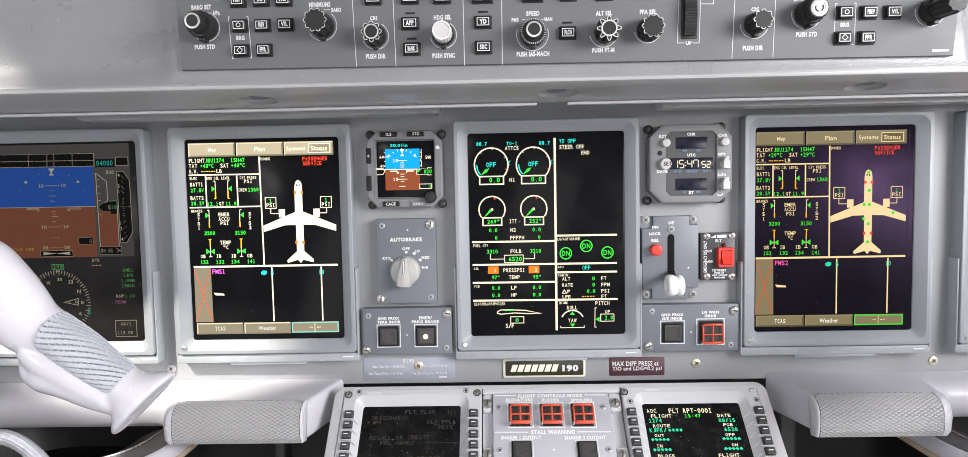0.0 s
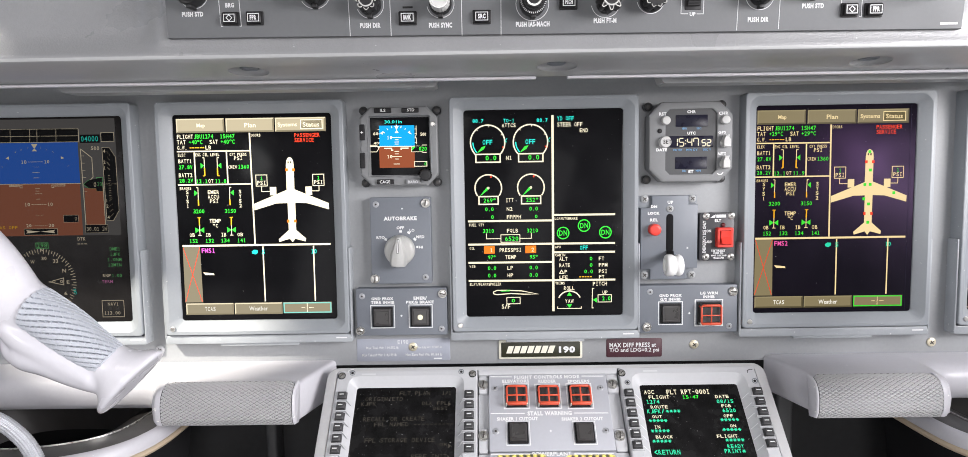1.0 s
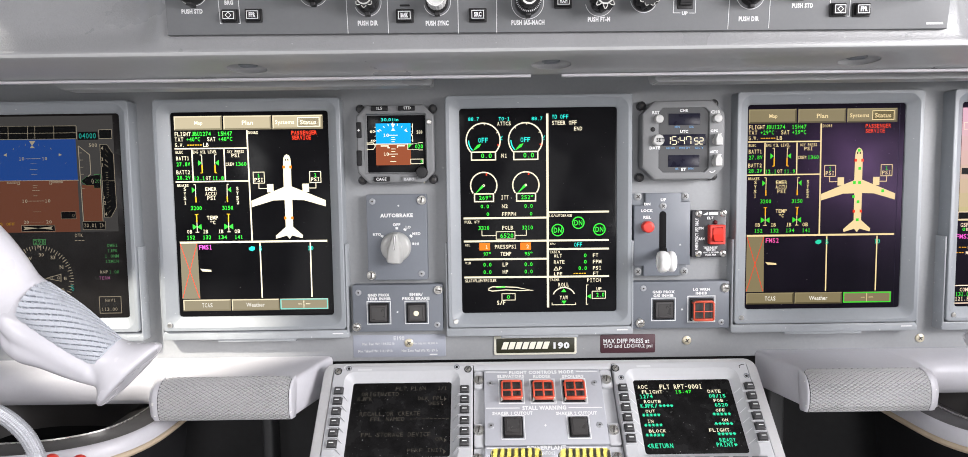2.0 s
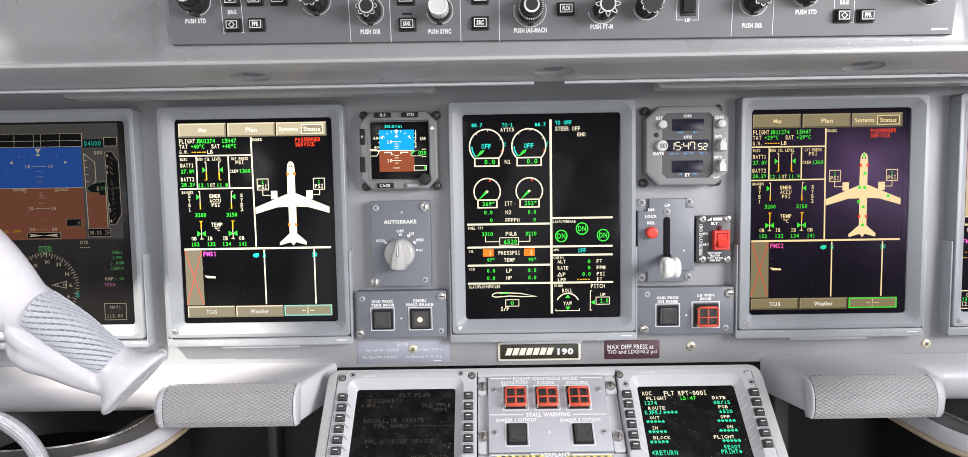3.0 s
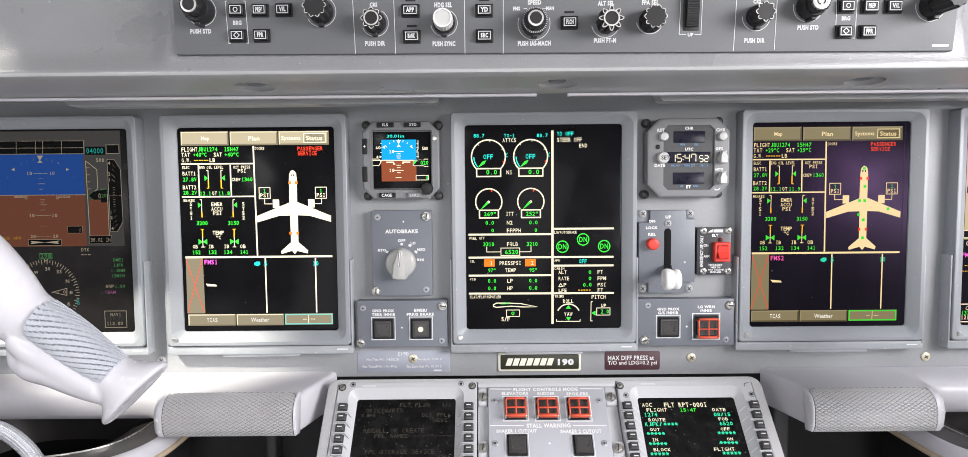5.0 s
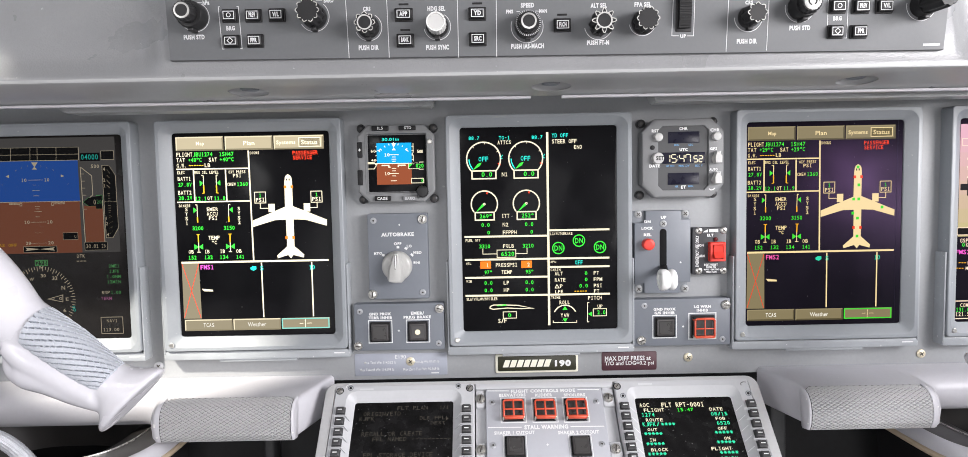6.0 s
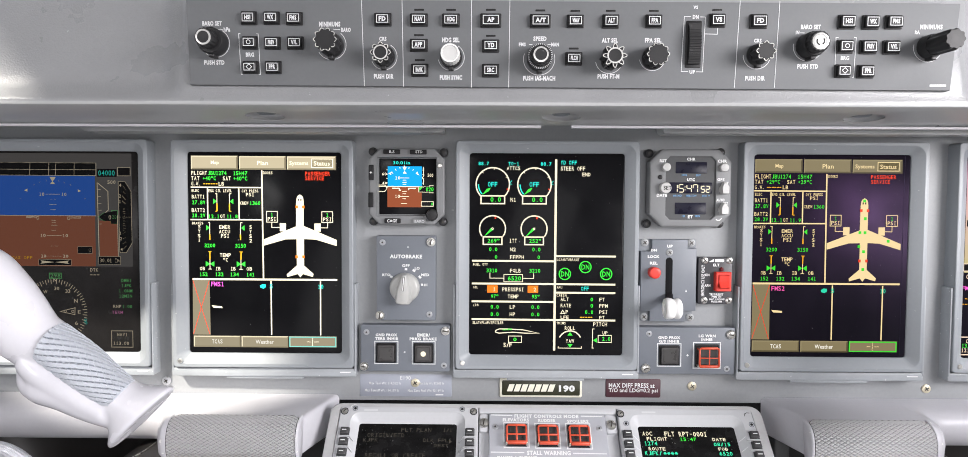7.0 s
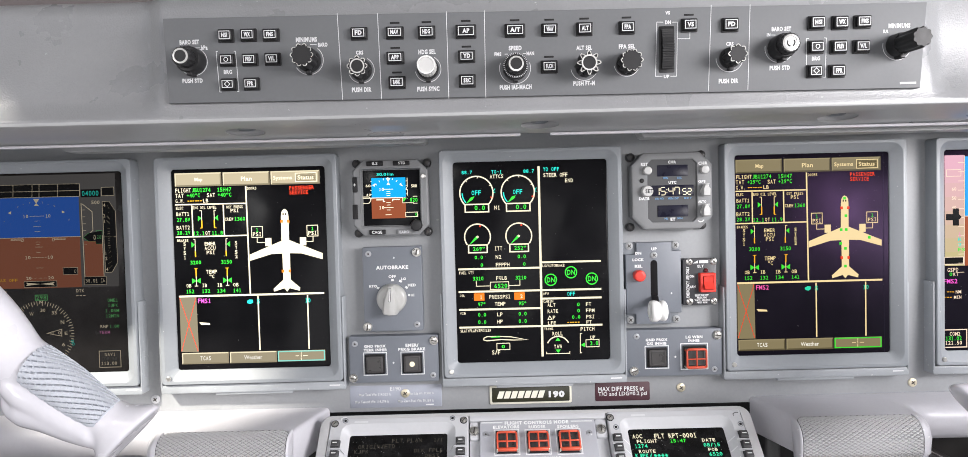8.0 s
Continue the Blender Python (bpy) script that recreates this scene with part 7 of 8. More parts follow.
def palm_rest(x0, x1):
    """A rubber pad wrapped over the ledge's front edge, cut in a diamond pattern."""
    th = new("palm_rest")
    th.location = ((x0 + x1) / 2, 0.632, 0.852)
    tagged(th, "grey rubber palm rest with a raised diamond pattern", "palm rest", "palm rests")
    cx = (x0 + x1) / 2
    # path over the front edge, from the top back to the foot
    path = [(0.6500, 0.8918), (0.6430, 0.8905), (0.6365, 0.8875), (0.6318, 0.8815), (0.6295, 0.8730), (0.6295, 0.8640), (0.6300, 0.8575), (0.6330, 0.8510)]
    seg = [0.0]
    for a, b in zip(path, path[1:]):
        seg.append(seg[-1] + math.dist(a, b))

    def on_path(s):
        for k in range(len(path) - 1):
            if s <= seg[k + 1] or k == len(path) - 2:
                f = (s - seg[k]) / (seg[k + 1] - seg[k])
                (y0, z0), (y1, z1) = path[k], path[k + 1]
                n = Vector((0, z1 - z0, -(y1 - y0))).normalized()
                return y0 + (y1 - y0) * f, z0 + (z1 - z0) * f, n

    total, du, dv = seg[-1], 0.0066, 0.0036

    def corner(s):
        """How far the pad's chamfered upper corners draw in."""
        return max(0.0, 0.0075 - s)

    bm = bmesh.new()
    pts = [on_path(total * k / 20) for k in range(21)]
    grid = [[bm.verts.new((x + side * corner(total * k / 20) - cx, y - 0.632, z - 0.852)) for k, (y, z, n) in enumerate(pts)] for x, side in ((x0, 1), (x1, -1))]
    for k in range(20):
        bm.faces.new((grid[0][k], grid[0][k + 1], grid[1][k + 1], grid[1][k]))
    for row in grid:
        bm.faces.new(row)
    # Near-black base: the grooves' shade is painted between the pale studs.
    part("pad", bm, material("painted_groove_shade", (0.03, 0.03, 0.03), 0.7, vary=0.1), th, smooth=60)
    bm = bmesh.new()
    rows = int(total / dv * 2) + 2
    for j in range(1, rows):
        s = j * dv / 2
        n_u = int((x1 - x0) / du)
        for i in range(-1, n_u + 2):
            x = x0 + 0.0015 + (i + (0.5 if j % 2 else 0.0)) * du
            if x < x0 - du * 0.25 or x > x1 + du * 0.25 or s < dv * 0.2 or s > total + dv * 0.3:
                continue
            base, top = [], []
            for a, b in ((-1, 0), (0, -1), (1, 0), (0, 1)):
                for store, q, h in ((base, 0.94, 0.0), (top, 0.60, 0.0011)):
                    run = min(max(s + b * dv / 2 * q, 0.0021), total)
                    xx = min(max(x + a * du / 2 * q, x0 + 0.0012 + corner(run)), x1 - 0.0012 - corner(run))
                    y, z, n = on_path(run)
                    store.append(bm.verts.new((xx - cx, y - 0.632 - abs(n.y) * h, z - 0.852 + n.z * h * (-1 if n.z < 0 else 1))))
            bm.faces.new(top)
            for k in range(4):
                bm.faces.new((base[k], base[(k + 1) % 4], top[(k + 1) % 4], top[k]))
    part("diamond_studs", bm, PAD, th, smooth=0, kind="stuff")
    for e0, e1 in ((x0 + 0.0004, x0 - 0.0022 - 0.0055 * (x0 < 0)), (x1 - 0.0004, x1 + 0.0022 + 0.0055 * (x0 > 0))):
        bm = bmesh.new()
        rim = [(y - 0.632 - abs(n.y) * 0.0007, z - 0.852 + abs(n.z) * 0.0007) for y, z, n in pts] + [(0.012, -0.003), (0.018, 0.030)]
        mid_y, mid_z = 0.014, 0.018
        rows_at = [(e0, 1.0), (e0 + (e1 - e0) * 0.45, 1.0), (e0 + (e1 - e0) * 0.75, 0.97), (e0 + (e1 - e0) * 0.93, 0.90), (e1, 0.78)]
        loft(bm, [[(e - cx, mid_y + (y - mid_y) * q, mid_z + (z - mid_z) * q) for y, z in rim] for e, q in rows_at], True)
        part("end_rim", bm, RIM, th, "pale rim worn white", smooth=50)
    return th


palm_rest(-0.3270, -0.190)
palm_rest(0.3475, 0.4745)

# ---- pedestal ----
# Solid base in the cavity colour, its shade painted in.
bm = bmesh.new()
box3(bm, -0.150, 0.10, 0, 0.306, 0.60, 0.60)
solid("pedestal_base", bm, DARK, "centre pedestal base with its shade painted near-black", "pedestal", "structure", smooth=0)
CDU_KEY = material("dark_grey_unit_key", (0.05, 0.05, 0.052), 0.4, vary=0.1, vary_size=100)
CDU_KEYPAD = material("grey_letter_key", (0.17, 0.175, 0.18), 0.42, vary=0.08, vary_size=100)
UNIT_BACK = material("pale_pedestal_paint", (0.48, 0.48, 0.485), 0.45, grain=0.1, vary=0.08)
bm = bmesh.new()
F0, F1 = -0.1672, 0.3158
loft(bm, [at_w(rrect(F0 + i, -0.42, F1 - i, 0.0055 - i, 0.012, 5), w) for i, w in ((0.004, -0.060), (0.0012, -0.012), (0, -0.005), (0.0003, -0.0016), (0.0012, -0.0004), (0.0024, 0))] + [at_w(rrect(F0 + i, -0.41, F1 - i, 0.0055 - i * 0.5, 0.004, 5), w) for i, w in ((0.0110, 0), (0.0114, -0.0008), (0.0114, -0.060))], False, False)
for v in bm.verts:
    v.co = DESK_FACE @ v.co
solid("pedestal_frame", bm, UNIT_BACK, "pale grey sloping frame of the centre pedestal", "pedestal", "structure")


def control_display(u0, v0, u1, v1, s0, t0, s1, t1, label, left, right, sensors, screws, pitch, drift, printed):
    """A control and display unit: case, sloped screen well, line keys under ribs and a keyboard. left and right: from the well to the keys, which step by the pitch and drift a little inward."""
    th = thing("control_display_unit", DESK_FACE, (u0 + u1) / 2, (v0 + v1) / 2, label, "control unit", "control display units")
    bm = bmesh.new()
    loft(bm, [at_w(rrect(u0 + i, v1 + i, u1 - i, v0 - i, r, 3), w) for i, r, w in ((0, 0.003, -0.014), (0, 0.003, -0.0006), (0.0005, 0.003, 0.0010), (0.0014, 0.003, 0.0016))] + [at_w(rrect(a, b, c, d, k, 3), w) for a, b, c, d, k, w in ((s0 - 0.0095, t1 - 0.008, s1 + 0.0095, t0 + 0.0112, 0.010, 0.0016), (s0 - 0.0086, t1 - 0.007, s1 + 0.0086, t0 + 0.0104, 0.0095, 0.0008), (s0 - 0.0008, t1 - 0.0008, s1 + 0.0008, t0 + 0.0008, 0.003, -0.0046), (s0, t1, s1, t0, 0.0025, -0.0052))], False, False)
    part("case", bm, CDU_GREY, th, smooth=25)
    bm = bmesh.new()
    slab(bm, s0 - 0.0005, t0 + 0.0005, s1 + 0.0005, t1 - 0.0005, -0.012, -0.0050, 0.0025, 0.0001)
    screen = part("screen", bm, DUSTY, th, "dusty dark screen")
    for k in range(6):
        v = t0 - 0.0122 - k * pitch
        for side, uu, slide in ((-1, s0 - left, drift[0]), (1, s1 + right, drift[1])):
            uu += slide * k / 5
            bm = bmesh.new()
            loft(bm, [at_w(rrect(uu - 0.0046 + i, v - 0.0039 + i, uu + 0.0046 - i, v + 0.0039 - i, 0.0007, 2), w) for i, w in ((-0.0005, 0.0010), (-0.0005, 0.0024), (0.0001, 0.0027), (0.0003, 0.0056), (0.0013, 0.0064))], True)
            key_ob = part("line_key", bm, CDU_KEY, th)
            bm = bmesh.new()
            stroke(bm, [(uu - 0.0024, v + 0.0002), (uu + 0.0024, v + 0.0002)], 0.0010, 0.0066)
            part("key_mark", bm, INK, key_ob)
            edge = s0 - 0.0078 if side < 0 else s1 + 0.0078
            foot = s0 - 0.0035 if side < 0 else s1 + 0.0035
            bm = bmesh.new()
            slab(bm, min(uu + side * 0.0058, edge), v - 0.0047, max(uu + side * 0.0058, edge), v - 0.0057, 0.001, 0.0036, 0.0003, 0.0002)
            if not printed:
                a = [(edge, v - 0.0047), (edge, v - 0.0058), (foot, v - 0.0098), (foot, v - 0.0087)]
                loft(bm, [[(a[0][0], a[0][1], 0.0005), (a[1][0], a[1][1], 0.0005), (a[2][0], a[2][1], -0.003), (a[3][0], a[3][1], -0.003)], [(a[0][0], a[0][1], 0.0030), (a[1][0], a[1][1], 0.0030), (a[2][0], a[2][1], -0.0012), (a[3][0], a[3][1], -0.0012)]], True)
            part("key_rib", bm, CDU_GREY, th)
            if printed:
                bm = bmesh.new()
                a, b = Vector((edge, v - 0.0010, 0.0014)), Vector((s0 - 0.0012 if side < 0 else s1 + 0.0012, v - 0.0052, -0.0036))
                d = Vector((0, 0.0004, 0))
                bm.faces.new([bm.verts.new(q) for q in (a + d, a - d, b - d, b + d)])
                part("printed_line", bm, INK, th, smooth=0)
    for k in range(4):
        for j in range(7):
            a = u0 + 0.017 + j * (u1 - u0 - 0.034) / 6.0
            b = t1 - 0.0125 - k * 0.0145
            bm = bmesh.new()
            loft(bm, [at_w(rrect(a - 0.0078 + i, b - 0.0058 + i, a + 0.0078 - i, b + 0.0058 - i, 0.001, 2), w) for i, w in ((0, 0.001), (0, 0.0048), (0.0012, 0.006))], True)
            part("letter_key", bm, CDU_KEYPAD, th)
    for u, v in sensors:
        bm = bmesh.new()
        turned(bm, u, v, [(0.0031, 0.0010), (0.0031, 0.0020), (0.0025, 0.0020), (0.0020, 0.0012)], 16)
        eye = part("light_sensor", bm, PLATE, th)
        bm = bmesh.new()
        turned(bm, u, v, [(0.0016, 0.0012), (0.0014, 0.0020), (0.0006, 0.0023)], 12)
        part("lens", bm, BLACK, eye)
    for u, v in screws:
        # Disc on the case: the shade of the screw's well is its colour.
        bm = bmesh.new()
        turned(bm, u, v, [(0.0042, 0.0011), (0.0042, 0.0018), (0.0036, 0.0018)], 18)
        part("screw_well", bm, DARK, th)
        slot_screw(th, u, v, 0.0014, 0.0033, 50)
    bm = bmesh.new()
    area(bm, box_pts(u0 + 0.0270, v0 - 0.0042, u0 + 0.0425, v0 - 0.0062), 0.0018)
    part("maker_mark", bm, GUIDE_INK, th)
    bm = bmesh.new()
    u, v = sensors[1] if printed else sensors[0]
    v += 0.0105 if printed else 0.0010
    stroke(bm, [(u - 0.0052, v - 0.0010), (u - 0.0048, v + 0.0018), (u - 0.0020, v + 0.0032), (u + 0.0012, v + 0.0030)], 0.0008, 0.0018)
    part("printed_hook", bm, CAP if printed else INK, th, smooth=0)
    return th, screen


DUSTY = material("dusty_screen_glass", (0.010, 0.0098, 0.010), 0.25, grain=0.05, vary=0.8, vary_size=60, spec=0.08, specks=(420, 0.69, (0.22, 0.215, 0.21)))
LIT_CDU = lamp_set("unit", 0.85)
LIT_CDU["c"] = glow("lit_green_unit", (0.05, 0.84, 0.45), 0.85)
LIT_FAINT = {"w": glow("lit_faint", (0.28, 0.25, 0.21), 0.20)}
unit, screen = control_display(-0.1556, 0.0006, -0.0008, -0.205, -0.1327, -0.0178, -0.0247, -0.1002, "pale grey control unit with a dark dusty screen", 0.0136, 0.0150, ((-0.1388, -0.0026), (-0.0187, -0.0026)), ((-0.1502, -0.0060), (-0.0062, -0.0054)), 0.01175, (0.0010, 0.0004), False)
OU, OV = ORIGIN[unit]


def placed(*n):
    return [a - (OU, OV)[k % 2] for k, a in enumerate(n)]


p = Page(screen, LIT_FAINT, -0.0047, 0.0007)
for s, n in (("FLT PLAN", (-0.0858, -0.0224, -0.0525, -0.0268)), ("1/1", (-0.0394, -0.0226, -0.0294, -0.0267)), ("ORIGIN/ETD", (-0.1224, -0.0287, -0.0818, -0.0331)), ("KJFK", (-0.1262, -0.0344, -0.1102, -0.0384)), ("DLK FPL", (-0.0606, -0.0344, -0.0331, -0.0384)), ("DEST", (-0.0485, -0.0405, -0.0329, -0.0440)), ("RECALL OR CREATE", (-0.1220, -0.0513, -0.0570, -0.0559)), ("FPL NAMED", (-0.1098, -0.0575, -0.0736, -0.0616)), ("FPL STORAGE DEVICE", (-0.1180, -0.0744, -0.0451, -0.0789)), ("OR", (-0.0401, -0.0801, -0.0317, -0.0837)), ("PERF INIT", (-0.0685, -0.0918, -0.0322, -0.0955))):
    p.t("w", s, *placed(*n), 0.0)
for k in range(10):
    u, v = placed(-0.0678, -0.0597)
    p.f("w", u + 0.0043 * k, v + 0.0003, u + 0.0043 * k + 0.0026, v - 0.0003)
for x0, y0 in ((-0.0310, -0.0807), (-0.0314, -0.0927), (-0.0323, -0.0350)):
    u, v = placed(x0, y0)
    p.a("w", u, v, u + 0.003, v - 0.0025, u, v - 0.005)
p.end()
unit, screen = control_display(0.1543, 0.0006, 0.3040, -0.205, 0.1762, -0.0185, 0.2818, -0.1007, "pale grey control unit with green text on screen", 0.0142, 0.0172, ((0.1623, -0.0180), (0.3000, -0.0180)), ((0.1575, -0.0066),), 0.01130, (-0.0003, -0.0022), True)
OU, OV = ORIGIN[unit]
p = Page(screen, LIT_CDU, -0.0047, 0.0007)
for c, s, n in (("w", "AOC", (0.1797, -0.0242, 0.1906, -0.0290)), ("w", "FLT RPT-000I", (0.2038, -0.0241, 0.2503, -0.0296)), ("w", "FLIGHT", (0.1836, -0.0306, 0.2058, -0.0345)), ("g", "15:47", (0.2199, -0.0308, 0.2375, -0.0347)), ("w", "DATE", (0.2551, -0.0309, 0.2696, -0.0345)), ("c", "1274", (0.1803, -0.0355, 0.1943, -0.0400)), ("c", "08/15", (0.2554, -0.0362, 0.2732, -0.0402)), ("w", "ROUTE", (0.1838, -0.0420, 0.2021, -0.0456)), ("w", "FOB", (0.2591, -0.0417, 0.2694, -0.0451)), ("c", "KJFK/", (0.1793, -0.0464, 0.1975, -0.0509)), ("c", "6520", (0.2590, -0.0464, 0.2731, -0.0506)), ("w", "OUT", (0.1836, -0.0530, 0.1939, -0.0563)), ("w", "OFF", (0.2587, -0.0529, 0.2685, -0.0563)), ("w", "IN", (0.1837, -0.0642, 0.1900, -0.0676)), ("w", "ON", (0.2626, -0.0639, 0.2689, -0.0672)), ("w", "BLOCK", (0.1833, -0.0749, 0.2012, -0.0782)), ("w", "FLIGHT", (0.2462, -0.0747, 0.2676, -0.0783)), ("c", "<RETURN", (0.1791, -0.0899, 0.2054, -0.0949)), ("c", "READY", (0.2544, -0.0851, 0.2713, -0.0890)), ("c", "PRINT", (0.2502, -0.0898, 0.2674, -0.0941))):
    p.t(c, s, *placed(*n), 0.02)
for x0, y0, m in ((0.1993, -0.0486, 4), (0.1795, -0.0589, 5), (0.1797, -0.0700, 5), (0.1794, -0.0808, 5), (0.2546, -0.0588, 5), (0.2541, -0.0694, 5), (0.2543, -0.0805, 5), (0.2685, -0.0922, 1)):
    for k in range(m):
        u, v = placed(x0 + 0.0040 * k, y0)
        u += 0.0015
        for a in (0, 60, 120):
            c, s = math.cos(radians(a)) * 0.0017, math.sin(radians(a)) * 0.0017
            p.l("c", u - c, v - s, u + c, v + s, width=0.0008)
p.end()

# flight controls mode panel
th = thing("flight_controls_panel", DESK_FACE, 0.0746, -0.0500, "grey flight controls panel with three red guarded switches", "control panel", "pedestal panels")
ua, va, ub, vb = -0.0003, -0.0059, 0.1420, -0.0917
plate(th, 0.0002, 0.0006, 0.1533, vb, -0.014, -0.0070, CDU_GREY, "side_flange")
plate(th, 0.0002, 0.0006, 0.1533, -0.0062, -0.008, 0.0002, CDU_GREY, "top_flange", 0.001)
for n in ((0.0007, -0.0064, 0.0105, -0.0268), (0.1405, -0.0064, 0.1528, -0.0276), (0.0007, -0.0668, 0.0105, vb), (0.1405, -0.0680, 0.1528, vb)):
    plate(th, *n, -0.010, -0.0022, CDU_GREY, "mounting_lug", 0.002)
FC = material("blue_grey_panel_paint", (0.41, 0.42, 0.455), 0.45, grain=0.06, vary=0.05)
plate(th, 0.0115, -0.0068, 0.1398, vb, -0.012, 0.0006, FC)
PW = 0.0006
legend(th, [("FLIGHT CONTROLS MODE", 0.0394, -0.0078, 0.1106, -0.0119), ("ELEVATORS", 0.0263, -0.0125, 0.0556, -0.0164), ("RUDDER", 0.0657, -0.0131, 0.0849, -0.0169), ("SPOILERS", 0.0974, -0.0136, 0.1213, -0.0174), ("STALL WARNING", 0.0519, -0.0492, 0.0987, -0.0541), ("SHAKER 1 CUTOUT", 0.0197, -0.0554, 0.0626, -0.0593), ("SHAKER 2 CUTOUT", 0.0872, -0.0562, 0.1307, -0.0602), ("+", 0.0738, -0.0696, 0.0764, -0.0723)], PW + 0.0002, weight=0.05)
for n in ((0.0134, -0.0088, 0.0371, -0.0092), (0.1133, -0.0093, 0.1372, -0.0097), (0.0132, -0.0512, 0.0491, -0.0515), (0.1011, -0.0518, 0.1370, -0.0521)):
    bm = bmesh.new()
    stroke(bm, [n[:2], n[2:]], 0.0011, PW + 0.0002)
    part("ruled_line", bm, INK, th, smooth=0)
for n in ((0.0275, -0.0177, 0.0546, -0.0462), (0.0616, -0.0183, 0.0885, -0.0465), (0.0954, -0.0183, 0.1223, -0.0470)):
    push_switch(th, *n, PW)
    u0, v0, u1, v1 = n
    d = u1 - u0
    guard(th, u0 + d * 0.08, v0 - d * 0.21, u1 - d * 0.08, v1 + d * 0.04, PW, 1.4)
push_switch(th, 0.0292, -0.0599, 0.0534, -0.0855, PW)
push_switch(th, 0.0981, -0.0609, 0.1215, -0.0856, PW)
for n in ((0.0054, -0.0172), (0.1463, -0.0183), (0.0055, -0.0744), (0.1460, -0.0759)):
    slot_screw(th, *n, -0.0022, 0.0056, 80)
for n in ((0.0181, -0.0225), (0.1322, -0.0235), (0.0183, -0.0706), (0.1320, -0.0713)):
    ring_screw(th, *n, PW, 0.0032)

# powerplant panel below it
th = thing("powerplant_panel", DESK_FACE, 0.0706, -0.1049, "grey powerplant panel edged with yellow and black stripes", "control panel", "pedestal panels")
plate(th, 0.0002, vb - 0.001, 0.1533, vb - 0.11, -0.014, -0.004, CDU_GREY, "side_flange")
plate(th, 0.0115, vb - 0.0015, 0.1398, vb - 0.11, -0.012, 0.0006, FC)
legend(th, [("POWERPLANT", 0.0547, -0.0926, 0.0942, -0.0970), ("1 ENG IGNITION 2", 0.0596, -0.0984, 0.0824, -0.1021)], PW + 0.0002, weight=0.03)
for n in ((0.0131, -0.0944, 0.0529, -0.0950), (0.0969, -0.0951, 0.1366, -0.0953)):
    bm = bmesh.new()
    stroke(bm, [n[:2], n[2:]], 0.0011, PW + 0.0002)
    part("ruled_line", bm, INK, th, smooth=0)
CLEAR = material("scuffed_clear_plastic", (0.92, 0.93, 0.93), 0.30, grain=0.2, grain_size=300, vary=0)
CLEAR.node_tree.nodes["Principled BSDF"].inputs["Transmission Weight"].default_value = 1.0
CLEAR.node_tree.nodes["Principled BSDF"].inputs["IOR"].default_value = 1.28
YELLOW = material("yellow_paint", (0.66, 0.55, 0.10), 0.5, vary=0.1, vary_size=60)
for n in ((0.0168, -0.0983, 0.0694, -0.1212), (0.0856, -0.0992, 0.1376, -0.1221)):
    u0, v0, u1, v1 = n
    bm = bmesh.new()
    slab(bm, u0, v0, u1, v1, PW, PW + 0.0004, 0.004, 0.0001)
    field = part("warning_field", bm, BLACK, th)
    bm = bmesh.new()
    k = u0 + 0.002
    while k + 0.007 < u1:
        area(bm, [(k, v1), (k + 0.0035, v1), (k + 0.0060, v0 - 0.001), (k + 0.0025, v0 - 0.001)], PW + 0.0006)
        k += 0.0068
    part("yellow_stripes", bm, YELLOW, field, smooth=0)
    um = (u0 + u1) / 2
    bm = bmesh.new()
    slab(bm, um - 0.012, v0 - 0.014, um + 0.012, v0 - 0.035, PW, PW + 0.012, 0.002)
    part("stop_switch", bm, CAP, th)
    bm = bmesh.new()
    loft(bm, [at_w(rrect(u0 + 0.001 + i, v1 + i, u1 - 0.001 - i, v0 - 0.001 - i, 0.004, 4), PW + w) for i, w in ((0, 0.0008), (0, 0.0110), (0.0006, 0.0130), (0.0022, 0.0140))], False, True)
    cover_ob = part("clear_cover", bm, CLEAR, th, "clear plastic guard cover")
    cover_ob.visible_shadow = False
for n in ((0.0042, -0.1040), (0.1464, -0.1042)):
    slot_screw(th, *n, -0.004, 0.0058, 80)


# ---- control yokes ----
MIRROR = 0.0775  # the cockpit's middle


def tube(bm, spine, n=20, close=True):
    """A tapered oval tube: spine of (x, y, z, half width, half depth), lying mostly across the view."""
    rings = []
    for k, (x, y, z, a, b) in enumerate(spine):
        p, q = spine[max(k - 1, 0)], spine[min(k + 1, len(spine) - 1)]
        d = Vector((q[0] - p[0], 0, q[2] - p[2]))
        d = d.normalized() if d.length > 1e-6 else Vector((1, 0, 0))
        side = Vector((-d.z, 0, d.x))
        rings.append([(x + side.x * a * math.cos(t), y + b * math.sin(t), z + side.z * a * math.cos(t)) for t in (2 * math.pi * j / n for j in range(n))])
    loft(bm, rings, close, close)
    return rings


def smooth_spine(pts, steps=6):
    """Fills in a spine with a smooth curve through its points."""
    out = []
    for k in range(len(pts) - 1):
        a, b, c, d = pts[max(k - 1, 0)], pts[k], pts[k + 1], pts[min(k + 2, len(pts) - 1)]
        for j in range(steps):
            t = j / steps
            out.append(tuple(0.5 * (2 * q + (r - p) * t + (2 * p - 5 * q + 4 * r - s) * t * t + (3 * q - p - 3 * r + s) * t ** 3) for p, q, r, s in zip(a, b, c, d)))
    out.append(tuple(pts[-1]))
    return out


def mirrored(bm):
    for v in bm.verts:
        v.co.x = 2 * MIRROR - v.co.x
    bmesh.ops.reverse_faces(bm, faces=bm.faces)


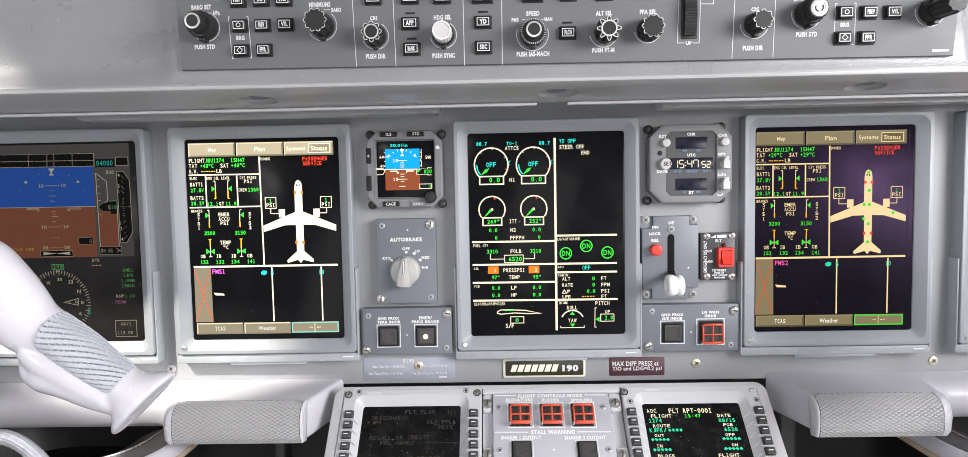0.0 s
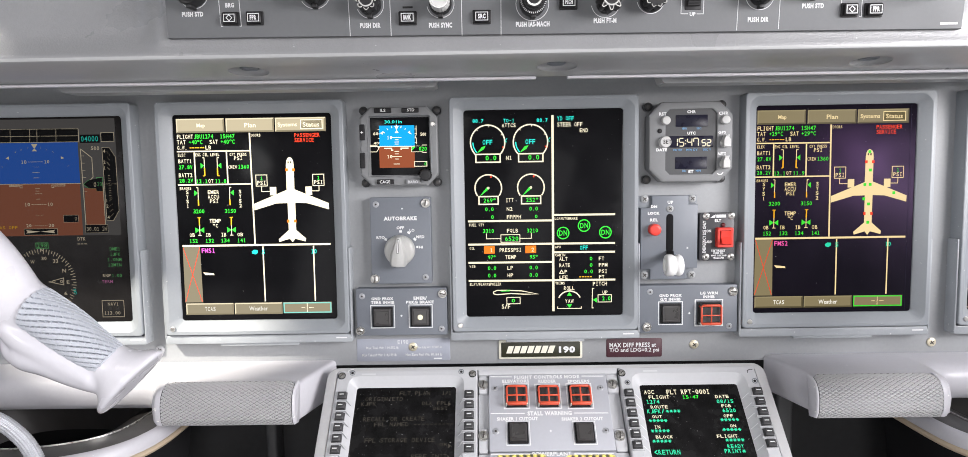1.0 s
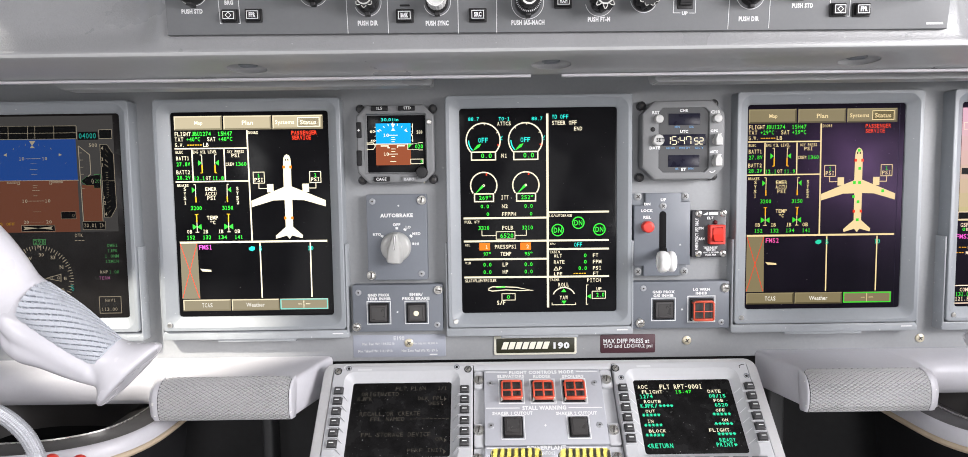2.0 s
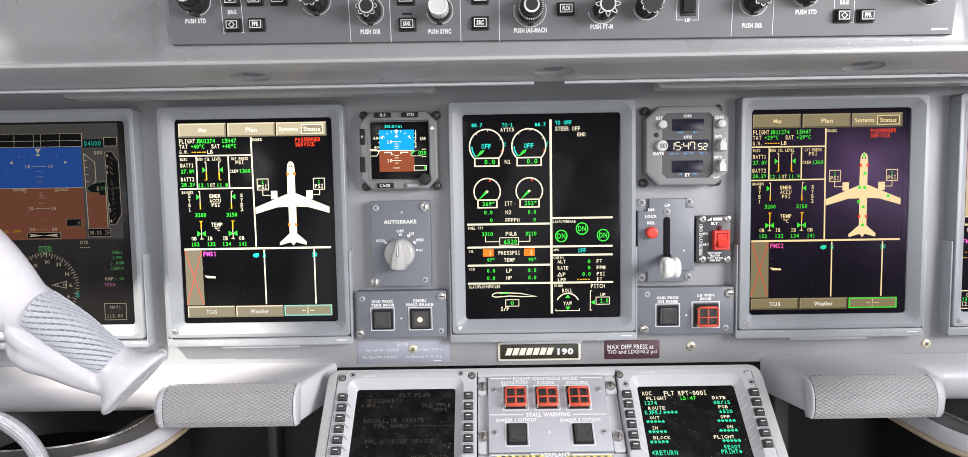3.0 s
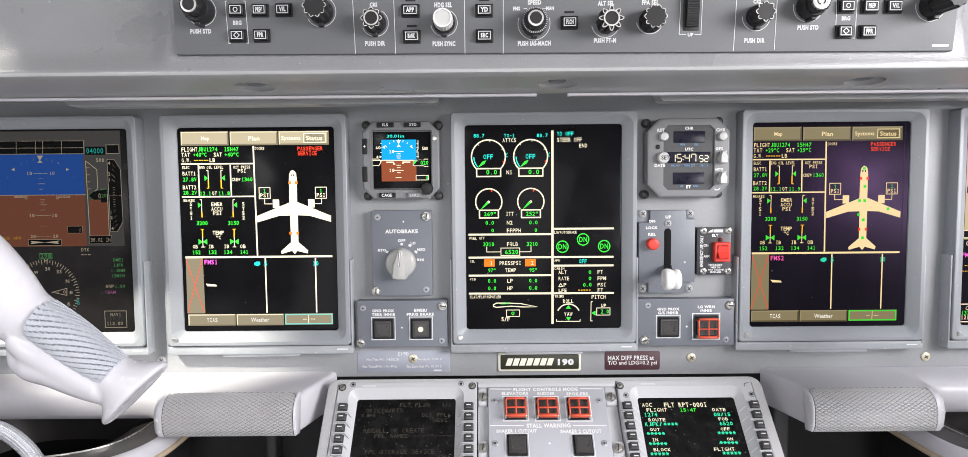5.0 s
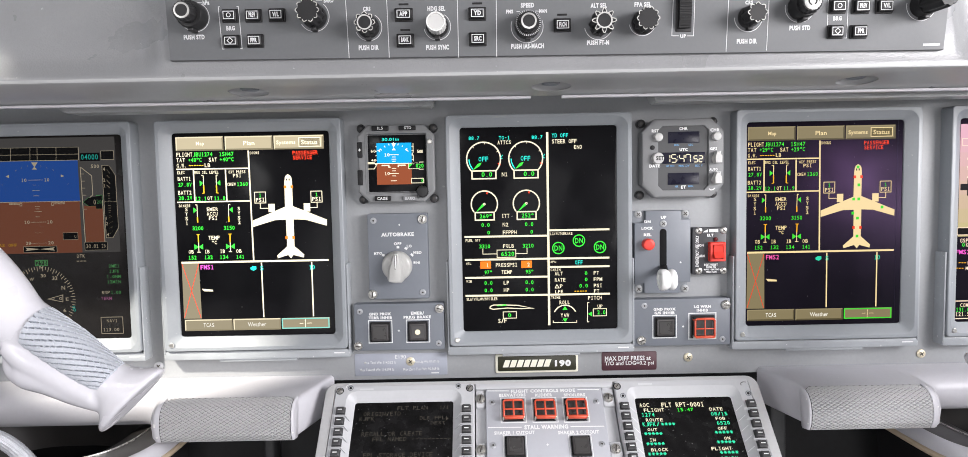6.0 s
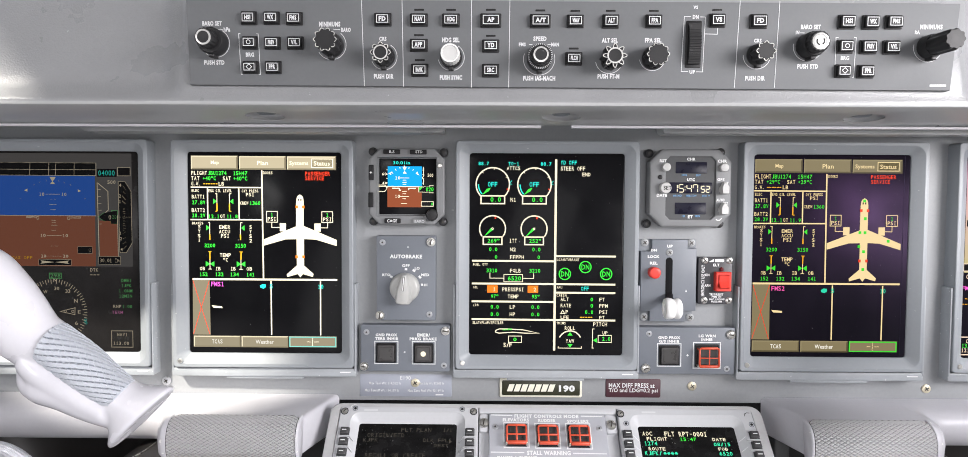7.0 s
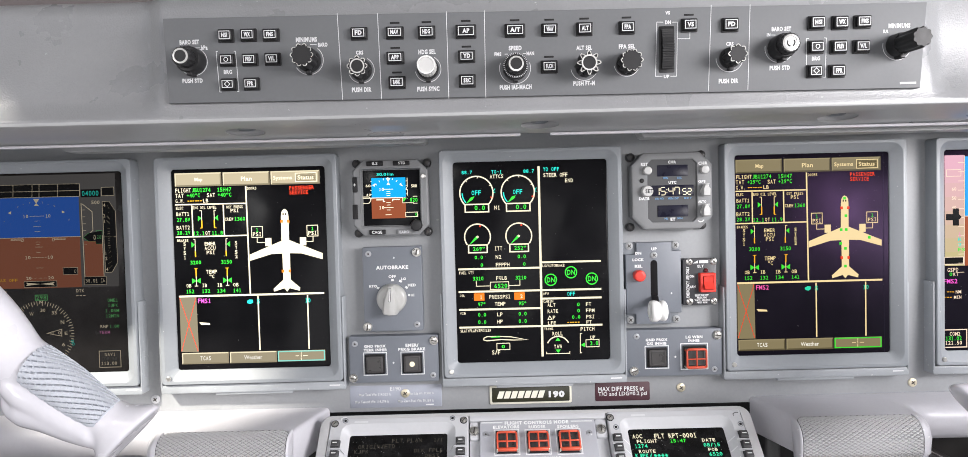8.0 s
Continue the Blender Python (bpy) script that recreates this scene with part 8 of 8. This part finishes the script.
def yoke(starboard, label):
    th = new("control_yoke")
    base = Vector((-0.462, 0.455, 0.0))
    th.location = (2 * MIRROR - base.x, base.y, 0) if starboard else base
    tagged(th, label, "control yoke", "control yokes")

    def own(bm, name, mat, parent, note="", smooth=60):
        if starboard:
            mirrored(bm)
        bmesh.ops.translate(bm, vec=-Vector(th.location), verts=bm.verts)
        return part(name, bm, mat, parent, note, smooth=smooth, local=True)

    bm = bmesh.new()
    D = 0.495
    spine = [(-0.4409, 1.0047, 0.030, 0.026), (-0.4316, 1.0456, 0.029, 0.026), (-0.4112, 1.0569, 0.029, 0.025), (-0.3949, 1.0431, 0.029, 0.024), (-0.3798, 1.0244, 0.0285, 0.022), (-0.3652, 1.0090, 0.0250, 0.0205), (-0.3496, 0.9995, 0.0222, 0.0195), (-0.3253, 0.9834, 0.0195, 0.018), (-0.3012, 0.9643, 0.0175, 0.017), (-0.2895, 0.9555, 0.0185, 0.018), (-0.2835, 0.9507, 0.0235, 0.020), (-0.2785, 0.9462, 0.0310, 0.0215), (-0.2764, 0.9441, 0.0345, 0.0225), (-0.2752, 0.9429, 0.0352, 0.0230), (-0.2741, 0.9418, 0.0346, 0.0226), (-0.2736, 0.9413, 0.0330, 0.0215)]
    tube(bm, smooth_spine([(x, D, z, a, b) for x, z, a, b in spine]), 28)
    # finger rest along the underside
    hook = [(-0.3645, 0.9990, 0.010, 0.012), (-0.3640, 0.9850, 0.0105, 0.0145), (-0.3615, 0.9735, 0.0132, 0.017), (-0.3533, 0.9699, 0.0165, 0.0205), (-0.3360, 0.9643, 0.0160, 0.0210), (-0.3155, 0.9545, 0.0148, 0.0198), (-0.2964, 0.9465, 0.0130, 0.0180), (-0.2850, 0.9411, 0.010, 0.014)]
    tube(bm, smooth_spine([(x, D + 0.001, z, a, b) for x, z, a, b in hook]), 20)
    fill = [(-0.3640, 0.9930, 0.012, 0.0185), (-0.3510, 0.9820, 0.015, 0.0210), (-0.3340, 0.9715, 0.0155, 0.0210), (-0.3150, 0.9590, 0.0145, 0.0195), (-0.2985, 0.9500, 0.012, 0.0180)]
    tube(bm, smooth_spine([(x, D - 0.001, z, a, b) for x, z, a, b in fill]), 20)
    body = own(bm, "horn", YOKE, th, "glossy pale grey moulded horn")
    fuse = body.modifiers.new("fuse", "REMESH")
    fuse.mode, fuse.voxel_size, fuse.use_smooth_shade = "VOXEL", 0.0008, True
    soft = body.modifiers.new("soft", "SMOOTH")
    soft.factor, soft.iterations = 0.6, 60
    # rubber sleeve with rows of cut scallops
    bm = bmesh.new()
    ends = [(-0.3502, 1.0070, 0.0172, 0.0195), (-0.3250, 0.9878, 0.0178, 0.0190), (-0.3046, 0.9717, 0.0160, 0.0175), (-0.2889, 0.9601, 0.0140, 0.0155)]
    line = smooth_spine([(x, D - 0.0025, z, a, b) for x, z, a, b in ends], 30 if starboard else 70)
    rings = []
    turns = 120 if starboard else 336
    whole = math.dist(line[0][::2], (line[-1][0], line[-1][2], line[-1][3]))
    for k, (x, y, z, a, b) in enumerate(line):
        p, q = line[max(k - 1, 0)], line[min(k + 1, len(line) - 1)]
        d = Vector((q[0] - p[0], 0, q[2] - p[2])).normalized()
        side = Vector((-d.z, 0, d.x))
        row = []
        along = math.dist(line[0][::2], (x, z, a))
        for j in range(turns):
            t = 2 * math.pi * j / turns
            lap, run = (along / 0.0086 - j * 23 / turns) % 1.0, (along / 0.0086 + j * 23 / turns) % 1.0
            h = 0.0006 * lap if lap < 0.80 else (-0.0022 if 0.10 < run < 0.88 else 0.0)
            if run > 0.93:
                h -= 0.00025
            if not 0.0012 < along < whole - 0.0012:
                h = -0.0011
            slip = (0.005 - 0.004 * math.cos(t)) * (1 - k / (len(line) - 1))
            row.append((x + d.x * slip + side.x * (a + h) * math.cos(t), y + (b + h) * math.sin(t), z + d.z * slip + side.z * (a + h) * math.cos(t)))
        rings.append(row)
    loft(bm, rings, True, True)
    own(bm, "grip_sleeve", GRIP, th, "grey rubber sleeve cut with rows of scallops", 25)
    # hub on its column
    bm = bmesh.new()
    hub = smooth_spine([(-0.520, 0.455, 0.900, 0.020, 0.03), (-0.500, 0.455, 0.905, 0.034, 0.04), (-0.462, 0.455, 0.900, 0.040, 0.045), (-0.424, 0.455, 0.885, 0.036, 0.04), (-0.408, 0.455, 0.880, 0.016, 0.02)])
    tube(bm, hub, 24)
    own(bm, "hub", YOKE, th)
    bm = bmesh.new()
    tube(bm, [(-0.462, 0.455, 0.89, 0.028, 0.028), (-0.475, 0.54, 0.80, 0.028, 0.028), (-0.490, 0.64, 0.60, 0.030, 0.030), (-0.499, 0.66, 0.0, 0.034, 0.034)], 24)
    own(bm, "column", PLATE, th)
    bm = bmesh.new()
    tube(bm, smooth_spine([(-0.4409, 0.495, 1.0047, 0.028, 0.024), (-0.535, 0.48, 0.96, 0.028, 0.025), (-0.515, 0.46, 0.92, 0.028, 0.026), (-0.49, 0.455, 0.90, 0.026, 0.026)]), 20)
    own(bm, "arm", YOKE, th)
    return th


yoke(False, "pale grey control yoke with a scalloped rubber grip")
yoke(True, "pale grey control yoke, its tip just showing")

# braided cable that hangs from the yoke
th = new("braided_cable")
th.location = (-0.462, 0.44, 0.0)
tagged(th, "silver-grey braided cable looping from the control column", "cable")
pts = smooth_spine([(-0.3784, 0.9298, 0), (-0.3660, 0.9288, 0), (-0.3555, 0.9247, 0), (-0.3451, 0.9169, 0), (-0.3358, 0.9060, 0), (-0.3298, 0.8922, 0), (-0.3279, 0.8743, 0), (-0.3313, 0.8483, 0)], 40)
bm = bmesh.new()
rings = []
for k, (x, z, _) in enumerate(pts):
    p, q = pts[max(k - 1, 0)], pts[min(k + 1, len(pts) - 1)]
    d = Vector((q[0] - p[0], 0, q[1] - p[1])).normalized()
    side = Vector((-d.z, 0, d.x))
    row = []
    for j in range(64):
        t = 2 * math.pi * j / 64
        weave = 0.0005 * math.cos(8 * t + k * 0.75) * math.cos(8 * t - k * 0.75)
        r = 0.0054 + weave
        row.append((x + side.x * r * math.cos(t) + 0.462, 0.02 + r * math.sin(t), z + side.z * r * math.cos(t)))
    rings.append(row)
loft(bm, rings, True, True)
part("braid", bm, material("braided_steel", (0.46, 0.47, 0.50), 0.4, 0.5, vary=0.15, vary_size=300), th, smooth=60, local=True)

# column boots below the ledges
SKIRT = material("dark_brown_grey_rubber", (0.036, 0.033, 0.032), 0.42, grain=0.1, vary=0.2, vary_size=30)


def column_boot(cx, cy, half, deep, power, drop, label):
    """A rimmed boot round a column: an oval of a half width and a depth towards the cabin, squarer the smaller its power."""
    th = new("column_boot")
    th.location = (cx, cy, 0)
    tagged(th, label, "column boot", "column boots")
    n = 72

    def oval(r, z):
        def bulge(q):
            return math.copysign(abs(q) ** power, q)
        return [((half + r) * bulge(math.cos(t)), (deep + r if math.sin(t) < 0 else 0.10) * bulge(math.sin(t)), max(z - drop, 0)) for t in (2 * math.pi * k / n for k in range(n))]

    def ring(name, mat, steps, note=""):
        bm = bmesh.new()
        loft(bm, [oval(r, z) for r, z in steps], False, False)
        part(name, bm, mat, th, note, smooth=50, local=True)
    ring("skirt", SKIRT, ((-0.09, 0.790), (-0.060, 0.835), (-0.0292, 0.8462), (-0.004, 0.8440)))
    # Bright thin ring stands in for the highlight along the flange's inner edge.
    ring("lip", STEEL, ((-0.0300, 0.8462), (-0.0298, 0.8474), (-0.0288, 0.8474), (-0.0286, 0.8460)))
    ring("rim", LEDGE, ((-0.0045, 0.8440), (-0.0025, 0.8452), (0.001, 0.8445), (0.0040, 0.8400), (0.0048, 0.8330), (0.004, 0.8295)))
    ring("rubber_bead", TAN, tuple((0.0045 + 0.0032 * math.cos(math.pi * k / 4), 0.8280 + 0.0032 * math.sin(math.pi * k / 4)) for k in range(9)), "tan rubber edging bead")
    ring("gaiter", DARK, ((0.001, 0.827), (-0.04, 0.5), (-0.03, 0.0)))
    return th


column_boot(-0.507, 0.68, 0.170, 0.120, 0.667, 0.0, "oval grey boot rim edged with tan rubber")
column_boot(0.600, 0.675, 0.122, 0.102, 0.52, 0.003, "oval grey boot rim edged with tan rubber")
th = new("release_handle")
th.location = (-0.373, 0.553, 0.8455)
tagged(th, "small red handle on the boot rim", "handle")
bm = bmesh.new()
tube(bm, smooth_spine([(-0.0165, 0, -0.004, 0.005, 0.006), (-0.0125, 0, 0.0, 0.0065, 0.007), (-0.006, 0, -0.002, 0.0045, 0.005), (0.007, 0, -0.003, 0.0045, 0.005), (0.0135, 0, 0.0, 0.0055, 0.006), (0.0165, 0, -0.004, 0.004, 0.004)]), 16)
part("grip", bm, RED, th, smooth=60, local=True)
